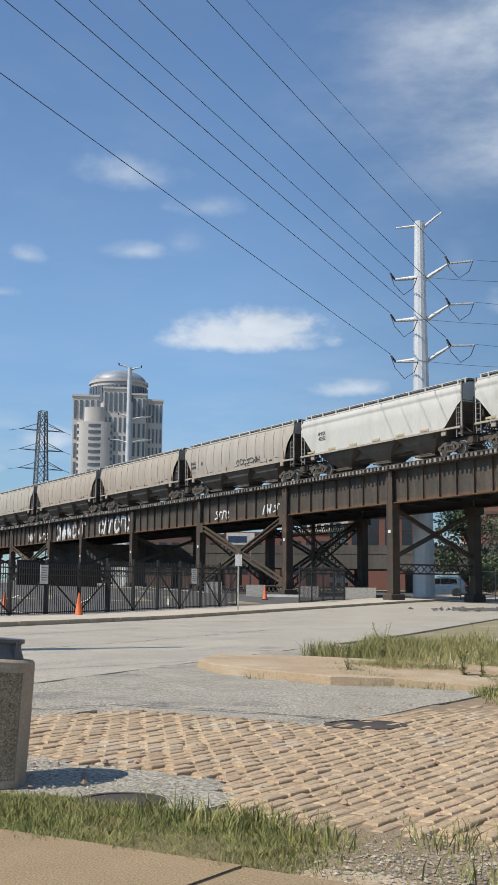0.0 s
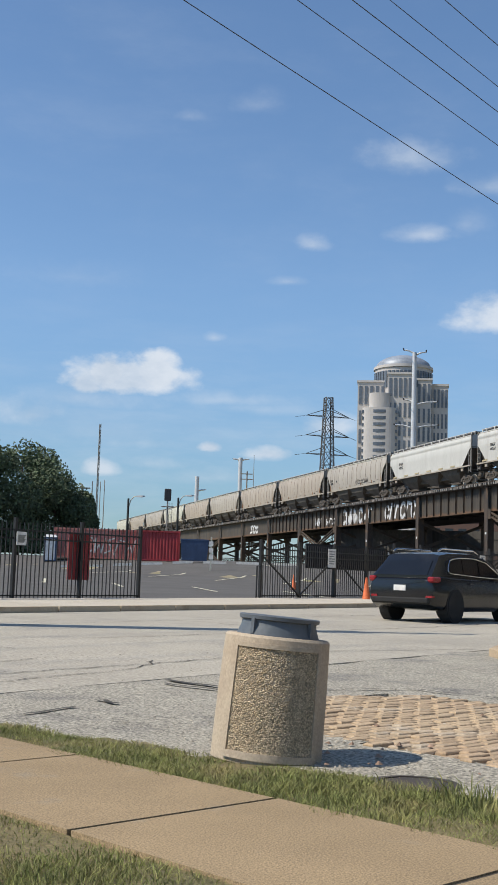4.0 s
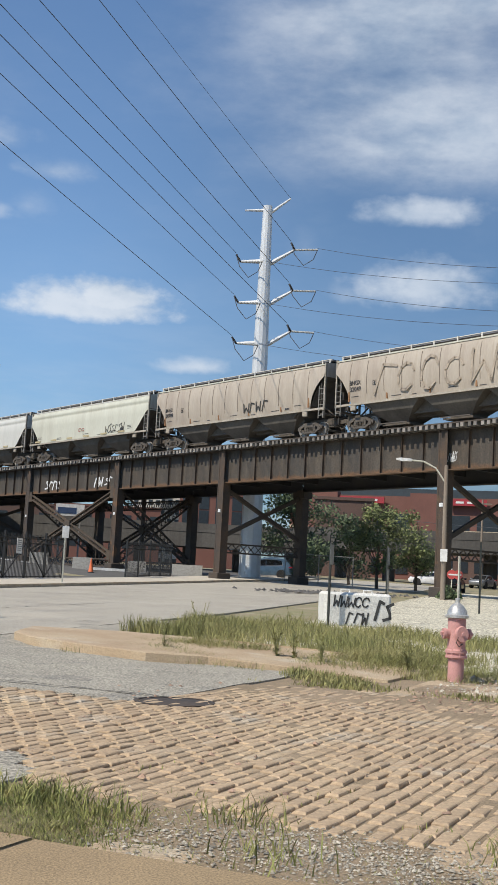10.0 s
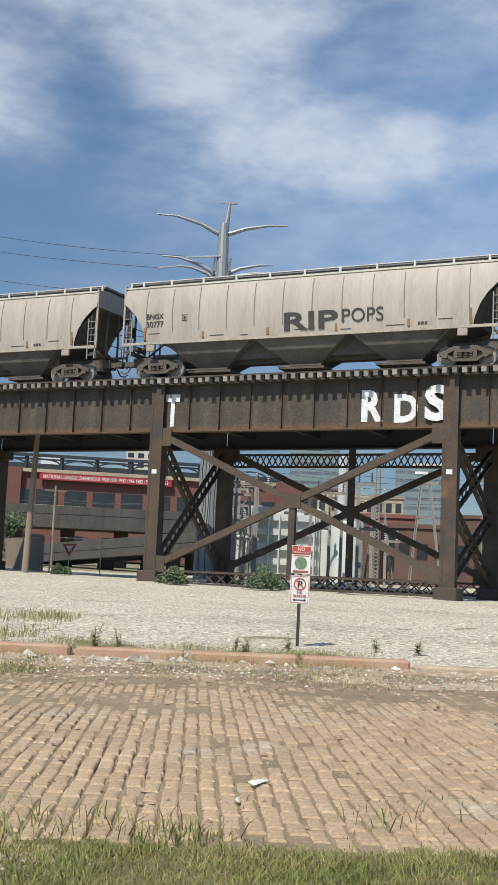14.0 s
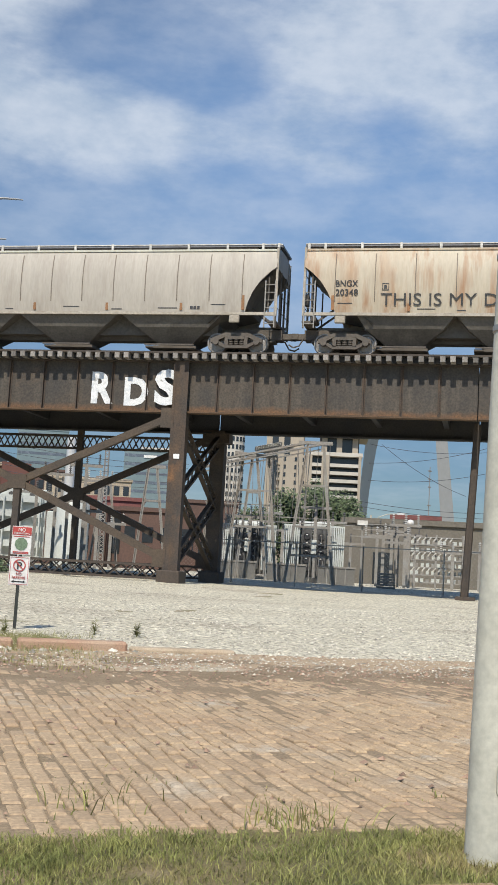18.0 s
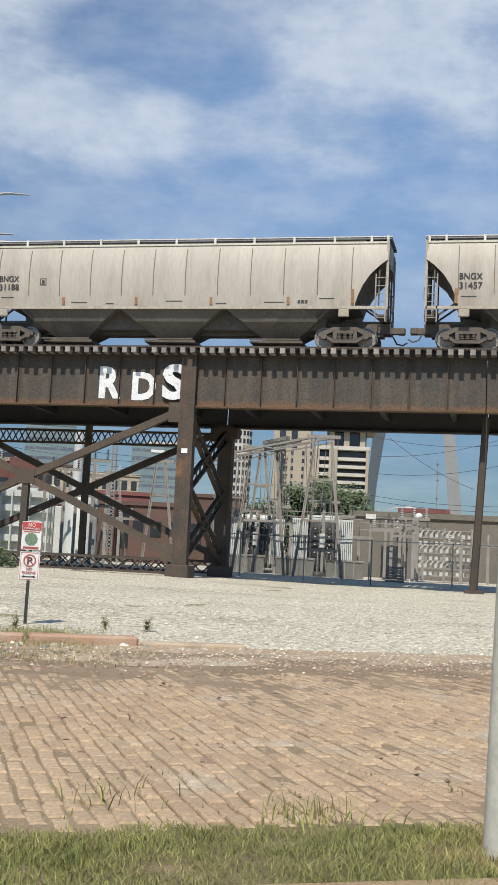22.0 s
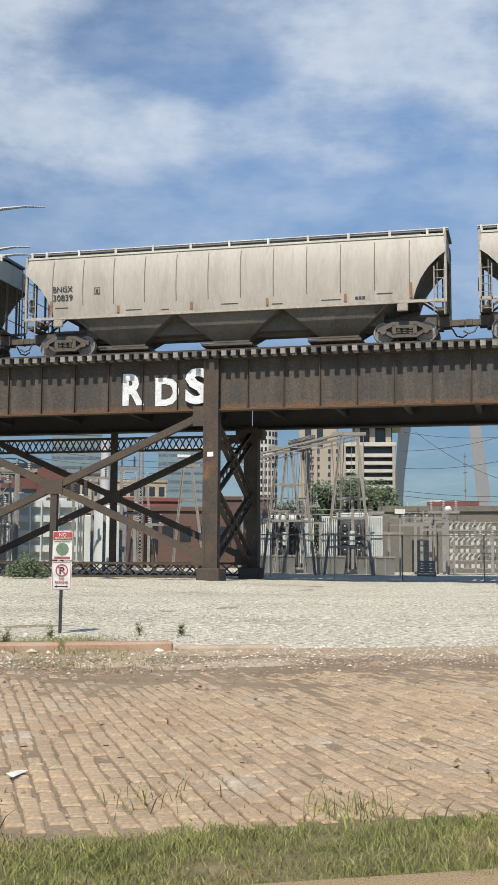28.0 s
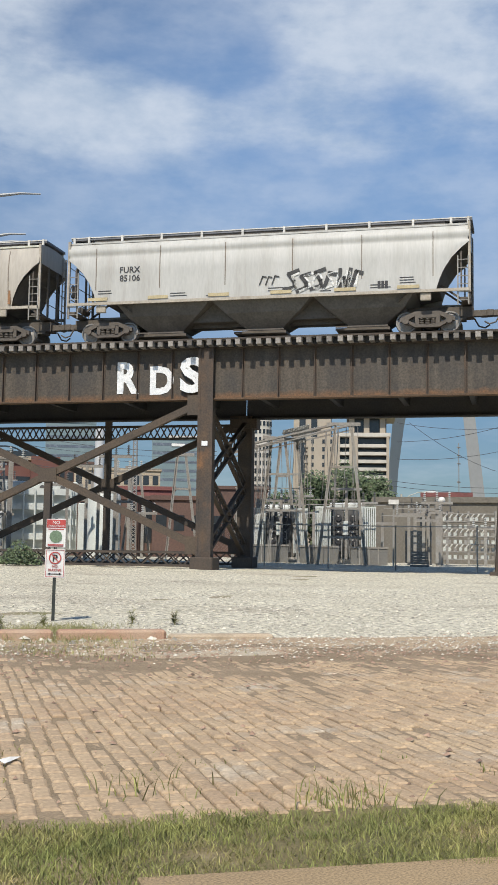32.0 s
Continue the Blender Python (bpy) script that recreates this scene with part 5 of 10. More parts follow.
TRAIN = []
for i in range(7, 0, -1):
    TRAIN.append(hopper_car(112.0 + 19.8 * i, paint=("beige", "grey", "beige", "cream", "grey", "beige", "cream")[i - 1]))
TRAIN += [
    hopper_car(112.0, paint="beige"),
    hopper_car(92.16, paint="grey", owner="BNGX", number="30748", tags=(("black", 21, 9.5, 1.9, 3.8, 0.5, 7, 0.06),)),
    hopper_car(72.6, paint="white", style="straight", prof="flat", seams=0, owner="BNGX", number="40252"),
    hopper_car(52.85, paint="white", style="straight", prof="flat", seams=0, owner="BNGX", number="40261"),
    hopper_car(33.3, paint="beige", owner="BNGX", number="32081", tags=(("red", 22, 1.6, 1.8, 1.7, 0.9, 3, 0.08), ("black", 23, 5.0, 1.8, 8.2, 1.1, 8, 0.22), ("white", 24, 5.3, 1.95, 7.8, 0.9, 8, 0.1)), extra=" with black and red graffiti"),
    hopper_car(13.81, paint="white", style="straight", prof="flat", seams=0, owner="BNGX", number="40265"),
    hopper_car(-5.8, paint="cream", prof="flat", style="straight", seams=0, tags=(("black", 25, 12.4, 1.8, 2.8, 0.7, 6, 0.05), ("red", 26, 8.2, 2.2, 1.0, 0.3, 2, 0.05)), extra=" with thin black tags"),
    hopper_car(-25.4, paint="beige", owner="BNGX", number="30708", tags=(("black", 27, 10.4, 1.85, 2.6, 0.8, 4, 0.09),), extra=" with a small black tag"),
    hopper_car(-44.87, paint="beige", owner="BNGX", number="32049", tags=(("faint", 28, 3.2, 1.9, 12.5, 1.9, 7, 0.16),), extra=" with faded ghost graffiti"),
    hopper_car(-64.5, paint="grey", owner="BNGX", number="30712"),
    hopper_car(-84.16, paint="grey", owner="BNGX", number="31973"),
    hopper_car(-104.15, paint="grey", owner="BNGX", number="30777", tags=(("black", "RIP", 8.5, 1.85, 2.6, 0.80, 4, 0.03), ("black", "POPS", 11.3, 2.05, 1.9, 0.62, 5, 0.0)), extra=" with a black spray tag"),
    hopper_car(-124.05, paint="grey", owner="BNGX", number="31027", tags=(("purple", 31, 6.3, 1.75, 3.6, 0.75, 5, 0.16), ("faint", 32, 10.4, 1.9, 2.6, 0.6, 5, 0.06)), extra=" with a faded purple tag"),
    hopper_car(-143.7, paint="grey", owner="BNGX", number="32037"),
    hopper_car(-163.3, L=20.9, paint="rusty", bays=4, owner="BNGX", number="20348", tags=(("black", "THIS IS MY DRUG", 3.2, 1.95, 6.4, 0.52, 0, 0.0), ("black", 34, 9.8, 2.05, 1.4, 0.14, 1, 0.04)), extra=" with a thin black scrawl"),
    hopper_car(-185.7, paint="grey", owner="BNGX", number="31188"),
    hopper_car(-205.7, paint="grey", owner="BNGX", number="31457"),
    hopper_car(-225.5, L=16.7, paint="cream", seams=0, tags=(("black", 34, 10.0, 1.9, 1.2, 0.7, 5, 0.05),), extra=" with dark owner letters"),
    hopper_car(-243.6, paint="grey", owner="BNGX", number="30839"),
    hopper_car(-263.4, paint="grey", owner="BNGX", number="30830"),
    hopper_car(-283.2, L=17.3, paint="silver", prof="flat", seams=6, owner="FURX", number="85106", tags=(("black", 35, 9.6, 1.75, 3.4, 0.95, 6, 0.16), ("white", 36, 9.8, 1.78, 3.0, 0.8, 6, 0.09), ("black", 37, 8.6, 2.1, 0.8, 0.4, 3, 0.05)), extra=" with black and white graffiti"),
    hopper_car(-301.8, paint="grey", owner="BNGX", number="31202"),
]
g = G()
put_word(g, "CAI", 0.55, pose(12.9, -1.655, 3.35), 1.2, 0.03)
part("owner_letters", g, M["car_letter"], TRAIN[-5][0], "dark letters CAI")


def train_shift(t):
    return 9.58 * t - 0.004 * t * t
# ---- street furniture near the camera ----
M["can_concrete"] = mat("can_concrete", (0.46, 0.38, 0.28), 0.85, second=(0.39, 0.31, 0.225), scale=3, fine=60, finevar=0.2, bump=0.002, third=(0.33, 0.26, 0.18), thirdscale=2.5, thirdlo=0.6, thirdhi=0.8)
M["can_pebble"] = mat("can_pebble", (0.54, 0.43, 0.29), 0.6, second=(0.42, 0.33, 0.215), scale=30, fine=90, island=0.5)
M["can_bed"] = mat("can_bed", (0.33, 0.27, 0.185), 0.9, scale=20, fine=80)
M["can_lid"] = mat("can_lid", (0.085, 0.10, 0.115), 0.5, second=(0.11, 0.125, 0.14), scale=3, fine=40, finevar=0.12)
M["hydrant_pink"] = mat("hydrant_pink", (0.52, 0.265, 0.245), 0.7, second=(0.47, 0.25, 0.225), scale=6, fine=50, finevar=0.15, third=(0.27, 0.12, 0.06), thirdscale=7, thirdlo=0.66, thirdhi=0.72, bump=0.002)
M["hydrant_silver"] = mat("hydrant_silver", (0.62, 0.61, 0.58), 0.4, metal=0.6, scale=6, fine=40)
M["barrier"] = mat("barrier", (0.66, 0.65, 0.61), 0.85, second=(0.55, 0.54, 0.50), scale=2, fine=30, bump=0.004)
M["post_dark"] = mat("post_dark", (0.045, 0.05, 0.045), 0.6, metal=0.3, scale=3, fine=30)
M["sign_white"] = mat("sign_white", (0.74, 0.73, 0.70), 0.5, scale=4, fine=30, finevar=0.08)
M["sign_red"] = mat("sign_red", (0.48, 0.07, 0.06), 0.5, scale=4, fine=30, finevar=0.08)
M["sign_black"] = mat("sign_black", (0.03, 0.03, 0.03), 0.5)
M["sign_green"] = mat("sign_green", (0.17, 0.24, 0.15), 0.5)
M["sign_back"] = mat("sign_back", (0.30, 0.31, 0.31), 0.4, metal=0.7, scale=3, fine=30)
M["galv"] = mat("galv", (0.53, 0.52, 0.44), 0.6, metal=0.12, second=(0.44, 0.43, 0.36), scale=2.5, fine=30, finevar=0.15, third=(0.40, 0.35, 0.24), thirdscale=3, thirdlo=0.62, thirdhi=0.8)
M["galv_band"] = mat("galv_band", (0.36, 0.36, 0.34), 0.45, metal=0.6, scale=4, fine=30)
M["litter"] = mat("litter", (0.72, 0.71, 0.68), 0.8)


def litter_can():
    t = thing("litter_bin", pose(-1.57, 6.80, -0.02, -1.0, 4.2, 14), "leaning tan concrete litter bin with pebbled panel and grey lid", "litter bin")
    g = G()
    n = 48
    prof = [(0.312, 0.0), (0.332, 0.02), (0.332, 0.10), (0.327, 0.40), (0.318, 0.70), (0.316, 0.735), (0.304, 0.75), (0.25, 0.75), (0.25, 0.55)]
    g.lathe(prof, n=n)
    body = part("body", g, M["can_concrete"], t, "", 35)
    # raised frame round the pebbled panel, facing the street side camera
    a0, a1, z0, z1 = math.radians(-90 - 50), math.radians(-90 + 52), 0.045, 0.705
    rad = lambda z: 0.332 - 0.018 * (z - 0.1) / 0.65
    frame_g = G()

    def arc_strip(b0, b1, c0, c1, k=14):
        rings = []
        for i in range(k + 1):
            a = b0 + (b1 - b0) * i / k
            rings.append([(math.cos(a) * (rad(z) + d), math.sin(a) * (rad(z) + d), z) for z, d in ((c0, -0.01), (c0, 0.014), (c1, 0.014), (c1, -0.01))])
        frame_g.loft(rings)
    w = 0.026
    arc_strip(a0, a1, z1 - w, z1)
    arc_strip(a0, a1, z0, z0 + w * 1.6)
    arc_strip(a0, a0 + w / 0.3, z0 + w, z1 - w, 2)
    arc_strip(a1 - w / 0.3, a1, z0 + w, z1 - w, 2)
    part("panel_frame", frame_g, M["can_concrete"], t, "", 35)
    bed = G()
    rings = []
    for i in range(15):
        a = a0 + 0.05 + (a1 - a0 - 0.1) * i / 14
        rings.append([(math.cos(a) * (rad(z) + d), math.sin(a) * (rad(z) + d), z) for z, d in ((z0 + 0.02, -0.01), (z0 + 0.02, 0.003), (z1 - 0.02, 0.003), (z1 - 0.02, -0.01))])
    bed.loft(rings)
    panel = part("panel", bed, M["can_bed"], t)
    peb = G()
    rnd = random.Random(2)
    for i in range(8200):
        a = rnd.uniform(a0 + 0.085, a1 - 0.085)
        z = rnd.uniform(z0 + 0.042, z1 - 0.026)
        r = rnd.uniform(0.0036, 0.0075)
        c = Vector((math.cos(a) * (rad(z) + 0.004), math.sin(a) * (rad(z) + 0.004), z))
        o = Vector((math.cos(a), math.sin(a), 0))
        u = Vector((-math.sin(a), math.cos(a), 0))
        k = rnd.uniform(0.7, 1.4)
        up = Vector((0, 0, 1))
        peb.add([c + u * r * k, c + up * r, c - u * r * k, c - up * r, c + o * r * 0.8], [(0, 1, 4), (1, 2, 4), (2, 3, 4), (3, 0, 4)])
    tagged(part("pebble_coat", peb, M["can_pebble"], panel), kind="stuff")
    lid = G()
    lid.lathe([(0.248, 0.70), (0.248, 0.755), (0.230, 0.80), (0.225, 0.835), (0.243, 0.842), (0.245, 0.862), (0.237, 0.868), (0.2, 0.86)], n=40)
    lid = part("lid", lid, M["can_lid"], t, "dark grey plastic lid", 35)
    g = G()
    for a in (-40, 50, 140, 230):
        b = math.radians(a)
        m = Matrix.Rotation(b, 4, "Z")
        g.box(0.22, 0.251, -0.012, 0.012, 0.755, 0.845, m)
    part("rib", g, M["can_lid"], lid)


litter_can()


def fire_hydrant():
    t = thing("fire_hydrant", pose(4.67, 13.17, ground(4.67, 13.17) - 0.01, 0, 0, -20) @ Matrix.Diagonal((0.9, 0.9, 1.12, 1)), "faded pink iron fire hydrant with a silver bonnet", "fire hydrant")
    g = G()
    g.lathe([(0.105, 0.0), (0.105, 0.27), (0.145, 0.28), (0.145, 0.30), (0.125, 0.305), (0.125, 0.325), (0.145, 0.33), (0.145, 0.355), (0.118, 0.37), (0.118, 0.70)], n=24)
    barrel = part("barrel", g, M["hydrant_pink"], t, "", 30)
    bolt = G().cyl((0, 0, 0.27), (0, 0, 0.37), 0.011, None, 6).mesh("bolt")
    bolt.materials.append(M["hydrant_pink"])
    for k in range(8):
        a = 2 * math.pi * (k + 0.5) / 8
        part("bolt", bolt, None, barrel, "", 0, pose(0.132 * math.cos(a), 0.132 * math.sin(a), 0))
    for a, r in ((-65, 0.075), (25, 0.05), (-155, 0.05)):
        d = Vector((math.cos(math.radians(a)), math.sin(math.radians(a)), 0))
        g = G()
        c = Vector((0, 0, 0.53))
        g.cyl(c + d * 0.08, c + d * 0.165, r, None, 16)
        g.cyl(c + d * 0.16, c + d * 0.195, r * 1.18, r * 1.1, 16)
        g.cyl(c + d * 0.19, c + d * 0.225, 0.022, None, 5)
        part("outlet_cap", g, M["hydrant_pink"], t, "", 30)
    g = G()
    g.tube([(0.03, -0.2, 0.5), (0.0, -0.19, 0.44), (0.04, -0.16, 0.40), (0.08, -0.1, 0.43)], 0.006, 5)
    part("chain", g, M["steel_dark"], t)
    g = G()
    g.lathe([(0.12, 0.69), (0.158, 0.70), (0.158, 0.725), (0.135, 0.735), (0.125, 0.775), (0.085, 0.825), (0.045, 0.85), (0.035, 0.855), (0.035, 0.90), (0.028, 0.905)], n=24)
    part("bonnet", g, M["hydrant_silver"], t, "silver painted bonnet", 40)


fire_hydrant()


def sign_post(x, y, h, turn, label, panels=(), tilt=0.0, size=0.05, material="post_dark"):
    t = thing("sign_post", pose(x, y, ground(x, y) - 0.02, 0, tilt, turn), label, "sign")
    g = G()
    g.box(-size / 2, size / 2, -size / 2, -size / 2 + 0.012, 0, h)
    g.box(-size / 2, -size / 2 + 0.01, -size / 2, size / 2, 0, h)
    g.box(size / 2 - 0.01, size / 2, -size / 2, size / 2, 0, h)
    part("post", g, M[material], t)
    for z0, z1, w, back in panels:
        g = G()
        g.box(-w / 2, w / 2, -size / 2 - 0.008, -size / 2 - 0.003, z0, z1)
        part("panel", g, M[back], t)
    return t


# the sign at the gravel lot
t = sign_post(11.3, 14.59, 1.62, -38, "red and white no parking sign on a dark steel post", ((1.17, 1.61, 0.30, "sign_white"), (0.70, 1.14, 0.305, "sign_white")), 0.4)
F = -0.037
g = G()
g.box(-0.145, 0.145, F - 0.002, F + 0.004, 1.475, 1.60)
part("red_band", g, M["sign_red"], t)
g = G()
put_word(g, "NO", 0.055, pose(-0.055, F - 0.004, 1.53), 0.11, 0.01)
put_word(g, "TRESPASSING", 0.028, pose(-0.125, F - 0.004, 1.488), 0.25, 0.005)
part("lettering", g, M["sign_white"], t, "white words NO TRESPASSING")
g = G()
g.cyl((0, F - 0.003, 1.335), (0, F + 0.003, 1.335), 0.10, None, 10)
part("emblem", g, M["sign_green"], t, "green round emblem")
g = G()
for z in (1.445, 1.205, 1.185):
    g.box(-0.12, 0.12, F - 0.002, F + 0.002, z, z + 0.012)
for x0, x1, z0, z1 in ((-0.14, 0.14, 0.71, 0.716), (-0.14, 0.14, 1.124, 1.13), (-0.14, -0.134, 0.71, 1.13), (0.134, 0.14, 0.71, 1.13)):
    g.box(x0, x1, F - 0.002, F + 0.002, z0, z1)
part("border", g, M["sign_red"], t)
g = G()
for k in range(28):
    a0, a1 = 2 * math.pi * k / 28, 2 * math.pi * (k + 1) / 28
    g.bar((0.088 * math.cos(a0), F - 0.003, 1.005 + 0.088 * math.sin(a0)), (0.088 * math.cos(a1), F - 0.003, 1.005 + 0.088 * math.sin(a1)), 0.017, 0.004, (0, 1, 0))
g.bar((-0.06, F - 0.006, 1.067), (0.06, F - 0.006, 0.943), 0.015, 0.004, (0, 1, 0))
part("prohibition_ring", g, M["sign_red"], t)
g = G()
put_word(g, "P", 0.11, pose(-0.035, F - 0.003, 0.95), 0.075, 0.02)
part("letter", g, M["sign_black"], t, "black letter P")
g = G()
for zz in (0.755,):
    g.box(-0.08, 0.08, F - 0.003, F + 0.002, zz - 0.007, zz + 0.007)
    for sgn in (-1, 1):
        g.xprism([(sgn * 0.11, zz), (sgn * 0.07, zz + 0.02), (sgn * 0.07, zz - 0.02)], F - 0.003, F + 0.002)
part("arrow", g, M["sign_black"], t, "black arrow")
g = G()
put_word(g, "NO", 0.042, pose(-0.04, F - 0.003, 0.855), 0.08, 0.004)
put_word(g, "PARKING", 0.042, pose(-0.10, F - 0.003, 0.797), 0.20, 0.004)
part("words", g, M["sign_red"], t, "red words NO PARKING")

# dark posts by the block, their plates seen from the edge
sign_post(5.98, 26.1, 1.95, 62, "dark steel post carrying a sign seen edge-on", ((1.45, 1.92, 0.30, "sign_back"),))
sign_post(8.01, 28.5, 1.95, 66, "dark steel post carrying a sign seen edge-on", ((1.5, 1.95, 0.30, "sign_back"), (0.75, 1.4, 0.26, "sign_back")))
sign_post(11.6, 33.4, 1.9, 30, "thin pale steel post at the road edge", (), 0, 0.05, "galv")
sign_post(14.0, 38.2, 2.5, -10, "dark post with two round red signs beyond", (), 0, 0.06)


def concrete_block():
    t = thing("concrete_block", pose(6.75, 26.75, ground(6.75, 26.75) - 0.03, 0, 0, -2), "white painted concrete block covered in black graffiti", "concrete block")
    g = G()
    g.box(-0.8, 0.8, -0.45, 0.45, 0, 0.82, None, 0.06)
    part("block", g, M["barrier"], t)
    g = G()
    for x in (-0.35, 0.2):
        g.tube([(x, -0.1, 0.8), (x, -0.05, 0.88), (x + 0.2, -0.05, 0.88), (x + 0.2, -0.1, 0.8)], 0.02, 6)
    part("lifting_loop", g, M["barrier"], t)
    g = G()
    strokes(g, 41, 0.85, 0.30, 0.035, 5, pose(-0.62, -0.458, 0.45))
    strokes(g, 42, 0.55, 0.32, 0.04, 3, pose(-0.30, -0.458, 0.08))
    strokes(g, 43, 0.4, 0.5, 0.07, 2, pose(0.38, -0.458, 0.15))
    tagged(part("painted_tag", g, M["tag_black"], t), "illegible black tag", kind="stuff")


concrete_block()


def steel_pole():
    x, y = 4.49, 2.36
    t = thing("street_pole", pose(x, y, -0.03, 0.7, 1.2, 0), "tall galvanised steel pole with strapped conduit", "pole")
    g = G()
    g.loft([[(r * math.cos(2 * math.pi * k / 24), r * math.sin(2 * math.pi * k / 24), z) for k in range(24)] for r, z in ((0.093, 0), (0.092, 0.3), (0.085, 1.6), (0.076, 3.6), (0.06, 8.0))])
    part("shaft", g, M["galv"], t, "", 40)
    for z, r in ((2.17, 0.085), (2.48, 0.083)):
        g = G()
        g.lathe([(r - 0.003, z - 0.014), (r + 0.003, z - 0.012), (r + 0.003, z + 0.012), (r - 0.003, z + 0.014)], n=24)
        g.box(-0.02, 0.02, -r - 0.02, -r, z - 0.012, z + 0.012, Matrix.Rotation(math.radians(-70), 4, "Z"))
        part("strap", g, M["galv_band"], t)
    g = G()
    a = math.radians(208)
    cx, cy = 0.10 * math.cos(a), 0.10 * math.sin(a)
    g.tube([(cx, cy, 2.14), (cx * 1.15, cy * 1.15, 2.2), (cx * 1.05, cy * 1.05, 2.5), (cx, cy, 2.56)], 0.012, 8)
    part("conduit", g, M["galv_band"], t)
    g = G()
    a = math.radians(-122)
    m = pose(0.089 * math.cos(a), 0.089 * math.sin(a), 0.37, 0, 0, math.degrees(a) + 90)
    pts = [(0.028 * math.cos(q), 0.042 * (1 if math.sin(q) > 0 else -1) + 0.028 * math.sin(q)) for q in np.linspace(0.01, 2 * math.pi - 0.01, 20)]
    g.xprism(pts, -0.008, 0.012, m)
    g.cyl(m @ Vector((0, -0.012, 0.0)), m @ Vector((0, 0, 0.0)), 0.006, None, 8)
    part("hand_hole_cover", g, M["galv"], t)


steel_pole()

# scraps of paper on the bricks
for x, y, r, s in ((3.82, 4.97, 20, 1.0), (3.45, 4.62, 60, 0.5)):
    g = G()
    g.add([(-0.07 * s, -0.02 * s, 0.004), (0.06 * s, -0.028 * s, 0.02), (0.075 * s, 0.02 * s, 0.006), (-0.06 * s, 0.03 * s, 0.018), (0, 0, 0.026)], [(0, 1, 4), (1, 2, 4), (2, 3, 4), (3, 0, 4)])
    solid("paper_scrap", g, M["litter"], "crumpled white scrap of paper on the bricks", "litter", m=pose(x, y, ground(x, y) + 0.02, 0, 0, r))


# ---- grass, weeds and loose stone ----
def blades(name, spots, hlo, hhi, material, label, width=0.006, lean=0.5, seed=1, category="grass"):
    rnd = random.Random(seed)
    vs, fs = [], []
    for x, y, k in spots:
        z = ground(x, y)
        h = rnd.uniform(hlo, hhi) * k
        a = rnd.uniform(0, 2 * math.pi)
        b = rnd.uniform(0, 2 * math.pi)
        l = rnd.uniform(0.1, lean) * h
        dx, dy = math.cos(a) * width, math.sin(a) * width
        ex, ey = math.cos(b) * l, math.sin(b) * l
        n = len(vs)
        vs += [(x - dx, y - dy, z), (x + dx, y + dy, z), (x + ex * 0.35 + dx * 0.8, y + ey * 0.35 + dy * 0.8, z + h * 0.6), (x + ex * 0.35 - dx * 0.8, y + ey * 0.35 - dy * 0.8, z + h * 0.6), (x + ex, y + ey, z + h)]
        fs += [(n, n + 1, n + 2, n + 3), (n + 3, n + 2, n + 4)]
    me = bpy.data.meshes.new(name)
    me.from_pydata(vs, [], fs)
    me.materials.append(material)
    ob = new(name, me)
    return tagged(ob, label, category, "", "stuff")


def scatter(p0, p1, q0, q1, count, seed, dense):
    rnd = random.Random(seed)
    out = []
    while len(out) < count:
        p, q = rnd.uniform(p0, p1), rnd.uniform(q0, q1)
        d = dense(p, q)
        if rnd.random() < d:
            out.append((*pq(p, q), 0.45 + 0.55 * min(1, d)))
    return out


def strip_density(p, q):
    n = 0.85 + 0.6 * noise.noise(Vector((p * 1.1, q * 1.6, 2))) + 0.5 * noise.noise(Vector((p * 5, q * 5, 3)))
    e = min(1, max(0, (q - 3.9 + 0.10 * noise.noise(Vector((p * 3, 0, 5)))) / 0.06)) * lerp(q, [strip_top(p) - 0.3, strip_top(p) + 0.25 * noise.noise(Vector((p * 1.7, 0, 8)))], [1, 0])
    bare = lerp(p, [-2.5, -2.1, -0.8, -0.3], [1, 0.10, 0.07, 1])
    return max(0.03, n) * e * bare


blades("grass_strip", scatter(-12, 9, 3.85, 5.2, 115000, 11, strip_density), 0.02, 0.062, M["grass"], "short green grass with dry patches beside the pavement", 0.0021, 1.3, 12)
blades("grass_lawn", scatter(-10, -2.4, 0.9, 2.86, 90000, 13, lambda p, q: max(0.05, 0.55 + 0.9 * noise.noise(Vector((p * 1.3, q * 1.3, 6)))) * lerp(q, [2.76, 2.86], [1, 0.1])), 0.018, 0.06, M["grass"], "patchy dry lawn grass", 0.0019, 1.3, 14)
blades("grass_verge", scatter(0.5, 9, 2.85, 3.05, 2500, 15, lambda p, q: 0.8), 0.03, 0.09, M["grass"], "grass creeping over the edge of the pavement", 0.004, 0.8, 16)
blades("grass_tufts", [(pq(pp + rr.gauss(0, 0.12), qq + rr.gauss(0, 0.1)) + (1.0,)) for rr in [random.Random(17)] for pp, qq, n in ((-2.9, 4.75, 260), (-2.5, 4.6, 200), (-1.9, 4.85, 80), (-0.6, 4.9, 150), (0.2, 4.95, 120), (-3.4, 4.8, 160), (-1.5, 4.3, 60), (2.0, 5.0, 90), (3.2, 5.0, 120), (-0.2, 5.2, 40), (1.2, 5.4, 30)) for i in range(n)],
       0.05, 0.14, M["grass"], "long green grass tufts at the edge of the bricks", 0.0035, 1.0, 18)
blades("joint_grass", [(pq(pp + rr.gauss(0, 0.06), qq + rr.gauss(0, 0.12)) + (1.0,)) for rr in [random.Random(19)] for pp, qq in [(rr.uniform(-3, 6), 4.9 + abs(rr.gauss(0, 0.9))) for _ in range(42)] for i in range(14)],
       0.015, 0.05, M["grass"], "short grass growing in the brick joints", 0.004, 0.9, 20)


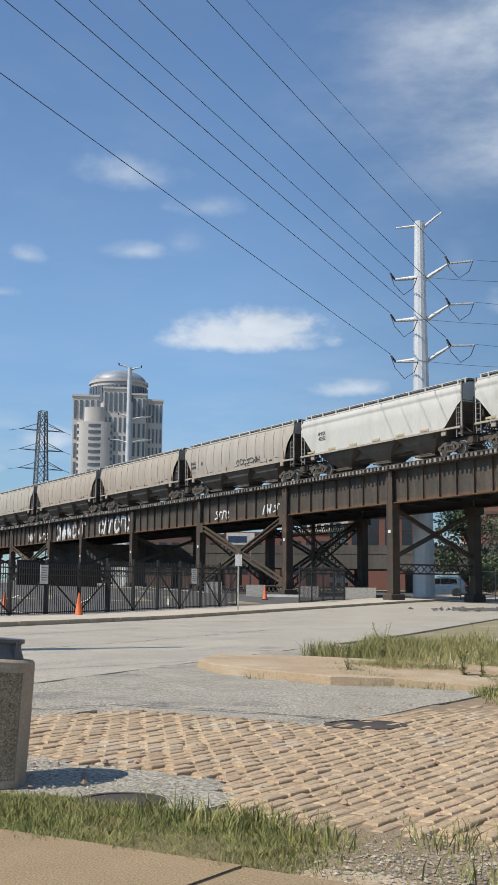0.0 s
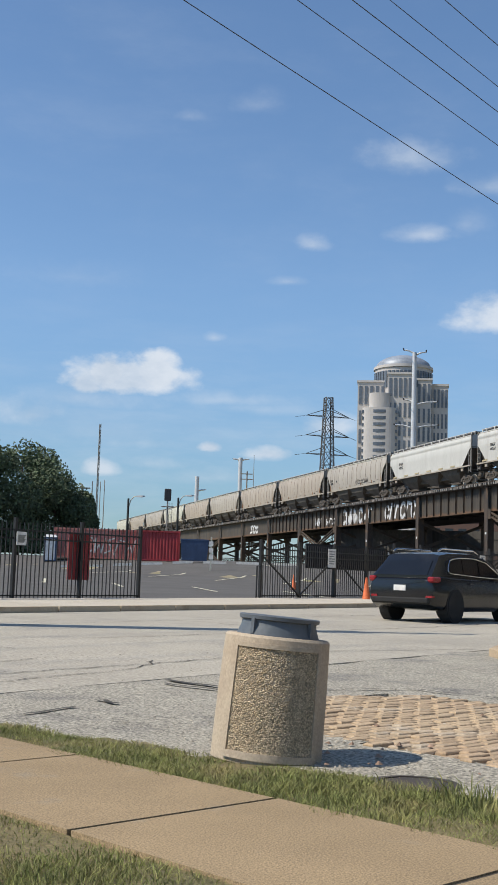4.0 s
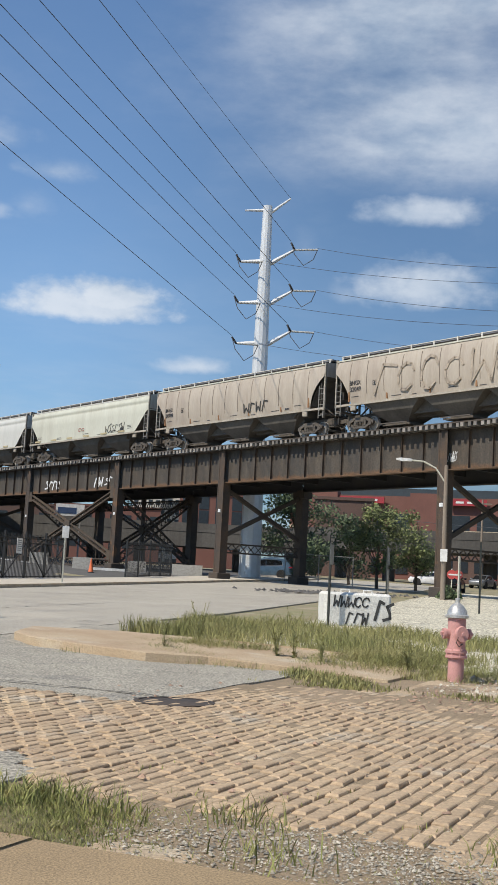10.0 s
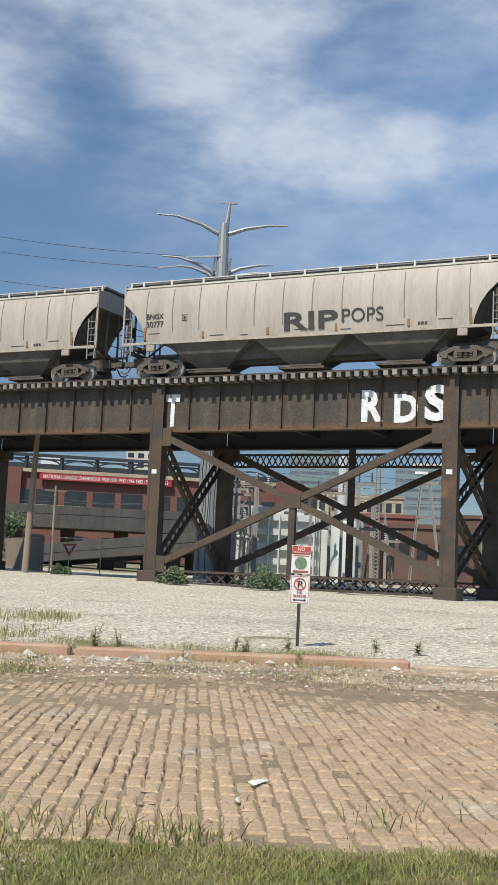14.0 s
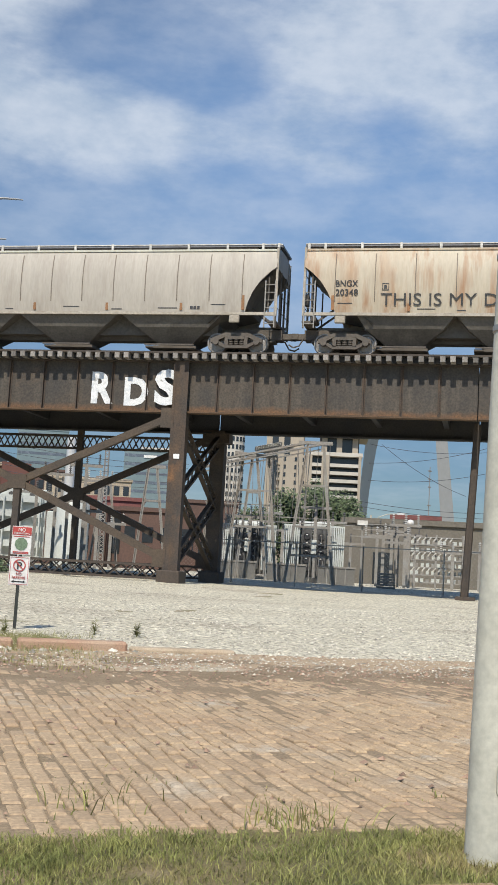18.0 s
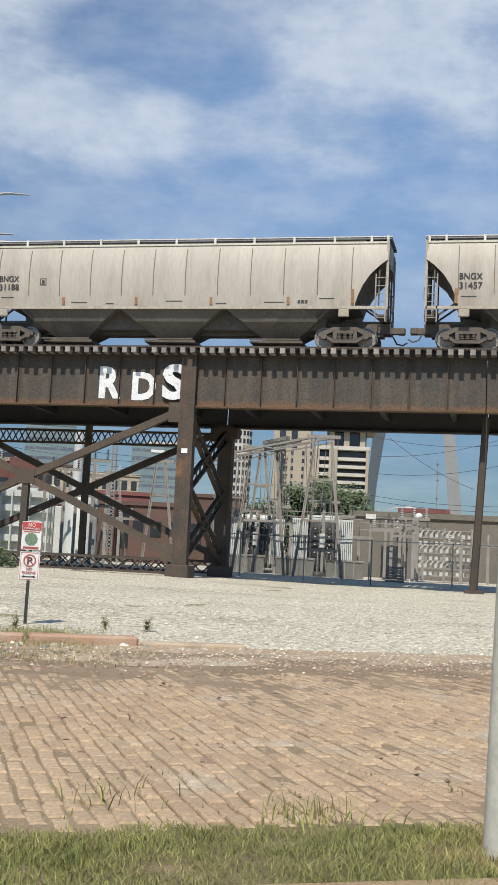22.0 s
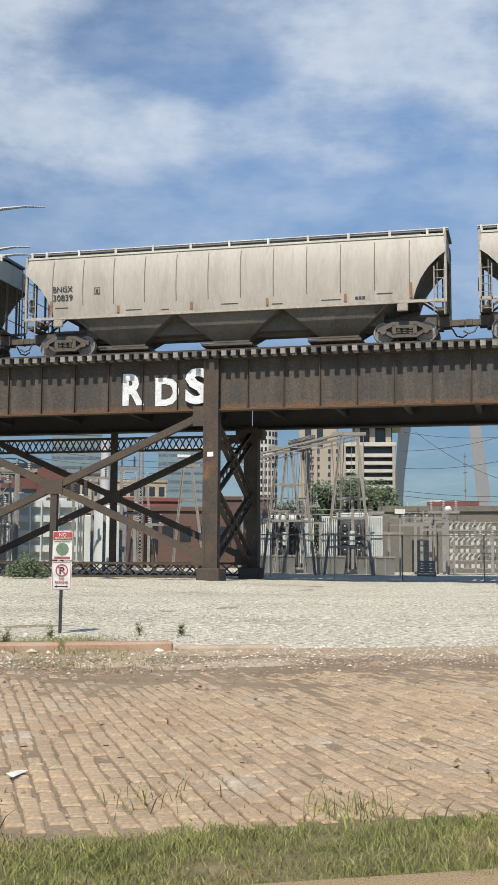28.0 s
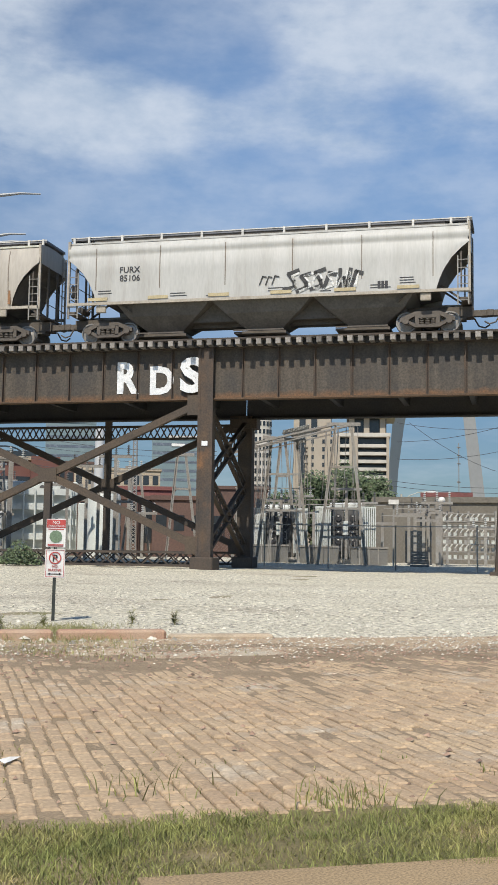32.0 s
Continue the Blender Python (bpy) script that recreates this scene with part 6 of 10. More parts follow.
def weed_density(p, q):
    n = 0.28 + 1.5 * noise.noise(Vector((p * 0.8, q * 1.1, 12))) + 0.5 * noise.noise(Vector((p * 3, q * 3, 5)))
    return max(0.0, n) * lerp(q, [13.0, 13.6, 14.2, 16.6, 17.6], [0.25, 0.5, 1, 1, 0]) * lerp(p, [-8.2, -7, -3.5, -2.2, 2.2, 3.2], [0.15, 1, 1, 0.35, 0.3, 0])


blades("roadside_weeds", scatter(-8, 3.2, 12.7, 17.6, 30000, 21, weed_density), 0.04, 0.26, M["weed"], "tall dry roadside weeds and grass over the old pavement", 0.003, 1.6, 22, "weeds")
blades("weeds_by_barrier", scatter(-11, -2, 17.2, 24, 14000, 23, lambda p, q: max(0, 0.4 + noise.noise(Vector((p * 0.5, q * 0.5, 3)))) * (1 if (pq(p, q)[0] * MX + pq(p, q)[1] * MY) > -6.5 else 0) * lerp(p, [-6, -2], [1, 0.2])), 0.12, 0.4, M["weed"], "tall pale weeds at the edge of the road", 0.006, 0.8, 24, "weeds")
blades("gutter_weeds", scatter(-4.8, 3.5, 11.6, 13.1, 3400, 25, lambda p, q: lerp(p, [-2.2, -0.6], [1, 0.2]) * max(0, 0.1 + 1.1 * noise.noise(Vector((p * 0.9, q * 0.9, 30))))), 0.03, 0.15, M["weed"], "low weeds along the broken gutter", 0.006, 0.8, 26, "weeds")
blades("lot_weeds", scatter(-2, 3.2, 14.4, 16.2, 900, 27, lambda p, q: max(0, -0.1 + 1.1 * noise.noise(Vector((p * 1.5, q * 1.5, 40))))), 0.04, 0.16, M["weed"], "low weeds at the edge of the gravel", 0.008, 0.8, 28, "weeds")


def tall_weed(x, y, h, seed):
    rnd = random.Random(seed)
    t = thing("tall_weed", pose(x, y, ground(x, y) - 0.02), "tall leafy green roadside weed with narrow leaves", "weed", "tall weeds by the kerb")
    g = G()
    lv = G()
    for k in range(rnd.randint(3, 6)):
        a, hh = rnd.uniform(0, 6.28), h * rnd.uniform(0.6, 1)
        pts = [(math.cos(a) * 0.10 * h * u * u * 2, math.sin(a) * 0.10 * h * u * u * 2, hh * u) for u in (0, 0.35, 0.7, 1)]
        g.tube(pts, [0.007, 0.006, 0.004, 0.002], 5)
        for i in range(34):
            u = rnd.uniform(0.12, 1)
            c = Vector((math.cos(a) * 0.2 * h * u * u, math.sin(a) * 0.2 * h * u * u, hh * u))
            b, ln = rnd.uniform(0, 6.28), rnd.uniform(0.05, 0.13) * (1.25 - u * 0.7)
            d = Vector((math.cos(b), math.sin(b), rnd.uniform(-0.1, 0.7))).normalized()
            s = Vector((-d.y, d.x, 0)).normalized() * ln * 0.11
            lv.add([c, c + d * ln * 0.5 + s, c + d * ln, c + d * ln * 0.5 - s], [(0, 1, 2, 3)])
    tagged(part("stems", g, M["weed"], t), kind="stuff")
    tagged(part("leaves", lv, M["weed"], t), kind="stuff")


for i, (x, y, h) in enumerate(((3.05, 14.9, 0.85), (2.85, 15.1, 0.7), (3.35, 14.6, 0.6), (2.0, 16.9, 0.75), (4.4, 14.2, 0.4), (6.9, 12.9, 0.45), (1.4, 15.6, 0.4), (7.6, 13.6, 0.4), (8.8, 12.4, 0.35), (10.4, 13.6, 0.3), (11.9, 13.4, 0.28), (12.4, 13.0, 0.25), (9.4, 13.5, 0.3))):
    tall_weed(x, y, h, 60 + i)


def stones(name, spots, lo, hi, material, label, seed=1, lift=0.0):
    rnd = random.Random(seed)
    vs, fs = [], []
    for x, y in spots:
        z = ground(x, y) + lift
        r = lo + (hi - lo) * rnd.random() ** 2.5
        a = rnd.uniform(0, 6.28)
        n = len(vs)
        ring = [(x + r * rnd.uniform(0.7, 1.2) * math.cos(a + k * 1.257), y + r * rnd.uniform(0.7, 1.2) * math.sin(a + k * 1.257), z + r * rnd.uniform(-0.1, 0.25)) for k in range(5)]
        vs += ring + [(x + r * rnd.uniform(-0.3, 0.3), y + r * rnd.uniform(-0.3, 0.3), z + r * rnd.uniform(0.5, 0.9))]
        fs += [(n + k, n + (k + 1) % 5, n + 5) for k in range(5)]
    me = bpy.data.meshes.new(name)
    me.from_pydata(vs, [], fs)
    me.materials.append(material)
    return tagged(new(name, me), label, "stones", "", "stuff")


rnd = random.Random(31)
spots = []
while len(spots) < 26000:
    p, q = rnd.uniform(-4, 26), 14.0 + 16 * rnd.random() ** 1.8
    x, y = pq(p, q)
    if x * MX + y * MY > -3.5 and (p > 2.2 or q > 15.9):
        spots.append((x, y))
stones("crushed_stone", spots, 0.008, 0.036, M["stone_chip"], "loose pale crushed stone on the lot", 32, 0.005)
spots = [pq(rnd.gauss(-1.35, 0.6), rnd.gauss(4.5, 0.27)) for i in range(5200)] + [pq(rnd.uniform(-7.0, -3.4), rnd.uniform(5.0, 6.1)) for i in range(1500)] + [pq(rnd.uniform(-12, -4.8), rnd.uniform(6, 12)) for i in range(2500)]
stones("street_stone", spots, 0.003, 0.012, M["grit"], "loose grit and small stones along the street edge", 33, 0.012)
spots = [pq(rnd.uniform(-3, 12), rnd.gauss(12.4, 1.0)) for i in range(5200)] + [pq(rnd.uniform(-5.5, 12), rnd.uniform(5, 11)) for i in range(900)]
stones("street_rubble", spots, 0.006, 0.03, M["brick_chip"], "brick crumbs and small stones on the street", 34, 0.02)
spots = [pq(rnd.gauss(-0.2, 1.6), rnd.gauss(14.1, 0.18)) for i in range(40)]
spots_grit = [pq(rnd.uniform(-3, 12), rnd.gauss(13.0, 0.7)) for i in range(5000)]
stones("verge_grit", spots_grit, 0.006, 0.024, M["stone_chip"], "pale stone spilt over the dirt verge", 37, 0.03)
stones("kerb_rubble", spots, 0.04, 0.12, M["stone_chip"], "broken concrete lumps by the kerb", 35, 0.02)
x, y = sv(41.0, 38.0)
stones("gravel_heap", [(x + rnd.gauss(0, 1) * 3.4 * 0.5, y + rnd.gauss(0, 1) * 1.2) for i in range(700)], 0.05, 0.16, M["lot"], "dark broken asphalt spread before the viaduct", 36, 0.06)
# ---- car park, fence and what stands by the viaduct ----
EYE = 1.08


def polar(az, d):
    return -math.sin(radians(az)) * d, math.cos(radians(az)) * d


def zel(el, d):
    return EYE + d * math.tan(radians(el))


def facing(az, d, z=None, turn=0.0):
    x, y = polar(az, d)
    return pose(x, y, ground(x, y) if z is None else z, 0, 0, az + turn)


M["fence_black"] = mat("fence_black", (0.022, 0.022, 0.022), 0.5, metal=0.2, scale=4, fine=30)
M["banner_red"] = mat("banner_red", (0.34, 0.045, 0.05), 0.7, scale=2, fine=20)
M["cone"] = mat("cone", (0.72, 0.16, 0.05), 0.6, scale=4, fine=20)
M["container_pink"] = mat("container_pink", (0.56, 0.23, 0.19), 0.7, second=(0.48, 0.17, 0.14), scale=0.8, fine=10, third=(0.55, 0.36, 0.32), thirdscale=0.9)
M["container_red"] = mat("container_red", (0.36, 0.035, 0.04), 0.6, second=(0.28, 0.03, 0.035), scale=0.8, fine=10)
M["blue_box"] = mat("blue_box", (0.04, 0.075, 0.16), 0.6, scale=2, fine=15)
M["toilet_white"] = mat("toilet_white", (0.7, 0.72, 0.74), 0.5)
M["mono"] = mat("mono", (0.62, 0.63, 0.63), 0.45, metal=0.25, second=(0.56, 0.57, 0.58), scale=0.6, fine=8, finevar=0.08)
M["davit"] = mat("davit", (0.25, 0.265, 0.28), 0.5, metal=0.3, second=(0.28, 0.29, 0.30), scale=0.6, fine=8, finevar=0.1)
M["insulator"] = mat("insulator", (0.50, 0.50, 0.48), 0.4, scale=3, fine=20)
M["wire"] = mat("wire", (0.06, 0.065, 0.08), 0.6)
M["wood_pole"] = mat("wood_pole", (0.21, 0.165, 0.125), 0.9, second=(0.28, 0.235, 0.19), scale=1.5, fine=20, stretch=(4, 4, 0.3))
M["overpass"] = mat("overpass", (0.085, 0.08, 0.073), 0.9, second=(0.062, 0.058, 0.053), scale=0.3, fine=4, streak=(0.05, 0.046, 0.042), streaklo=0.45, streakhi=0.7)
M["concrete"] = mat("concrete", (0.42, 0.40, 0.36), 0.9, second=(0.34, 0.32, 0.285), scale=0.5, fine=10)
M["lamp_head"] = mat("lamp_head", (0.68, 0.68, 0.66), 0.5)
M["signal_black"] = mat("signal_black", (0.03, 0.03, 0.035), 0.6)
M["tarp"] = mat("tarp", (0.02, 0.02, 0.022), 0.9, scale=1, fine=10)


# black steel picket fence along the far pavement, in the road frame
def fence_run(k0, k1, m, height, brace, label, panel=2.45):
    x, y = km(k0, m)
    t = thing("picket_fence", pose(x, y, 0, 0, 0, ROAD_RZ), label, "fence", "fence panels of the car park")
    n = max(1, int(round((k1 - k0) / panel)))
    step = (k1 - k0) / n
    picket = G().box(-0.011, 0.011, -0.011, 0.011, 0.08, height).mesh("picket")
    picket.materials.append(M["fence_black"])
    post = G().box(-0.045, 0.045, -0.045, 0.045, -0.1, height + 0.12).mesh("post")
    post.materials.append(M["fence_black"])
    zg = lambda u: ground(*km(k0 + u, m)) + 0.02
    for i in range(n + 1):
        part("post", post, None, t, "", 0, pose(i * step, 0, zg(i * step)))
    for i in range(n):
        u0, u1 = i * step, (i + 1) * step
        for z in (0.17, height - 0.2, height - 0.42):
            part("rail", G().bar((u0, 0, zg(u0) + z), (u1, 0, zg(u1) + z), 0.035, 0.04), M["fence_black"], t)
        if brace:
            g = G()
            g.bar((u0, -0.03, zg(u0) + (0.17 if i % 2 else height - 0.4)), (u1, -0.03, zg(u1) + (height - 0.4 if i % 2 else 0.17)), 0.04, 0.05)
            part("brace", g, M["fence_black"], t)
        c = int(step / 0.145)
        for j in range(1, c):
            u = u0 + step * j / c
            part("picket", picket, None, t, "", 0, pose(u, 0, zg(u)))
    return t


fence_run(13.2, 25.45, -22.6, 2.08, False, "black steel picket fence beside the car park entrance")
fence_run(31.6, 41.0, -22.6, 1.95, True, "black steel picket sliding gate with diagonal braces")
fence_run(41.0, 54.7, -22.7, 2.15, True, "black steel picket gate panels with diagonal braces")
fence_run(64.0, 72.8, -22.6, 2.2, False, "short black steel picket fence under the viaduct")
x, y = km(31.4, -22.6)
t = thing("gate_track_guard", pose(x, y, ground(x, y) + 0.02, 0, 0, ROAD_RZ), "low black tubular steel guide at the gate's end", "gate guide")
g = G()
g.tube([(0, 0, 0), (0, 0, 1.15), (0.25, 0, 1.2), (0.25, 0, 0)], 0.03, 6)
g.box(-0.5, 0.6, -0.2, 0.2, 0, 0.09)
part("frame", g, M["fence_black"], t)
x, y = km(23.05, -22.72)
g = G()
g.box(-0.42, 0.42, -0.012, 0.012, 0.62, 1.9)
solid("banner", g, M["banner_red"], "plain dark red banner tied to the fence", "banner", m=pose(x, y, ground(x, y), 0, 0, ROAD_RZ - 180 + 0))
for k, z0, z1, w in ((35.9, 1.22, 1.9, 0.52), (48.9, 1.25, 1.95, 0.56), (20.65, 1.5, 1.85, 0.34)):
    x, y = km(k, -22.52)
    t = thing("fence_sign", pose(x, y, ground(x, y), 0, 0, ROAD_RZ - 180 + 180 - 0), "white notice board with illegible lines on the fence", "sign")
    g = G()
    g.box(-w / 2, w / 2, -0.01, 0.01, z0, z1)
    part("board", g, M["sign_white"], t, m=pose(0, -0.06, 0))
    g = G()
    for i in range(6):
        z = z1 - 0.1 - i * (z1 - z0 - 0.15) / 6
        g.box(-w * 0.38, w * (0.38 - 0.06 * (i % 3)), -0.013, -0.008, z - 0.018, z + 0.018)
    part("text_bars", g, M["sign_back"], t, m=pose(0, -0.062, 0))
# dark sheet hung behind the gate
x, y = km(38.5, -23.1)
g = G()
g.box(-3.4, 2.4, -0.02, 0.02, 1.15, 2.05)
solid("windscreen_sheet", g, M["tarp"], "black windscreen sheet hung behind the gate", "sheet", m=pose(x, y, ground(x, y), 0, 0, ROAD_RZ))
x, y = km(46.4, -19.2)
t = sign_post(x, y, 2.6, 10, "tall pale steel post with a small sign at the kerb", ((2.05, 2.55, 0.3, "sign_white"),), 0, 0.06, "galv")

# painted bays, wheel stops and cones
bay = thing("bay_lines", None, "faded cream painted parking bay lines", "markings", "", "structure")
for k0, m0, dk, dm in [(57.5, m, 9.5, -4.6) for m in (-28, -33.7, -39.4, -44.6, -50.2, -55.6)] + [(44.6, m, -5.8, 6.0) for m in (-30.5, -36.0, -41.4, -46.5, -51.6)] + [(74, m, 6.0, -3.0) for m in (-36, -41.5, -47, -52.5)]:
    g = G()
    a, b = km(k0, m0), km(k0 + dk, m0 + dm)
    ux, uy = (b[0] - a[0]), (b[1] - a[1])
    d = math.hypot(ux, uy)
    ux, uy = -uy / d * 0.09, ux / d * 0.09
    n = 6
    for i in range(n):
        q = [(a[0] + (b[0] - a[0]) * u, a[1] + (b[1] - a[1]) * u) for u in (i / n, (i + 1) / n)]
        (xa, ya), (xb, yb) = q
        za, zb = ground(xa, ya) + 0.05, ground(xb, yb) + 0.05
        g.add([(xa - ux, ya - uy, za), (xa + ux, ya + uy, za), (xb + ux, yb + uy, zb), (xb - ux, yb - uy, zb)], [(0, 1, 2, 3)])
    part("line", g, M["line"], bay)
for a0, a1 in ((23.5, 21.4), (20.9, 19.97), (19.54, 18.47), (17.96, 16.95), (16.45, 15.29), (14.78, 13.4), (12.9, 11.6), (11.1, 9.8), (9.4, 8.1), (7.6, 6.2), (5.8, 4.6), (4.2, 3.0), (2.6, 1.4), (-0.9, -2.6)):
    d = lerp(a0, [-3, 8, 14, 24], [84, 92, 96, 94])
    (xa, ya), (xb, yb) = polar(a0, d), polar(a1, d)
    g = G()
    g.bar((xa, ya, ground(xa, ya) + 0.1), (xb, yb, ground(xb, yb) + 0.1), 0.3, 0.2)
    solid("wheel_stop", g, M["white_stop"], "white painted concrete wheel stop", "wheel stop", "wheel stops in the car park")


def cone(az, d, h):
    t = thing("traffic_cone", facing(az, d), "orange plastic traffic cone on a dark base", "traffic cone", "traffic cones")
    part("base", G().box(-0.22 * h, 0.22 * h, -0.22 * h, 0.22 * h, 0, 0.05), M["signal_black"], t)
    part("body", G().lathe([(0.19 * h, 0.05), (0.17 * h, 0.09), (0.035, h), (0.02, h + 0.01)], n=16), M["cone"], t, "", 40)


cone(8.3, 42, 0.9)
cone(-0.83, 74, 0.9)
cone(11.9, 60, 0.8)


def container(x, y, turn, paint, label, length=6.06):
    t = thing("shipping_container", pose(x, y, ground(x, y) + 0.02, 0, 0, turn), label, "container", "containers in the car park")
    w, h, n = 2.44, 2.6, int(length / 0.28)
    g = G()
    pts = []
    for i in range(n):
        u = -length / 2 + 0.1 + i * 0.28
        pts += [(u, 0), (u + 0.1, 0), (u + 0.14, 0.035), (u + 0.24, 0.035)]
    for sgn in (-1, 1):
        g.loft([[(u, sgn * (w / 2 - d - 0.03), z) for u, d in pts] for z in (0.15, h - 0.12)], closed=False)
    part("side_panel", g, M[paint], t)
    for x0 in (-length / 2, length / 2 - 0.06):
        g = G()
        g.box(x0, x0 + 0.06, -w / 2 + 0.1, w / 2 - 0.1, 0.15, h - 0.12)
        for u in (-0.8, -0.25, 0.25, 0.8):
            g.cyl((x0 + (0 if x0 < 0 else 0.06), u, 0.2), (x0 + (0 if x0 < 0 else 0.06), u, h - 0.2), 0.03, None, 6)
        part("end_panel", g, M[paint], t)
    g = G()
    for sx in (-1, 1):
        for sy in (-1, 1):
            g.box(sx * length / 2 - 0.08, sx * length / 2 + 0.08, sy * w / 2 - 0.08, sy * w / 2 + 0.08, 0, h)
    for z in (0.08, h - 0.06):
        for sy in (-1, 1):
            g.box(-length / 2, length / 2, sy * w / 2 - 0.05, sy * w / 2 + 0.05, z - 0.07, z + 0.07)
        for sx in (-1, 1):
            g.box(sx * length / 2 - 0.05, sx * length / 2 + 0.05, -w / 2, w / 2, z - 0.07, z + 0.07)
    part("frame", g, M[paint], t)
    part("roof", G().box(-length / 2, length / 2, -w / 2, w / 2, h - 0.06, h - 0.02), M[paint], t)
    return t


x, y = polar(21.73, 103)
c = container(x, y, 21.7, "container_pink", "faded pinkish red shipping container with pale graffiti", 7.5)
g = G()
strokes(g, 51, 5.4, 1.5, 0.12, 6, pose(-2.2, -1.25, 0.4))
tagged(part("painted_tag", g, M["tag_white"], c), "illegible pale tag", kind="stuff")
x, y = polar(18.65, 101)
container(x, y, 18.6, "container_red", "short dark red shipping container beside a faded one", 3.4)
t = thing("dumpster", facing(16.9, 100) @ Matrix.Diagonal((1.15, 1.15, 1.5, 1)), "dark blue steel dumpster", "dumpster")
g = G()
g.loft([[(-0.95, -0.7, 0.1), (0.95, -0.7, 0.1), (0.95, 0.6, 0.1), (-0.95, 0.6, 0.1)], [(-1.05, -0.8, 1.25), (1.05, -0.8, 1.25), (1.05, 0.8, 1.25), (-1.05, 0.8, 1.25)]])
part("tub", g, M["blue_box"], t)
part("lid", G().box(-1.07, 1.07, -0.82, 0.82, 1.25, 1.33), M["blue_box"], t)
t = thing("portable_toilet", facing(24.0, 101), "blue portable toilet with a white roof", "portable toilet")
part("cabin", G().box(-0.55, 0.55, -0.55, 0.55, 0.05, 2.1), M["blue_box"], t)
part("door", G().box(-0.4, 0.4, -0.58, -0.55, 0.15, 1.95), M["toilet_white"], t)
part("roof", G().loft([[(-0.6, -0.6, 2.1), (0.6, -0.6, 2.1), (0.6, 0.6, 2.1), (-0.6, 0.6, 2.1)], [(-0.4, -0.4, 2.32), (0.4, -0.4, 2.32), (0.4, 0.4, 2.32), (-0.4, 0.4, 2.32)]]), M["toilet_white"], t)
t = thing("ticket_post", facing(16.07, 88), "pale post with parking notices in the car park", "post")
part("post", G().box(-0.06, 0.06, -0.06, 0.06, 0, 2.6), M["galv"], t)
for z in (0.9, 1.4, 1.9):
    part("notice", G().box(-0.16, 0.16, -0.09, -0.06, z, z + 0.35), M["sign_white"], t)
for az0, az1, d in ((0.1, -0.85, 80), (-4.82, -6.32, 84), (2.2, 1.3, 82), (-2.6, -3.5, 86)):
    (xa, ya), (xb, yb) = polar(az0, d), polar(az1, d)
    L = math.hypot(xb - xa, yb - ya)
    g = G()
    g.xprism([(-L / 2, 0), (L / 2, 0), (L / 2, 0.85), (-L / 2, 0.85)], -0.25, 0.25)
    solid("concrete_barrier_block", g, M["concrete"], "weathered tan concrete barrier block under the viaduct", "concrete block", "barrier blocks", m=pose((xa + xb) / 2, (ya + yb) / 2, ground((xa + xb) / 2, (ya + yb) / 2) - 0.02, 0, 0, math.degrees(math.atan2(yb - ya, xb - xa))))


# ---- street lamps, poles and wires ----
def street_lamp(x, y, h, reach, turn, label, material="wood_pole"):
    t = thing("street_lamp", pose(x, y, ground(x, y) - 0.05, 0, 0, turn), label, "street lamp")
    g = G()
    g.cyl((0, 0, 0), (0, 0, h), 0.13, 0.09, 12)
    part("pole", g, M[material], t, "", 40)
    g = G()
    g.tube([(0, 0, h - 0.9), (-reach * 0.3, 0, h - 0.15), (-reach * 0.65, 0, h + 0.15), (-reach, 0, h + 0.2)], 0.04, 8)
    part("arm", g, M["galv"], t, "", 40)
    g = G()
    g.loft([[(-reach - 0.75, -0.06, h + 0.2), (-reach - 0.75, 0.06, h + 0.2), (-reach - 0.75, 0.06, h + 0.28), (-reach - 0.75, -0.06, h + 0.28)], [(-reach - 0.5, -0.15, h + 0.14), (-reach - 0.5, 0.15, h + 0.14), (-reach - 0.5, 0.13, h + 0.3), (-reach - 0.5, -0.13, h + 0.3)], [(-reach, -0.08, h + 0.14), (-reach, 0.08, h + 0.14), (-reach, 0.07, h + 0.27), (-reach, -0.07, h + 0.27)]])
    part("lamp_head", g, M["lamp_head"], t)
    return t


x, y = polar(-18.28, 56.5)
t = street_lamp(x, y, 6.6, 1.7, -17.9, "wooden street lamp pole with a curved arm by the viaduct")
part("notice", G().box(-0.17, 0.17, -0.17, -0.14, 1.9, 2.5), M["sign_white"], t, "white notice board")
for az, d, el, reach in ((20.28, 100, 3.85, 0.7), (17.8, 105, 3.98, 0.7)):
    x, y = polar(az, d)
    street_lamp(x, y, zel(el, d) - ground(x, y), reach, az + 180, "slim dark car park lamp on a straight pole", "post_dark")

x, y = polar(-23.75, 62)
t = thing("utility_pole", pose(x, y, ground(x, y) - 0.1, 0, 1.6, -24), "leaning weathered wooden utility pole", "pole")
part("shaft", G().cyl((0, 0, 0), (0.0, 0, 7.6), 0.19, 0.14, 12), M["wood_pole"], t, "", 40)
for az, d, top in ((-24.9, 100, 4.0), (-21.9, 110, 3.9), (-20.0, 118, 4.6)):
    x, y = polar(az, d)
    t = thing("utility_pole", pose(x, y, ground(x, y) - 0.1), "slim grey utility pole beyond the viaduct", "pole")
    part("shaft", G().cyl((0, 0, 0), (0, 0, zel(top, d) - ground(x, y)), 0.14, 0.1, 8), M["wood_pole"], t)
    part("crossarm", G().box(-1.0, 1.0, -0.06, 0.06, zel(top, d) - ground(x, y) - 0.5, zel(top, d) - ground(x, y) - 0.36), M["wood_pole"], t)


def insulator_string(p0, p1, n):
    g = G()
    p0, p1 = Vector(p0), Vector(p1)
    g.cyl(p0, p1, 0.03, None, 6)
    for i in range(n):
        a, b = p0.lerp(p1, (i + 0.25) / n), p0.lerp(p1, (i + 0.6) / n)
        g.cyl(a, b, 0.095, 0.06, 10)
    return g


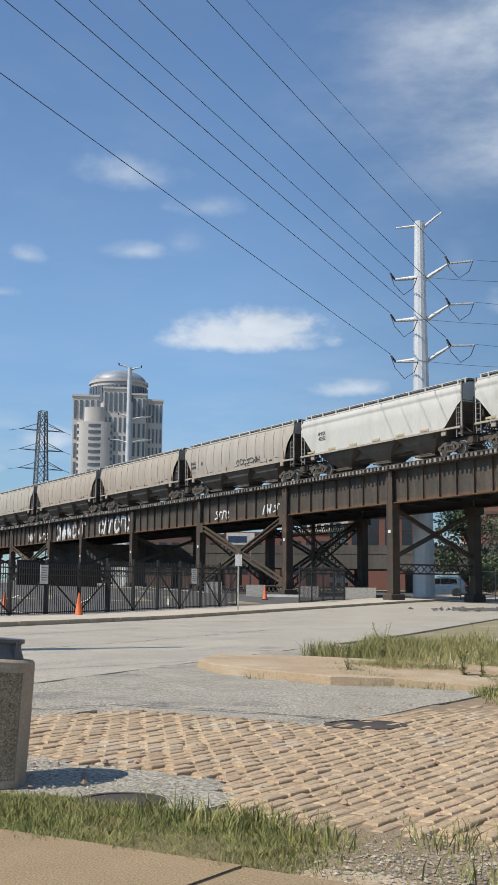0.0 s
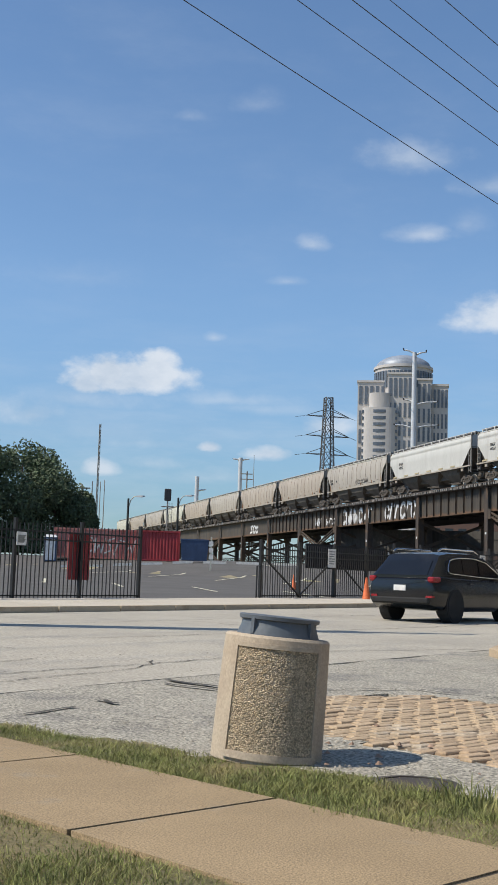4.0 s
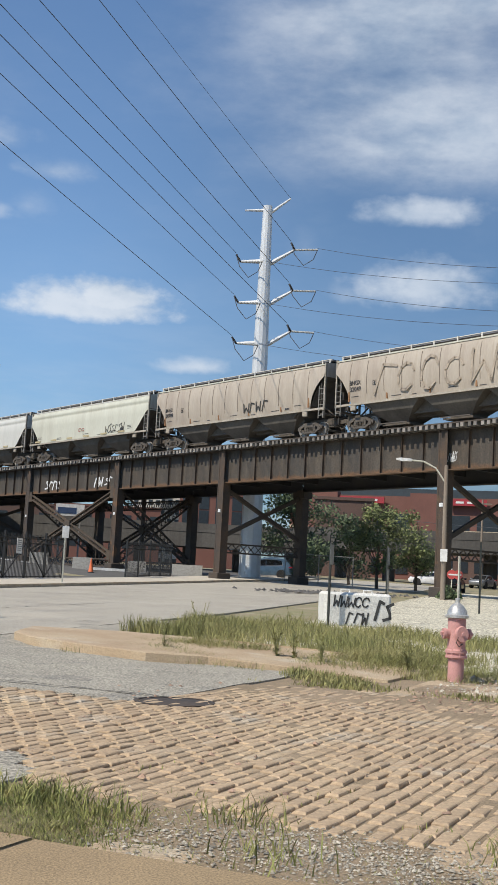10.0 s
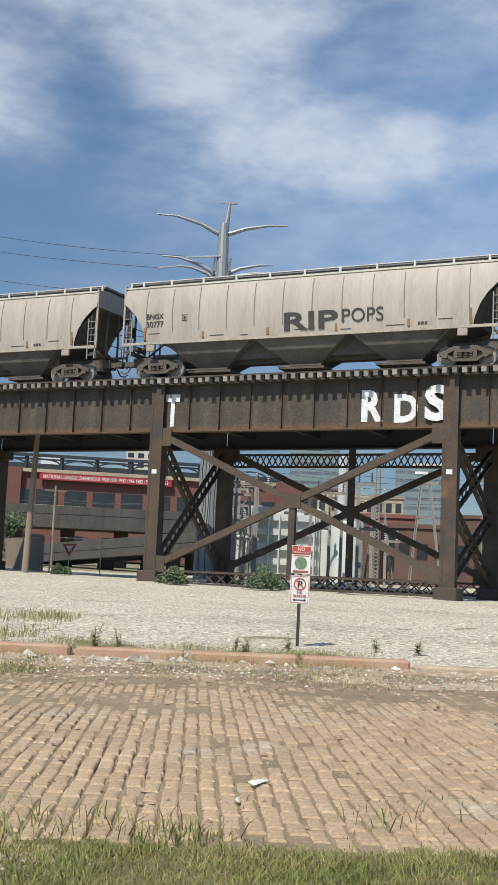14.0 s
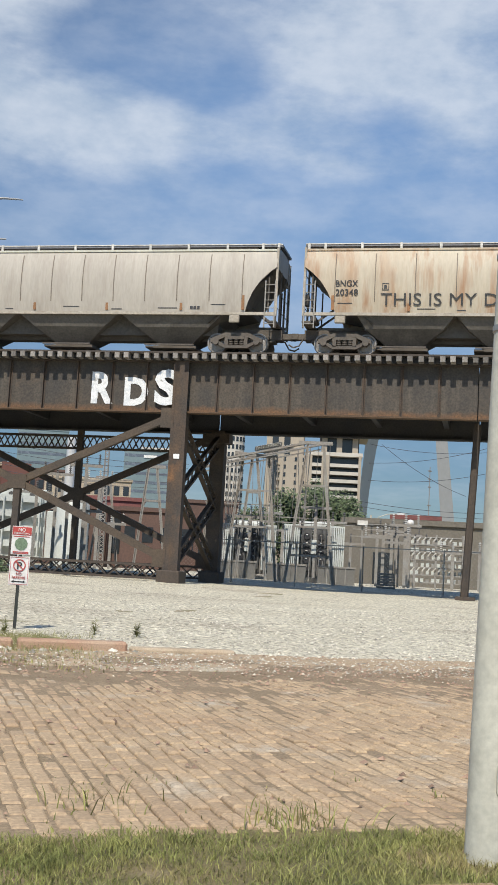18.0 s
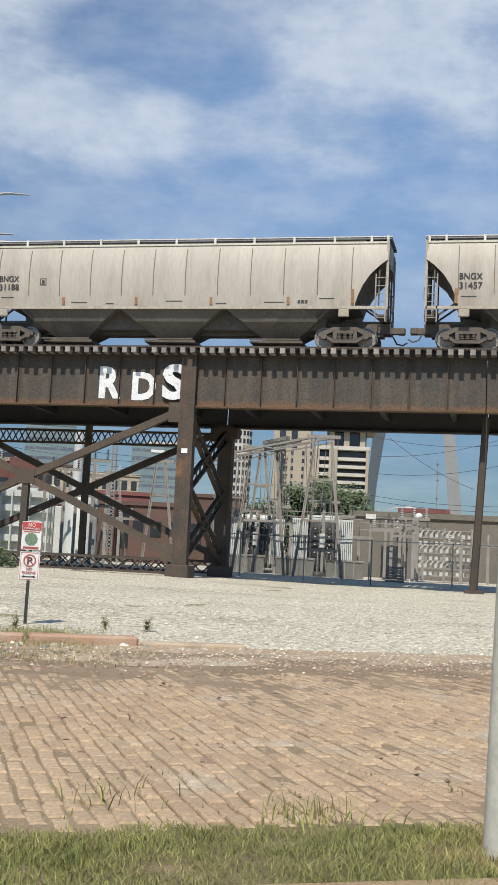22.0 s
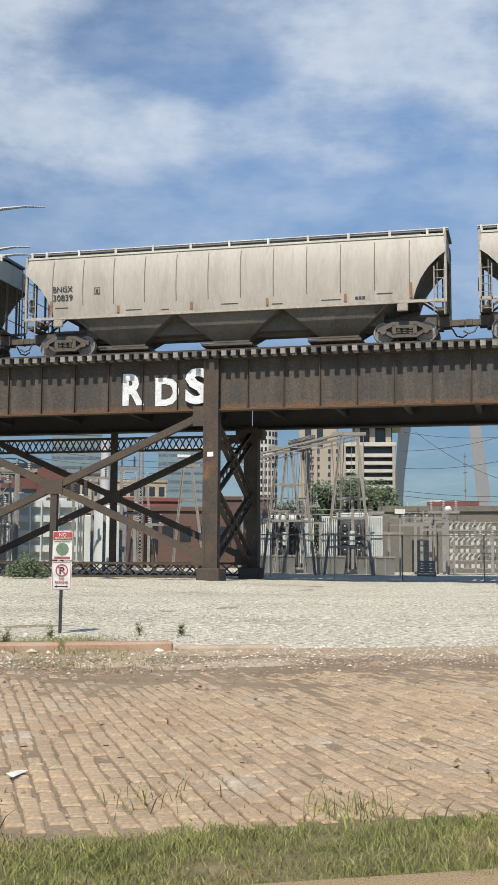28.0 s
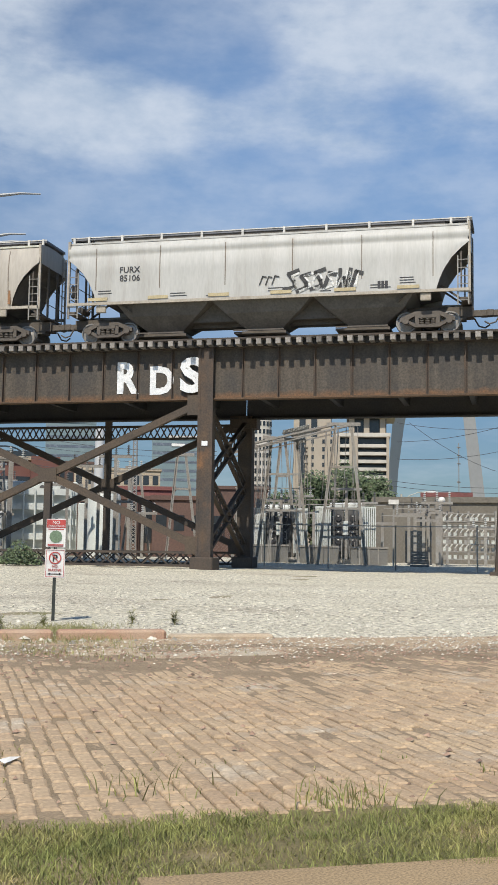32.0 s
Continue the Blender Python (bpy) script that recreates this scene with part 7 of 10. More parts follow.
WIRE_DIR = Vector((-0.4541, -0.8910, 0)).normalized()
RIGHT_DIR = Vector((23.0, -33.0, 0)).normalized()


def monopole(x, y, label, lift=0.0):
    t = thing("transmission_pole", pose(x, y, ground(x, y) - 0.1), label, "transmission pole")
    base = ground(x, y)
    top = 31.6 - base + lift
    g = G()
    g.loft([[(r * math.cos(2 * math.pi * k / 12), r * math.sin(2 * math.pi * k / 12), z) for k in range(12)] for r, z in ((0.88, 0), (0.70, 12), (0.50, 24), (0.38, top))])
    part("shaft", g, M["mono"], t, "", 20)
    side = Vector((math.cos(radians(-8.7)), math.sin(radians(-8.7)), 0))
    for i, z in enumerate((20.1, 23.45, 26.85)):
        z += lift - base
        for sgn, rise in ((-1, -0.1), (1, 0.05)):
            tip = side * (2.35 if sgn > 0 else -2.0) + Vector((0, 0, z + (0 if sgn < 0 else 1.2)))
            root = side * sgn * 0.4 + Vector((0, 0, z - rise))
            g = G()
            g.tube([root, root.lerp(tip, 0.5), tip], [0.19, 0.15, 0.09], 8)
            arm = part("arm", g, M["mono"], t, "", 40)
            part("insulator", insulator_string(tip, tip + WIRE_DIR * 1.1 + Vector((0, 0, 0.3)), 6), M["signal_black"], arm, "dark strain insulator")
            end = tip + RIGHT_DIR * 2.6 + Vector((0, 0, -0.45))
            part("insulator", insulator_string(tip + Vector((0.1, 0, 0)), end, 14), M["insulator"], arm, "pale insulator string")
            g = G()
            a = tip + WIRE_DIR * 1.1 + Vector((0, 0, 0.3))
            g.tube([a, a.lerp(end, 0.15) + Vector((0, 0, -0.9)), a.lerp(end, 0.5) + Vector((0, 0, -1.6)), a.lerp(end, 0.85) + Vector((0, 0, -0.9)), end], 0.035, 5)
            part("jumper", g, M["wire"], arm)
    for sgn, z0, z1 in ((-1, top - 0.35, top - 0.45), (1, top - 0.5, top + 0.75)):
        g = G()
        g.tube([side * sgn * 0.3 + Vector((0, 0, z0)), side * sgn * 1.85 + Vector((0, 0, z1))], [0.13, 0.07], 8)
        part("top_arm", g, M["mono"], t, "", 40)
    return t


MONO = Vector((*polar(-8.66, 90.3), 0))
monopole(MONO.x, MONO.y, "tall white steel transmission pole with six strained wires")
FARPOLE = MONO + WIRE_DIR * 190
monopole(FARPOLE.x, FARPOLE.y, "white steel transmission pole behind the street", 11.3)


def wires(name, ends, sag, r, label):
    for a, b in ends:
        a, b = Vector(a), Vector(b)
        g = G()
        pts = []
        for i in range(25):
            u = i / 24
            q = a.lerp(b, u)
            q.z -= sag * 4 * u * (1 - u)
            pts.append(q)
        g.tube(pts, r, 5)
        solid(name, g, M["wire"], label, "wire", "power lines")


side = Vector((math.cos(radians(-8.7)), math.sin(radians(-8.7)), 0))
ends = []
for level in (20.4, 23.75, 27.15):
    for off, z in ((-2.0, level), (2.35, level + 1.2)):
        a = MONO + side * off + WIRE_DIR * 1.1 + Vector((0, 0, z))
        b = FARPOLE + side * off - WIRE_DIR * 2.0 + Vector((0, 0, z + 0.0593 * 187))
        ends.append((a, b))
wires("power_line", ends, 0.15, 0.021, "black overhead power line to the transmission pole")
ends = []
for off, dz in ((1.85, 0.75), ):
    a = MONO + side * off + Vector((0, 0, 31.6 + dz - 0.1))
    ends.append((a, FARPOLE + side * off + Vector((0, 0, 43.0))))
wires("ground_wire", ends, 1.6, 0.014, "thin overhead ground wire")

# tall pole beyond the left edge of the view, whose shadow lies on the road
x, y = -14.2, 15.3
t = thing("utility_pole", pose(x, y, ground(x, y) - 0.1, 0, 0, 30), "thick pale steel pole with arms on the far pavement", "pole")
part("shaft", G().cyl((0, 0, 0), (0, 0, 15.0), 0.48, 0.34, 12), M["mono"], t, "", 40)
for z in (12.4, 14.4):
    part("arm", G().cyl((-2.6, 0, z + 0.3), (2.6, 0, z + 0.3), 0.14, None, 8), M["mono"], t, "", 40)

# big curved-arm pole behind the train
DAVIT = Vector((*polar(-32.65, 68), 0))


def davit_pole():
    x, y = DAVIT.x, DAVIT.y
    base = ground(x, y)
    t = thing("curved_arm_pole", pose(x, y, base - 0.1, 0, 0, -33), "grey steel transmission pole with long curved arms", "transmission pole")
    z = lambda el: zel(el, 68) - base
    g = G()
    g.loft([[(r * math.cos(2 * math.pi * k / 12), r * math.sin(2 * math.pi * k / 12), h) for k in range(12)] for r, h in ((0.85, 0), (0.7, 8), (0.33, z(16.6)), (0.24, z(17.4)))])
    part("shaft", g, M["davit"], t, "", 20)
    g = G()
    g.tube([(0.1, 0, z(17.0)), (0.3, 0, z(18.4))], [0.2, 0.09], 8)
    g.box(-0.25, 0.8, -0.05, 0.05, z(18.35), z(18.45))
    part("peak", g, M["davit"], t)
    for sgn, reach, el0, el1 in ((-1, 4.1, 16.9, 17.7), (1, 3.9, 16.9, 17.45), (-1, 3.7, 14.9, 15.7), (1, 3.1, 14.95, 15.5), (-1, 2.6, 14.6, 15.25), (1, 3.3, 14.7, 15.15)):
        g = G()
        pts = [(sgn * 0.3, 0, z(el0)), (sgn * reach * 0.35, 0, z(el0) + (z(el1) - z(el0)) * 0.55), (sgn * reach * 0.7, 0, z(el1) - 0.06), (sgn * reach, 0, z(el1))]
        g.tube(pts, [0.15, 0.115, 0.075, 0.045], 8)
        part("arm", g, M["davit"], t, "", 40)
    for x0, el0, x1, el1 in ((-0.1, 15.75, -2.2, 15.6), (-2.4, 15.2, -3.9, 15.0)):
        part("insulator", insulator_string((x0, -0.3, z(el0)), (x1, -0.3, z(el1)), 12), M["insulator"], t, "pale insulator string")
    for x0 in (-0.45, 0.5):
        part("insulator", insulator_string((x0, -0.2, z(15.7)), (x0 - 0.2, -0.2, z(14.3)), 12), M["insulator"], t, "pale insulator string")
    # cables down the shaft
    g = G()
    for a in (-0.5, -0.15, 0.25, 0.55):
        g.tube([(a, -0.95, 0), (a * 1.2, -1.05, 2.5), (a * 0.8, -0.92, 4.5), (a * 1.1, -0.98, 6.5), (a * 0.6, -0.8, 9.5)], 0.03, 5)
    tagged(part("cable_run", g, M["wire"], t), kind="stuff")


davit_pole()
ends = []
for (off, z), (dx, el) in zip(((2.35, 28.05), (-2.0, 26.85), (2.35, 24.65), (-2.0, 23.45), (2.35, 21.3), (-2.0, 20.1)), ((-2.2, 15.65), (-3.9, 15.0), (-2.2, 13.6), (-3.9, 13.0), (-2.2, 11.6), (-3.9, 11.0))):
    a = MONO + side * off + RIGHT_DIR * 2.6 + Vector((0, 0, z - 0.45))
    x, y = polar(-32.65 - math.degrees(dx / 68), 68)
    ends.append((a, (x, y, zel(el, 68))))
wires("power_line", ends, 0.8, 0.016, "black power line between two transmission poles")


# ---- trees ----
def tree(x, y, h, r, seed, leaf, label, n=5200, low=0.28, size=0.26):
    rnd = random.Random(seed)
    t = thing("tree", pose(x, y, ground(x, y) - 0.1), label, "tree")
    g = G()
    g.tube([(0, 0, 0), (0.05 * h * rnd.uniform(-1, 1) * 0.3, 0, h * low), (0.1, 0.05, h * 0.55), (0.1, 0, h * 0.85)], [h * 0.022, h * 0.018, h * 0.012, h * 0.004], 8)
    clumps = []
    for k in range(15):
        a, u = rnd.uniform(0, 6.28), rnd.uniform(low, 0.95)
        rr = r * (0.35 + 0.65 * math.sin(math.pi * min(1, (u - low + 0.12) / (1.12 - low)))) * rnd.uniform(0.35, 0.85)
        c = Vector((math.cos(a) * rr, math.sin(a) * rr, h * u))
        clumps.append((c, r * rnd.uniform(0.32, 0.5)))
        g.tube([(0, 0, h * max(low * 0.8, u - 0.3)), (c.x * 0.5, c.y * 0.5, h * (u - 0.1)), tuple(c)], [h * 0.008, h * 0.006, h * 0.002], 5)
    part("trunk", g, M["bark"], t, "", 40)
    vs, fs = [], []
    for i in range(n):
        c, cr = clumps[rnd.randrange(len(clumps))]
        d = Vector((rnd.gauss(0, 1), rnd.gauss(0, 1), rnd.gauss(0, 0.8)))
        d = d.normalized() * cr * (rnd.random() ** 0.45)
        q = c + d
        if q.z < h * low * 0.75:
            continue
        a = Vector((rnd.gauss(0, 1), rnd.gauss(0, 1), rnd.gauss(0, 1))).normalized()
        b = a.orthogonal().normalized()
        s = size * rnd.uniform(0.5, 1.1)
        n0 = len(vs)
        vs += [tuple(q - a * s * 0.6), tuple(q + b * s * 0.4), tuple(q + a * s * 0.6), tuple(q - b * s * 0.4)]
        fs.append((n0, n0 + 1, n0 + 2, n0 + 3))
    me = bpy.data.meshes.new("crown")
    me.from_pydata(vs, [], fs)
    me.materials.append(leaf)
    ob = new("crown", me)
    ob.parent = t
    tagged(ob, kind="stuff")
    return t


def tree_at(az, d, el, r, seed, leaf, label, n=5200, low=0.25, size=0.26):
    x, y = polar(az, d)
    tree(x, y, zel(el, d) - ground(x, y), r, seed, leaf, label, n, low, size)


tree_at(-10.9, 92, 4.7, 3.6, 81, M["leaf"], "dense dark green tree behind the viaduct", 6500, 0.12)
tree_at(-13.6, 94, 3.6, 2.0, 90, M["leaf"], "small dark green tree behind the viaduct", 2500, 0.15)
tree_at(-15.0, 84, 4.1, 2.3, 82, M["leaf_light"], "light green young street tree", 4200, 0.25, 0.22)
tree_at(-16.9, 88, 3.9, 2.1, 83, M["leaf_light"], "light green young street tree", 3600, 0.25, 0.22)
for az, d, el, r, seed in ((25.6, 125, 6.1, 6.2, 84), (23.9, 128, 4.9, 4.6, 85), (27.6, 122, 6.4, 6.0, 86), (22.7, 130, 3.9, 3.0, 87), (30.5, 120, 6.0, 6.0, 94)):
    tree_at(az, d, el, r, seed, M["leaf"], "broad dark green tree beyond the car park", 26000, 0.05, 0.30)
tree_at(-22.9, 82, 2.4, 2.0, 88, M["leaf"], "green shrubby tree beside a board fence", 2600, 0.05)
for az, d, el, r, seed in ((-49.9, 96, 3.8, 2.7, 89), (-51.3, 98, 4.4, 3.3, 91), (-52.6, 97, 4.1, 2.8, 92), (-48.5, 97, 3.1, 2.0, 93)):
    tree_at(az, d, el, r, seed, M["leaf"], "leafy green tree behind the substation", 7500, 0.1, 0.26)
for az, d, r, seed in ((-31.0, 50.5, 0.7, 95), (-35.6, 49.0, 0.9, 96), (-18.6, 58, 0.6, 97), (-25.5, 60, 0.5, 98)):
    x, y = polar(az, d)
    rr = random.Random(seed)
    vs, fs = [], []
    for i in range(1500):
        d = Vector((rr.gauss(0, 1), rr.gauss(0, 1), abs(rr.gauss(0, 1)))).normalized() * rr.random() ** 0.4
        q = Vector((d.x * r * 1.15, d.y * r * 0.9, 0.05 + d.z * r * (0.95 + 0.25 * math.sin(d.x * 5 + seed))))
        a = Vector((rr.gauss(0, 1), rr.gauss(0, 1), rr.gauss(0, 1))).normalized()
        b = a.orthogonal().normalized() * 0.035
        n = len(vs)
        vs += [tuple(q - a * 0.07), tuple(q + b), tuple(q + a * 0.07), tuple(q - b)]
        fs.append((n, n + 1, n + 2, n + 3))
    me = bpy.data.meshes.new("bush")
    me.from_pydata(vs, [], fs)
    me.materials.append(M["leaf"])
    ob = new("bush", me)
    ob.matrix_basis = pose(x, y, ground(x, y))
    tagged(ob, "rounded dusty green bush at the foot of the viaduct", "bush", "bushes at the viaduct")
# ---- buildings and the skyline ----
M["tower_stone"] = mat("tower_stone", (0.50, 0.48, 0.46), 0.8, second=(0.45, 0.43, 0.42), scale=0.05, fine=0.6, finevar=0.06)
M["tower_glass"] = mat("tower_glass", (0.10, 0.12, 0.15), 0.25, second=(0.14, 0.16, 0.19), scale=0.05, fine=0.5)
M["dome"] = mat("dome", (0.30, 0.34, 0.40), 0.5, metal=0.1, scale=0.1, fine=1)
M["brick_red"] = mat("brick_red", (0.165, 0.073, 0.056), 0.85, second=(0.135, 0.058, 0.046), scale=0.3, fine=5, finevar=0.12)
M["brick_dark"] = mat("brick_dark", (0.125, 0.074, 0.058), 0.85, second=(0.10, 0.06, 0.048), scale=0.3, fine=5)
M["window_dark"] = mat("window_dark", (0.03, 0.035, 0.04), 0.2, scale=0.3, fine=3)
M["stone_tan"] = mat("stone_tan", (0.46, 0.38, 0.28), 0.85, scale=0.2, fine=3)
M["sign_band"] = mat("sign_band", (0.36, 0.03, 0.04), 0.6, scale=0.5, fine=5)
M["steel_blue"] = mat("steel_blue", (0.03, 0.045, 0.055), 0.6, scale=0.5, fine=5)
M["glass_green"] = mat("glass_green", (0.15, 0.20, 0.21), 0.2, second=(0.19, 0.24, 0.25), scale=0.05, fine=0.6, finevar=0.1)
M["apt_beige"] = mat("apt_beige", (0.36, 0.31, 0.245), 0.85, second=(0.32, 0.275, 0.22), scale=0.1, fine=1.5, finevar=0.08)
M["apt_white"] = mat("apt_white", (0.56, 0.52, 0.46), 0.85, scale=0.1, fine=1.5, finevar=0.08)
M["arch_steel"] = mat("arch_steel", (0.31, 0.315, 0.31), 0.5, metal=0.3, second=(0.28, 0.285, 0.285), scale=0.03, fine=0.4, finevar=0.06)
M["transformer"] = mat("transformer", (0.52, 0.55, 0.53), 0.55, second=(0.46, 0.49, 0.48), scale=0.8, fine=10, finevar=0.08)
M["sub_steel"] = mat("sub_steel", (0.30, 0.30, 0.29), 0.6, metal=0.3, second=(0.25, 0.22, 0.19), scale=1, fine=10)
M["sub_dark"] = mat("sub_dark", (0.10, 0.10, 0.10), 0.6, scale=1, fine=10)
M["box_grey"] = mat("box_grey", (0.13, 0.13, 0.125), 0.8, second=(0.17, 0.165, 0.155), scale=1, fine=12)
M["bldg_tan"] = mat("bldg_tan", (0.16, 0.145, 0.12), 0.9, second=(0.13, 0.118, 0.098), scale=0.4, fine=6)
M["roof_red"] = mat("roof_red", (0.23, 0.085, 0.075), 0.8, scale=0.4, fine=6)


def block(name, m, w, depth, h, wall, label, rows=0, cols=0, win=None, z0=0.0, zs=None, wh=1.6, ww=None, category="building", roof=None, inset=-0.05):
    """A building whose face with windows looks to -y, its middle at x = 0."""
    t = thing(name, m, label, category)
    part("wall", G().box(-w / 2, w / 2, 0, depth, 0, h), M[wall], t)
    part("roof", G().box(-w / 2 - 0.2, w / 2 + 0.2, -0.2, depth + 0.2, h, h + max(0.4, h * 0.012)), M[roof or wall], t)
    if rows and cols:
        pitch = w / cols
        ww = ww or pitch * 0.6
        me = G().box(-ww / 2, ww / 2, inset, 0.1, 0, wh).mesh("window")
        me.materials.append(M[win])
        dz = (h - z0) / rows
        for i in range(rows):
            for j in range(cols):
                part("window", me, None, t, "", 0, pose(-w / 2 + (j + 0.5) * pitch, 0, z0 + i * dz + (dz - wh) / 2))
    return t


# domed office tower
def domed_tower():
    d = 700.0
    t = thing("domed_tower", facing(6.7, d, 0.0), "grey stone office tower with a round drum and dark dome", "skyscraper")
    X = lambda az: d * math.tan(radians(6.7 - az))
    Z = lambda el: zel(el, d)

    def wing(a0, a1, y0, y1, top, strips):
        x0, x1 = X(a0), X(a1)
        wall = part("wall", G().box(x0, x1, y0, y1, 0, top), M["tower_stone"], t)
        part("cornice", G().box(x0 - 0.6, x1 + 0.6, y0 - 0.6, y1 + 0.6, top - 1.2, top), M["tower_stone"], wall)
        step = (x1 - x0) / strips
        tall = G().box(-step * 0.27, step * 0.27, -0.4, 0.2, 0, 11.5).mesh("window_strip")
        tall.materials.append(M["tower_glass"])
        small = G().box(-step * 0.22, step * 0.22, -0.25, 0.2, 0, 9.0).mesh("window_strip")
        small.materials.append(M["tower_glass"])
        for j in range(strips):
            x = x0 + (j + 0.5) * step
            part("window_strip", tall, None, wall, "", 0, pose(x, y0, top - 15))
            for i in range(5):
                part("window_strip", small, None, wall, "", 0, pose(x, y0, top - 28 - i * 11.6))
        return wall
    wing(8.96, 7.55, 8, 45, Z(10.2), 5)
    wing(7.42, 6.22, -2, 45, Z(10.48), 5)
    wing(6.22, 5.25, 6, 45, Z(10.3), 4)
    wing(5.35, 4.4, 12, 45, Z(10.1), 5)
    r = (X(5.2) - X(8.14)) / 2
    cx, cy = (X(5.2) + X(8.14)) / 2, 22
    g = G()
    g.lathe([(r, 90), (r, Z(10.85)), (r + 0.8, Z(10.87)), (r + 0.8, Z(11.0)), (r - 0.5, Z(11.02))], (cx, cy, 0), 40)
    drum = part("drum", g, M["tower_stone"], t, "", 30)
    strip = G().box(-0.9, 0.9, -0.5, 0.3, 0, 10.5).mesh("window_strip")
    strip.materials.append(M["tower_glass"])
    for k in range(22):
        a = math.pi + math.pi * (k + 0.5) / 22
        part("window_strip", strip, None, drum, "", 0, pose(cx + r * math.cos(a), cy + r * math.sin(a), Z(10.85) - 12.5, 0, 0, math.degrees(a) + 90))
    g = G()
    g.lathe([(r - 0.5, Z(11.0))] + [(r * 0.97 * math.cos(a), Z(11.0) + (Z(11.64) - Z(11.0)) * math.sin(a)) for a in np.linspace(0.05, 1.5, 9)], (cx, cy, 0), 36)
    part("dome", g, M["dome"], t, "dark ribbed dome", 30)
    # rounded front block with floor bands
    x0, x1 = X(8.68), X(6.95)
    g = G()
    n = 20
    mid, rr = (x0 + x1) / 2, (x1 - x0) / 2

    def outline(k, extra=0.0):
        return [(mid + (rr * k + extra) * math.cos(a), 0 - (6 + extra) * math.sin(a) ** 0.6 if 0 < a < math.pi else 0) for a in np.linspace(0, math.pi, n)] + [(mid - rr * k, 14), (mid + rr * k, 14)]
    front = part("front_block", G().prism(outline(1.0), 0, Z(8.7)), M["tower_stone"], t)
    part("front_cap", G().prism(outline(0.62), Z(8.7), Z(9.42)), M["tower_stone"], t)
    for i in range(14):
        z = Z(8.7) - 3.4 - i * 4.0
        part("window_band", G().prism([(mid + (px - mid) * 0.72, py - 0.25) for px, py in outline(1.0)[:n]] + [(mid - rr * 0.5, 1), (mid + rr * 0.5, 1)], z, z + 1.9), M["tower_glass"], front)
        for sx in (-0.86, 0.86):
            part("window", G().box(mid + sx * rr - 1.6, mid + sx * rr + 1.6, -3.6, 0, z, z + 1.8), M["tower_glass"], front)
    part("window_band", G().prism([(mid + (px - mid) * 0.5, py * 0.9 - 0.5) for px, py in outline(0.9)[:n]] + [(mid - 3, 1), (mid + 3, 1)], Z(8.95), Z(9.2)), M["tower_glass"], front)


domed_tower()


def lattice_tower(az, d, el, label):
    x, y = polar(az, d)
    t = thing("lattice_pylon", pose(x, y, ground(x, y), 0, 0, az + 20), label, "pylon")
    H = zel(el, d) - ground(x, y)
    half = lambda z: lerp(z, [0, H * 0.55, H], [4.0, 1.5, 0.9])
    g = G()
    lv = steps(0, H, H / 13)
    cs = ((-1, -1), (1, -1), (1, 1), (-1, 1))
    for i in range(len(lv) - 1):
        z0, z1 = lv[i], lv[i + 1]
        a, b = half(z0), half(z1)
        for k in range(4):
            (ax, ay), (bx, by) = cs[k], cs[(k + 1) % 4]
            g.bar((ax * a, ay * a, z0), (ax * b, ay * b, z1), 0.24, 0.24)
            g.bar((ax * a, ay * a, z0), (bx * b, by * b, z1), 0.13, 0.13)
            g.bar((bx * a, by * a, z0), (ax * b, ay * b, z1), 0.13, 0.13)
            g.bar((ax * b, ay * b, z1), (bx * b, by * b, z1), 0.13, 0.13)
    part("body", g, M["sub_dark"], t)
    for e in (8.24, 7.26, 6.34):
        z = zel(e, d) - ground(x, y)
        w = half(z)
        for sgn in (-1, 1):
            g = G()
            for yy in (-w, w):
                g.bar((sgn * w, yy, z), (sgn * 6.0, 0, z), 0.15, 0.15)
                g.bar((sgn * w, yy, z + 1.8), (sgn * 6.0, 0, z), 0.13, 0.13)
            arm = part("crossarm", g, M["sub_dark"], t)
            part("insulator", insulator_string((sgn * 6.0, 0, z), (sgn * 8.6, 1.5, z - 0.4), 8), M["signal_black"], arm)
    return t


lattice_tower(10.4, 300, 9.18, "tall grey lattice steel power pylon in the distance")

# far steel poles with short arms
for az, d, el, arms in ((6.12, 160, 11.48, ((-1, 11.6, 0.54), (1, 11.5, 0.57), (1, 9.05, 1.15), (-1, 9.15, 0.5), (1, 7.9, 1.2), (-1, 7.9, 0.95))), (14.75, 330, 6.06, ((-1, 6.0, 0.38), (1, 6.0, 0.42))), (16.9, 300, 5.05, ((1, 4.4, 0.45),))):
    x, y = polar(az, d)
    t = thing("steel_power_pole", pose(x, y, ground(x, y), 0, 0, az), "slim pale steel power pole with side arms", "transmission pole")
    H = zel(el, d) - ground(x, y)
    k = d / 160
    part("shaft", G().cyl((0, 0, 0), (0, 0, H), 0.52, 0.3 * k, 12), M["mono"], t, "", 30)
    for sgn, e, w in arms:
        L = d * math.tan(radians(w))
        z = zel(e, d) - ground(x, y)
        arm = part("arm", G().tube([(0, 0, z - 0.5), (sgn * L * 0.5, 0, z - 0.1), (sgn * L, 0, z)], [0.14 * k, 0.11 * k, 0.08 * k], 6), M["mono"], t)
        part("insulator", insulator_string((sgn * L, 0, z), (sgn * L * 1.02, -2.2, z - 0.2), 8), M["signal_black"], arm)
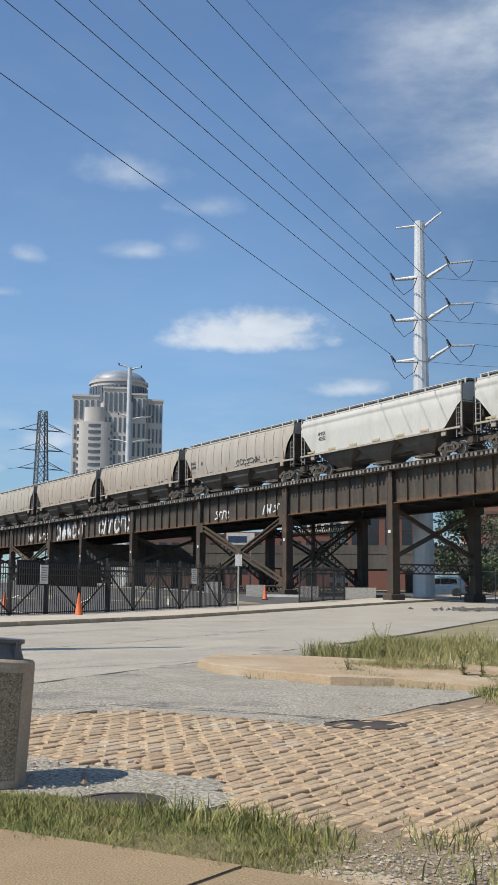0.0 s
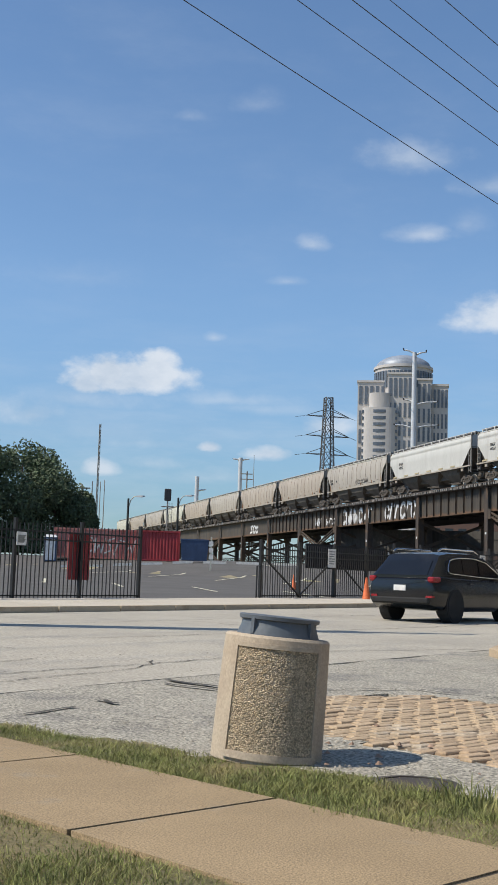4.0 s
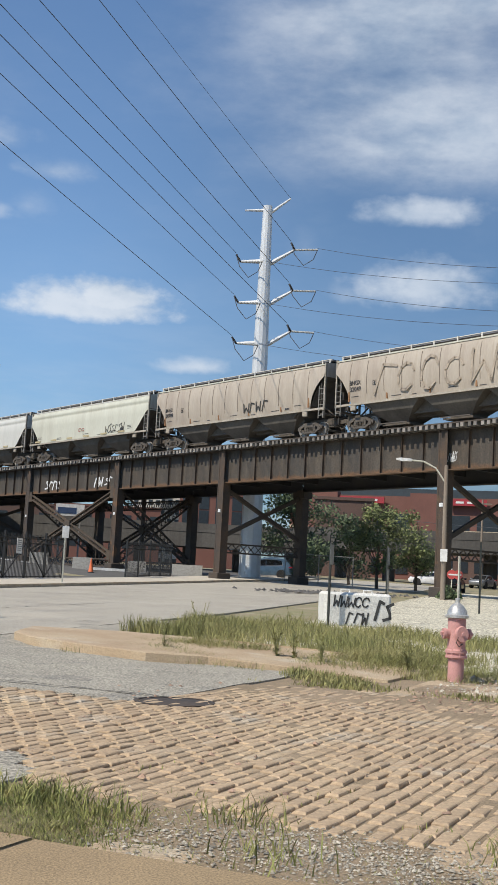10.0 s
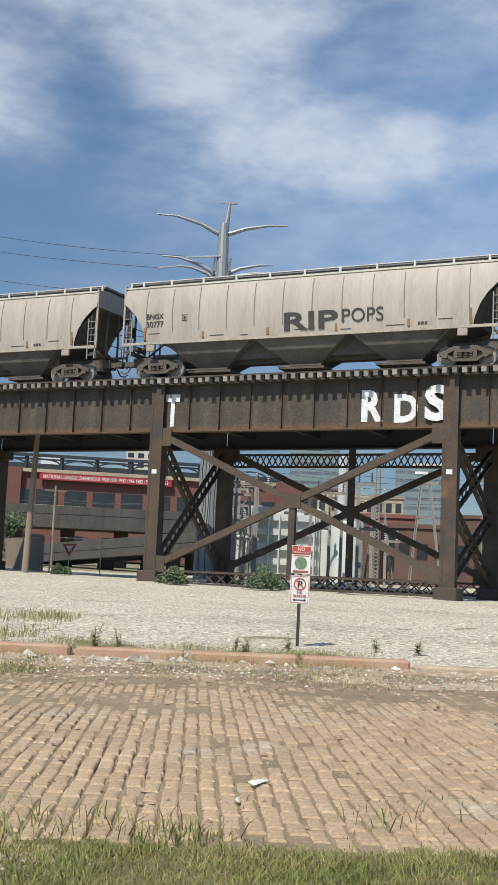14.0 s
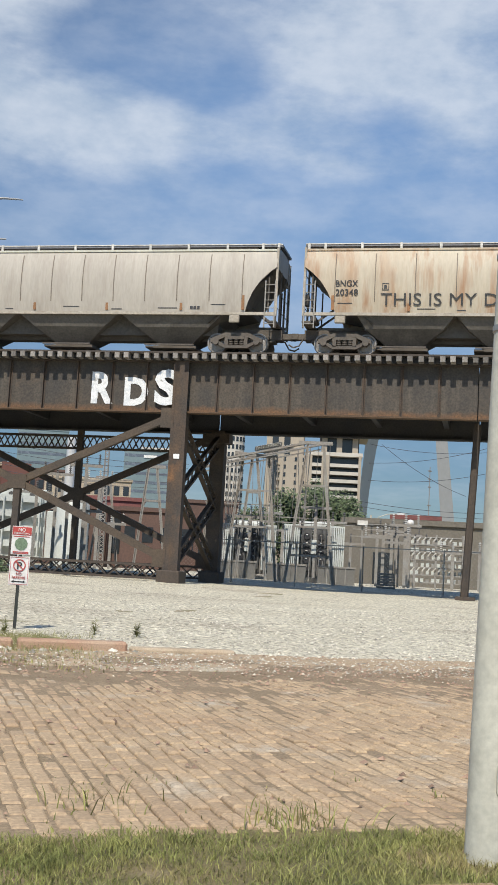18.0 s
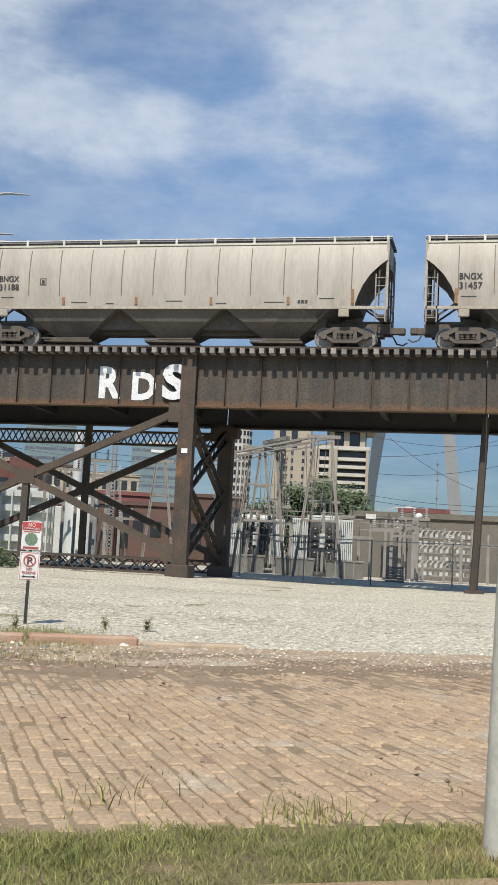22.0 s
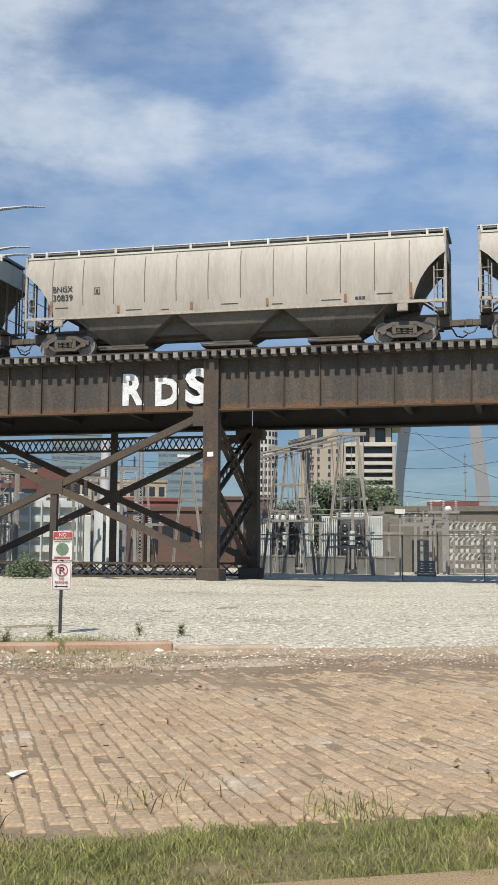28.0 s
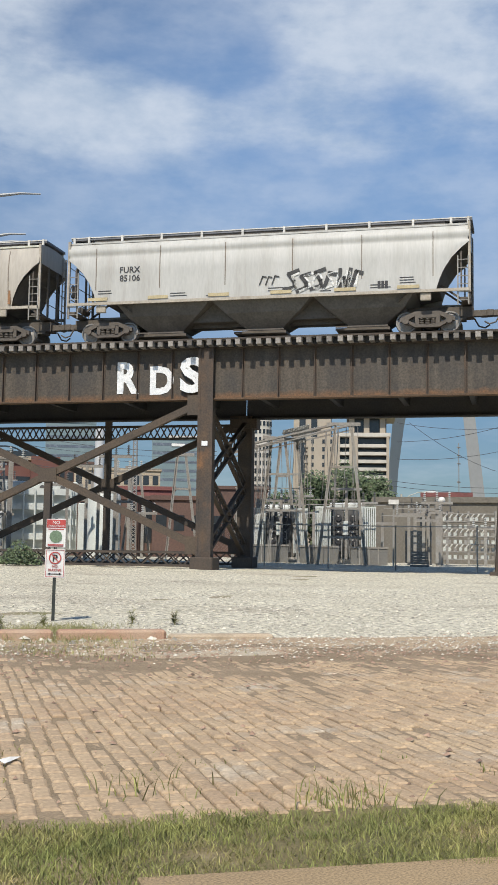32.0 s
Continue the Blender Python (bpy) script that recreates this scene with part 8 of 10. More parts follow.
for az, d, el in ((14.4, 260, 5.39), (22.6, 180, 4.44)):
    x, y = polar(az, d)
    t = thing("utility_pole", pose(x, y, ground(x, y), 0, 0, az), "far wooden utility pole with crossarms", "pole")
    H = zel(el, d) - ground(x, y)
    part("shaft", G().cyl((0, 0, 0), (0, 0, H), 0.2, 0.14, 8), M["wood_pole"], t)
    for z in (H - 0.6, H - 1.8):
        part("crossarm", G().box(-1.3, 1.3, -0.08, 0.08, z - 0.1, z + 0.1), M["wood_pole"], t)

# guyed mast, smaller whips
x, y = polar(21.85, 260)
t = thing("radio_mast", pose(x, y, ground(x, y)), "thin grey lattice radio mast", "mast")
H = zel(7.47, 260) - ground(x, y)
g = G()
for i in range(26):
    z0, z1 = H * i / 26, H * (i + 1) / 26
    for k in range(3):
        a0, a1 = 2.094 * k, 2.094 * (k + 1)
        p0, p1, p2 = (0.2 * math.cos(a0), 0.2 * math.sin(a0), z0), (0.2 * math.cos(a0), 0.2 * math.sin(a0), z1), (0.2 * math.cos(a1), 0.2 * math.sin(a1), z1)
        g.bar(p0, p1, 0.1, 0.1)
        g.bar(p0, p2, 0.06, 0.06)
part("lattice", g, M["sub_steel"], t)
for az, d, el in ((21.7, 250, 4.6), (21.5, 250, 4.7), (14.07, 300, 6.2), (22.1, 170, 4.6)):
    x, y = polar(az, d)
    solid("whip_pole", G().cyl((0, 0, 0), (0, 0, zel(el, d) - ground(x, y)), 0.16, 0.08, 6), M["sub_steel"], "thin grey pole in the distance", "pole", m=pose(x, y, ground(x, y)))

# railway signal on the viaduct
x, y = polar(18.33, 150)
t = thing("railway_signal", pose(x, y, ground(x, y), 0, 0, 18), "black railway signal on a tall mast", "railway signal")
H = zel(4.3, 150) - ground(x, y)
part("mast", G().cyl((0, 0, 0), (0, 0, H - 0.2), 0.12, 0.1, 8), M["sub_steel"], t)
part("ladder", ladder_mesh(1.0, H - 1.6, 0.4, 18), M["sub_steel"], t, "", 0, pose(0.2, 0, 0))
part("head", G().box(-0.45, 0.45, -0.2, 0.2, H - 1.4, H + 0.2, None, 0.1), M["signal_black"], t)
part("platform", G().box(-0.8, 0.8, -0.5, 0.5, H - 2.2, H - 2.1), M["sub_steel"], t)

# brick stadium with its roof canopy, beyond the viaduct
SD = 190.0


def stadium():
    t = thing("stadium", facing(-24.0, SD), "red brick stadium with arched steel canopy and red sign band", "stadium")
    X = lambda az: SD * math.tan(radians(-24.0 - az))
    zb = ground(*polar(-24.0, SD))
    Z = lambda el: zel(el, SD) - zb
    part("wall", G().box(X(-10.5), X(-36.6), 0, 30, 0, Z(4.6)), M["brick_red"], t)
    part("upper_tier", G().box(X(-12), X(-36.6), 10, 40, Z(4.6), Z(5.25)), M["steel_blue"], t)
    for az in (-12.2, -17.2, -22.4, -36.4):
        part("pier", G().box(X(az) - 2.4, X(az) + 2.4, -1.2, 2, 0, Z(4.75)), M["brick_red"], t)
    part("cornice", G().box(X(-22.9), X(-36.6), -0.7, 0.5, Z(4.55), Z(4.72)), M["stone_tan"], t)
    part("string_course", G().box(X(-10.5), X(-36.6), -0.35, 0.2, Z(2.86), Z(2.98)), M["stone_tan"], t)
    for a0, a1 in ((-24.0, -30.5), (-13.0, -15.2), (-18.4, -20.2)):
        band = part("sign_band", G().box(X(a0), X(a1), -1.0, -0.6, Z(4.2), Z(4.52)), M["sign_band"], t, "red sign band")
        g = G()
        rnd = random.Random(3)
        x = X(a0) + 1.0
        while x < X(a1) - 1.5:
            w = rnd.uniform(1.0, 2.2)
            g.box(x, x + w, -1.05, -1.0, Z(4.31), Z(4.41))
            x += w + 0.5
        if a0 == -24.0:
            g = G()
            put_word(g, "NATIONAL LEAGUE CHAMPIONS 1928 1930 1943 1946 1985 1987 2004 2013", 0.62, pose(X(a0) + 0.6, -1.02, Z(4.27)), X(a1) - X(a0) - 1.2, 0.02)
            part("lettering", g, M["sign_white"], band, "white words NATIONAL LEAGUE CHAMPIONS with years")
            continue
        tagged(part("letter_bar", g, M["sign_white"], band), kind="stuff")
    win = G().box(-1.75, 1.75, -0.12, 0.3, 0, Z(3.72) - Z(2.97)).mesh("window")
    win.materials.append(M["window_dark"])
    az = -11.9
    while az > -36:
        part("window", win, None, t, "", 0, pose(X(az), 0, Z(2.97)))
        az -= 1.39
    low = G().box(-1.6, 1.6, -0.12, 0.3, 0, 2.6).mesh("window")
    low.materials.append(M["window_dark"])
    az = -12.5
    while az > -36:
        part("window", low, None, t, "", 0, pose(X(az), 0, 1.2))
        az -= 1.9
    # canopy trusses
    g = G()
    zt, zl = Z(5.62), Z(5.42)
    for x in steps(X(-21.5), X(-34), 6.0):
        g.bar((x, 8, Z(4.7)), (x, 8, zt), 0.5, 0.5)
        for k in range(8):
            a0, a1 = math.pi * k / 8, math.pi * (k + 1) / 8
            g.bar((x + 3 - 3 * math.cos(a0), 8, zl - 1.2 + 1.2 * math.sin(a0)), (x + 3 - 3 * math.cos(a1), 8, zl - 1.2 + 1.2 * math.sin(a1)), 0.2, 0.25)
    g.bar((X(-21.5), 8, zt), (X(-34), 8, zt), 0.8, 0.5)
    g.bar((X(-21.5), 8, zl), (X(-34), 8, zl), 0.3, 0.3)
    part("canopy", g, M["steel_blue"], t)
    # hotel sign behind the canopy
    part("roof_sign", G().box(X(-24.0), X(-25.1), 30, 31, Z(5.7), Z(6.3)), M["sign_white"], t)


stadium()
block("brick_shed", facing(-40.8, 112), 13.5, 10, zel(2.5, 112) - 0.5, "brick_dark", "long low brown brick building behind the substation", 2, 9, "window_dark", 1, None, 1.6)
block("brick_block", facing(-37.9, 200), 12, 14, zel(4.1, 200) - 0.5, "brick_dark", "brown brick building with a row of windows", 3, 8, "window_dark", 1, None, 1.5)
block("hotel_tower", facing(-28.9, 380), 10, 20, zel(6.9, 380), "apt_white", "pale concrete hotel tower behind the stadium", 14, 3, "window_dark", 2, None, 1.6)
block("brick_warehouse", facing(-6.6, 165), 9.5, 14, zel(4.1, 165) - 2.5, "brick_red", "red brick warehouse with arched windows", 3, 4, "window_dark", 4, None, 2.0)
block("brick_hall", facing(-13.2, 150, None), 7.5, 10, zel(4.3, 150) - 2.4, "brick_dark", "rough tan brick hall wall", 0, 0)
block("office_block", facing(-5.0, 420), 16, 20, zel(5.0, 420), "apt_white", "pale office block with rows of windows", 10, 6, "window_dark", 2, None, 1.8)
block("office_block", facing(-3.3, 400), 10, 20, zel(4.4, 400), "apt_white", "pale office block with rows of windows", 9, 4, "window_dark", 2, None, 1.8)
block("low_brick_building", facing(-1.4, 240), 22, 14, zel(3.2, 240) - 2.6, "brick_red", "low red brick building with a white cornice", 2, 8, "window_dark", 2, None, 2.0)
block("brick_block", facing(2.4, 260), 26, 14, zel(3.1, 260) - 2.6, "brick_dark", "dark brick building beyond the overpass", 2, 9, "window_dark", 2, None, 2.0)
block("brick_block", facing(-19.5, 175), 9, 8, zel(2.6, 175) - 2.2, "brick_dark", "dark brick building at the end of the road", 2, 4, "window_dark", 1, None, 1.8)


# elevated highway
def overpass(a0, a1, d0, d1, el0, el1, label, piers=6, deep=1.5):
    t = thing("elevated_road", None, label, "overpass")
    (xa, ya), (xb, yb) = polar(a0, d0), polar(a1, d1)
    za, zb = zel(el0, d0), zel(el1, d1)
    g = G()
    g.bar((xa, ya, za - deep / 2 - 0.9), (xb, yb, zb - deep / 2 - 0.9), 9, deep)
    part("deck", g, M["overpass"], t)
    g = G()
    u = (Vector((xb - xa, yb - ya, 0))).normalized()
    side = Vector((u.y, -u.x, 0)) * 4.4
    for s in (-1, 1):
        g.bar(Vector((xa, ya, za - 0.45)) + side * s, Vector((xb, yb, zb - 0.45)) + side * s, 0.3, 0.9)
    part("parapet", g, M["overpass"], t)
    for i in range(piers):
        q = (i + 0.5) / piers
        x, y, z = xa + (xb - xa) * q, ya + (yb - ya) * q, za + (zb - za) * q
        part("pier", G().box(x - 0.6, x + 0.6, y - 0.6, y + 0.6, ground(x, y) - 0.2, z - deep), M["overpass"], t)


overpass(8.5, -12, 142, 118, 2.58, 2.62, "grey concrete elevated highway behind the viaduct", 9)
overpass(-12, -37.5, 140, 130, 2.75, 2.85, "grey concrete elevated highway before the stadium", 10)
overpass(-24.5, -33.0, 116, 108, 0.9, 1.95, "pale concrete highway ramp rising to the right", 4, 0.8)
x, y = polar(0.4, 118)
t = thing("billboard", pose(x, y, ground(x, y), 0, 0, 0.4), "pale advertising billboard on posts", "billboard")
part("panel", G().box(-1.5, 1.4, -0.1, 0.1, zel(2.68, 118) - 2, zel(3.27, 118) - 2), M["sign_white"], t)
part("picture_bars", G().box(-1.3, 0.6, -0.13, -0.1, zel(2.8, 118) - 2, zel(3.1, 118) - 2), M["blue_box"], t)
for px in (-1, 1):
    part("post", G().box(px - 0.08, px + 0.08, 0.1, 0.2, 0, zel(3.2, 118) - 2), M["sub_steel"], t)


# ---- substation ----
def radiator(t, x0, x1, z0, z1, y, n):
    for i in range(n):
        x = x0 + (x1 - x0) * (i + 0.5) / n
        part("radiator_fin", G().box(x - 0.04, x + 0.04, y - 0.45, y, z0, z1), M["transformer"], t)


def transformer(az, d, w, h, label, seed=1, dark=False):
    t = thing("transformer", facing(az, d), label, "transformer", "transformers of the substation")
    rr = random.Random(seed)
    part("tank", G().box(-w * 0.42, w * 0.42, 0.3, 2.4, 0.3, h * 0.84, None, 0.06), M["sub_steel"], t)
    part("plinth", G().box(-w / 2 - 0.2, w / 2 + 0.2, -0.5, 2.6, 0, 0.3), M["concrete"], t)
    for x0, x1 in ((-w * 0.56, -w * 0.26), (w * 0.28, w * 0.56)):
        radiator(t, x0, x1, 0.55, h * 0.98, 0.0, 8)
        part("radiator_header", G().box(x0, x1, -0.3, -0.1, h * 0.98, h * 1.01), M["transformer"], t)
    for i, x in enumerate(steps(-w * 0.24, w * 0.24, w * 0.24)):
        g = G()
        g.cyl((x, 0.8, h * 0.84), (x, 0.8, h * 1.16), 0.06, 0.04, 8)
        for k in range(6):
            g.cyl((x, 0.8, h * (0.88 + 0.04 * k)), (x, 0.8, h * (0.9 + 0.04 * k)), 0.13, 0.10, 8)
        part("bushing", g, M["insulator"] if i % 2 else M["sub_dark"], t)
    # columns of fans on a dark bank
    for x in (-w * 0.13, w * 0.13):
        part("fan_bank", G().box(x - 0.3, x + 0.3, -0.16, 0.05, 0.6, h * 0.94), M["sub_dark"], t)
        for i in range(5):
            z = 0.85 + i * (h * 0.94 - 1.0) / 4.6
            part("cooling_fan", G().cyl((x, -0.24, z), (x, -0.16, z), 0.2, None, 12), M["signal_black"], t)
            part("fan_guard", G().cyl((x - 0.05, -0.27, z + 0.08), (x + 0.05, -0.25, z + 0.08), 0.035, None, 6), M["sign_white"], t)
    part("control_box", G().box(-0.16, 0.16, -0.4, -0.2, h * 0.5, h * 0.75, None, 0.02), M["transformer"], t)
    part("conservator", G().cyl((-w * 0.3, 1.6, h * 1.02), (w * 0.3, 1.6, h * 1.02), 0.26, None, 12), M["transformer"], t)
    for k in range(7):
        x = rr.uniform(-w * 0.5, w * 0.5)
        part("pipe", G().cyl((x, -0.3, 0.3), (x, -0.3, rr.uniform(0.8, h * 0.7)), 0.035, None, 6), M["sub_steel"], t)
    return t


# big grey switchgear cabinet seen through the tower
t = thing("switchgear", facing(-36.4, 75) @ Matrix.Scale(1.19, 4), "large pale grey transformer cabinet with round gauges", "transformer")
zb = ground(*polar(-36.4, 63))
H = zel(3.3, 63) - zb
part("tank", G().box(-1.95, 1.95, 0, 3, 0.2, H, None, 0.05), M["transformer"], t)
for z in (0.9, 1.7, 2.5, 3.3):
    part("shelf", G().box(-1.75, 1.75, -0.35, 0, z, z + 0.35), M["transformer"], t)
for x in (0.05, 1.15):
    g = G()
    g.cyl((x, -0.3, H - 0.35), (x, 0, H - 0.35), 0.26, None, 16)
    part("gauge", g, M["transformer"], t)
    part("gauge_face", G().cyl((x, -0.33, H - 0.35), (x, -0.3, H - 0.35), 0.14, None, 14), M["sub_dark"], t)
part("side_box", G().box(-2.6, -2.0, -0.4, 0.6, 0.5, 2.4, None, 0.04), M["transformer"], t)
part("side_box", G().box(2.0, 2.5, -0.4, 0.6, 0.3, 2.9, None, 0.04), M["transformer"], t)
g = G()
for x in (-1.6, -0.9, -0.3, 0.6, 1.6):
    g.cyl((x, -0.45, 0.4), (x, -0.45, 3.6), 0.05, None, 6)
tagged(part("pipe_run", g, M["transformer"], t), kind="stuff")
t = thing("storage_tank", facing(-39.5, 70), "grey-blue metal storage tank", "tank")
part("shell", G().lathe([(1.0, 0), (1.0, zel(2.7, 70) - 0.7), (0.9, zel(2.75, 70) - 0.6)], n=20), M["transformer"], t, "", 40)

transformer(-48.2, 68, 3.0, zel(2.25, 68) - 0.6, "pale grey transformer with radiator fins", 1, True)
transformer(-51.5, 68, 3.2, zel(2.4, 68) - 0.6, "pale grey transformer with dark fans and fins", 2, True)

# dark oil boxes by the fence
for a0, a1 in ((-46.9, -48.7), (-49.25, -51.2), (-51.75, -53.6)):
    az = (a0 + a1) / 2
    x, y = polar(az, 65)
    w = 65 * radians(a0 - a1) * 0.98
    zt = zel(0.48, 65) - zel(-0.4, 65)
    t = thing("steel_bin", pose(x, y, ground(x, y), 0, 0, az), "dark grey slatted steel bin by the substation fence", "bin", "bins along the fence")
    part("shell", G().box(-w / 2, w / 2, 0, 1.0, 0, zt), M["box_grey"], t)
    part("rim", G().box(-w / 2 - 0.05, w / 2 + 0.05, -0.05, 1.05, zt - 0.08, zt + 0.02), M["sub_steel"], t)
    for i in range(1, 4):
        xx = -w / 2 + w * i / 4
        part("rib", G().box(xx - 0.03, xx + 0.03, -0.05, 0, 0, zt), M["sub_steel"], t)


def a_frame(legs, ties, d, label):
    """Two sloping legs, each from its foot (az) to its head (az, el), with level ties."""
    t = thing("a_frame", None, label, "steel frame", "substation frames")
    ends = []
    for foot, head, el in legs:
        x, y = polar(foot, d)
        a = Vector((x, y, ground(x, y)))
        b = Vector((*polar(head, d), zel(el, d)))
        ends.append((a, b))
        g = G()
        side = Vector((math.cos(radians(foot)), math.sin(radians(foot)), 0))
        for k in (-0.055, 0.055):
            g.bar(a + side * k, b + side * k, 0.05, 0.16, (side.y, -side.x, 0))
        g.bar(a, b, 0.11, 0.03, (side.y, -side.x, 0))
        part("leg", g, M["sub_steel"], t)
    (a0, b0), (a1, b1) = ends
    for el in ties:
        z = zel(el, d)
        u0, u1 = (z - a0.z) / (b0.z - a0.z), (z - a1.z) / (b1.z - a1.z)
        part("tie_bar", G().bar(a0.lerp(b0, u0), a1.lerp(b1, u1), 0.09, 0.11), M["sub_steel"], t)
    part("head_beam", G().bar(b0 + (b0 - b1).normalized() * 0.5, b1 + (b1 - b0).normalized() * 0.5, 0.14, 0.18), M["sub_steel"], t)
    return t


a_frame(((-50.14, -51.01, 6.51), (-52.53, -51.77, 6.51)), (4.38, 2.33, 0.9), 61.5, "tall galvanised steel A-frame of the substation")
a_frame(((-47.09, -47.82, 5.8), (-49.69, -49.07, 5.7)), (4.0, 2.2), 62, "tall galvanised steel A-frame of the substation")
a_frame(((-47.67, -48.26, 5.75), (-49.19, -48.46, 5.75)), (3.9, 2.2), 65, "tall galvanised steel A-frame of the substation")
a_frame(((-42.6, -43.1, 4.9), (-44.2, -43.5, 4.9)), (3.2,), 66, "tall galvanised steel A-frame of the substation")
a_frame(((-40.4, -40.9, 4.2), (-41.8, -41.2, 4.2)), (2.8,), 72, "tall galvanised steel A-frame of the substation")
a_frame(((-45.9, -46.3, 5.4), (-46.5, -46.6, 5.4)), (3.0,), 66, "slim galvanised steel A-frame of the substation")
for a0, e0, a1, e1, d in ((-45.6, 5.2, -51.0, 6.5, 61.6), (-45.6, 5.0, -51.8, 6.48, 65.0)):
    t = thing("strain_beam", None, "laced steel beam with pale insulators between the frames", "beam", "strain beams")
    pa, pb = Vector((*polar(a0, d), zel(e0, d))), Vector((*polar(a1, d), zel(e1, d)))
    part("beam", lattice(G(), pa, pb, 0.10, 0.30, (0, 0, 1), 26), M["sub_steel"], t)
    part("lower_chord", G().bar(pa - Vector((0, 0, 0.28)), pb - Vector((0, 0, 0.28)), 0.07, 0.07), M["sub_steel"], t)
    for i in range(11):
        q = pa.lerp(pb, 0.52 + 0.022 * i) + Vector((0, 0, 0.12))
        part("insulator", insulator_string(q, q + Vector((0.12, 0.05, 0.24)), 3), M["insulator"], t)
# thin droppers and bus bars that hang among the frames
t = thing("bus_wires", None, "thin hanging wires and bus bars among the frames", "wires", "", "stuff")
rnd = random.Random(21)
g = G()
for i in range(34):
    az, d = rnd.uniform(-46.0, -52.6), rnd.uniform(61, 66)
    x, y = polar(az, d)
    x1, y1 = polar(az + rnd.uniform(-0.25, 0.25), d)
    g.tube([(x, y, zel(lerp(az, [-51.5, -46.0], [6.4, 5.2]), d)), ((x + x1) / 2, (y + y1) / 2, zel(3.9, d)), (x1, y1, zel(rnd.uniform(1.2, 2.8), d))], 0.016, 4)
for el, a0, a1 in ((2.5, -46.0, -53.5), (2.75, -47.0, -52.5), (3.3, -46.0, -50.0), (2.62, -53.6, -56.2), (2.35, -53.4, -56.0), (2.0, -53.3, -55.4)):
    for d in (64.0, 66.5):
        g.bar((*polar(a0, d), zel(el, d)), (*polar(a1, d), zel(el, d)), 0.05, 0.05)
part("bus_run", g, M["sub_steel"], t)
rnd = random.Random(12)
for i in range(40):
    az = rnd.choice([rnd.uniform(-46.2, -54), rnd.uniform(-37.5, -44.5), rnd.uniform(-33.0, -35.0), rnd.uniform(-53, -60)])
    d = rnd.uniform(64, 78)
    x, y = polar(az, d)
    h = rnd.uniform(2.2, 4.6) if az < -45 else rnd.uniform(2.5, 6.5)
    t = thing("bus_support", pose(x, y, ground(x, y), 0, 0, az), "grey steel support post with insulators", "steel post", "bus supports of the substation")
    part("post", G().box(-0.09, 0.09, -0.09, 0.09, 0, h), M["sub_steel"], t)
    part("crossbar", G().box(-0.9, 0.9, -0.07, 0.07, h - 0.15, h), M["sub_steel"], t)
    for xx in (-0.7, 0, 0.7):
        part("insulator", insulator_string((xx, 0, h), (xx, 0, h + 0.6), 5), M["insulator"] if i % 2 else M["sub_dark"], t)
# lattice mast and cranes seen through the tower
for az, d, el, w in ((-34.2, 74, 4.9, 1.5), (-32.9, 84, 5.6, 0.5), (-40.9, 110, 6.0, 0.3)):
    x, y = polar(az, d)
    H = zel(el, d) - ground(x, y)
    t = thing("lattice_mast", pose(x, y, ground(x, y), 0, 0, az), "rust-red and grey lattice steel mast", "mast")
    g = G()
    n = max(5, int(H / (w * 1.2)))
    for i in range(n):
        z0, z1 = H * i / n, H * (i + 1) / n
        a, b = w * (1 - 0.6 * i / n) / 2 + 0.1, w * (1 - 0.6 * (i + 1) / n) / 2 + 0.1
        for sx, sy in ((-1, -1), (1, -1), (1, 1), (-1, 1)):
            g.bar((sx * a, sy * a, z0), (sx * b, sy * b, z1), 0.09, 0.09)
        g.bar((-a, -a, z0), (b, -b, z1), 0.06, 0.06)
        g.bar((a, -a, z0), (-b, -b, z1), 0.06, 0.06)
    part("lattice", g, M["sub_steel"], t)
x, y = polar(-39.2, 75)
t = thing("white_pole", pose(x, y, ground(x, y)), "thick white steel pole in the substation", "pole")
part("shaft", G().cyl((0, 0, 0), (0, 0, zel(6.0, 75) - 0.5), 0.36, 0.3, 12), M["mono"], t, "", 40)

# capacitor rack
t = thing("capacitor_rack", facing(-57.5, 70), "steel rack with rows of pale capacitors", "electrical rack")
H = zel(2.25, 70) - ground(*polar(-57.5, 70))
w = 70 * radians(2.6)
for x in (-w / 2, 0, w / 2):
    part("upright", G().box(x - 0.06, x + 0.06, 0, 1.2, 0, H), M["sub_steel"], t)
for i in range(7):
    z = 0.35 + i * (H - 0.55) / 6
    part("shelf", G().box(-w / 2, w / 2, 0, 1.2, z, z + 0.07), M["sub_steel"], t)
    if i == 6:
        break
    for j in range(10):
        x = -w / 2 + (j + 0.5) * w / 10
        part("capacitor", G().box(x - 0.09, x + 0.09, 0.15, 0.7, z + 0.07, z + 0.30), M["transformer"] if (i + j) % 3 else M["sub_steel"], t)
for i in (1, 3, 5):
    z = 0.35 + (i + 0.55) * (H - 0.55) / 6
    for j in range(8):
        x = -w / 2 + (j + 0.5) * w / 10
        part("insulator", G().cyl((x, -0.05, z), (x + 0.16, -0.15, z + 0.22), 0.045, None, 6), M["sign_white"], t)
t = thing("cable_spool_stack", facing(-55.15, 61), "dark stacked pallets by the substation fence", "pallets")
for i in range(6):
    w = 1.0 - 0.03 * i
    part("pallet", G().box(-w / 2, w / 2, 0, 0.8, 0.14 * i, 0.14 * i + 0.11), M["box_grey"], t)

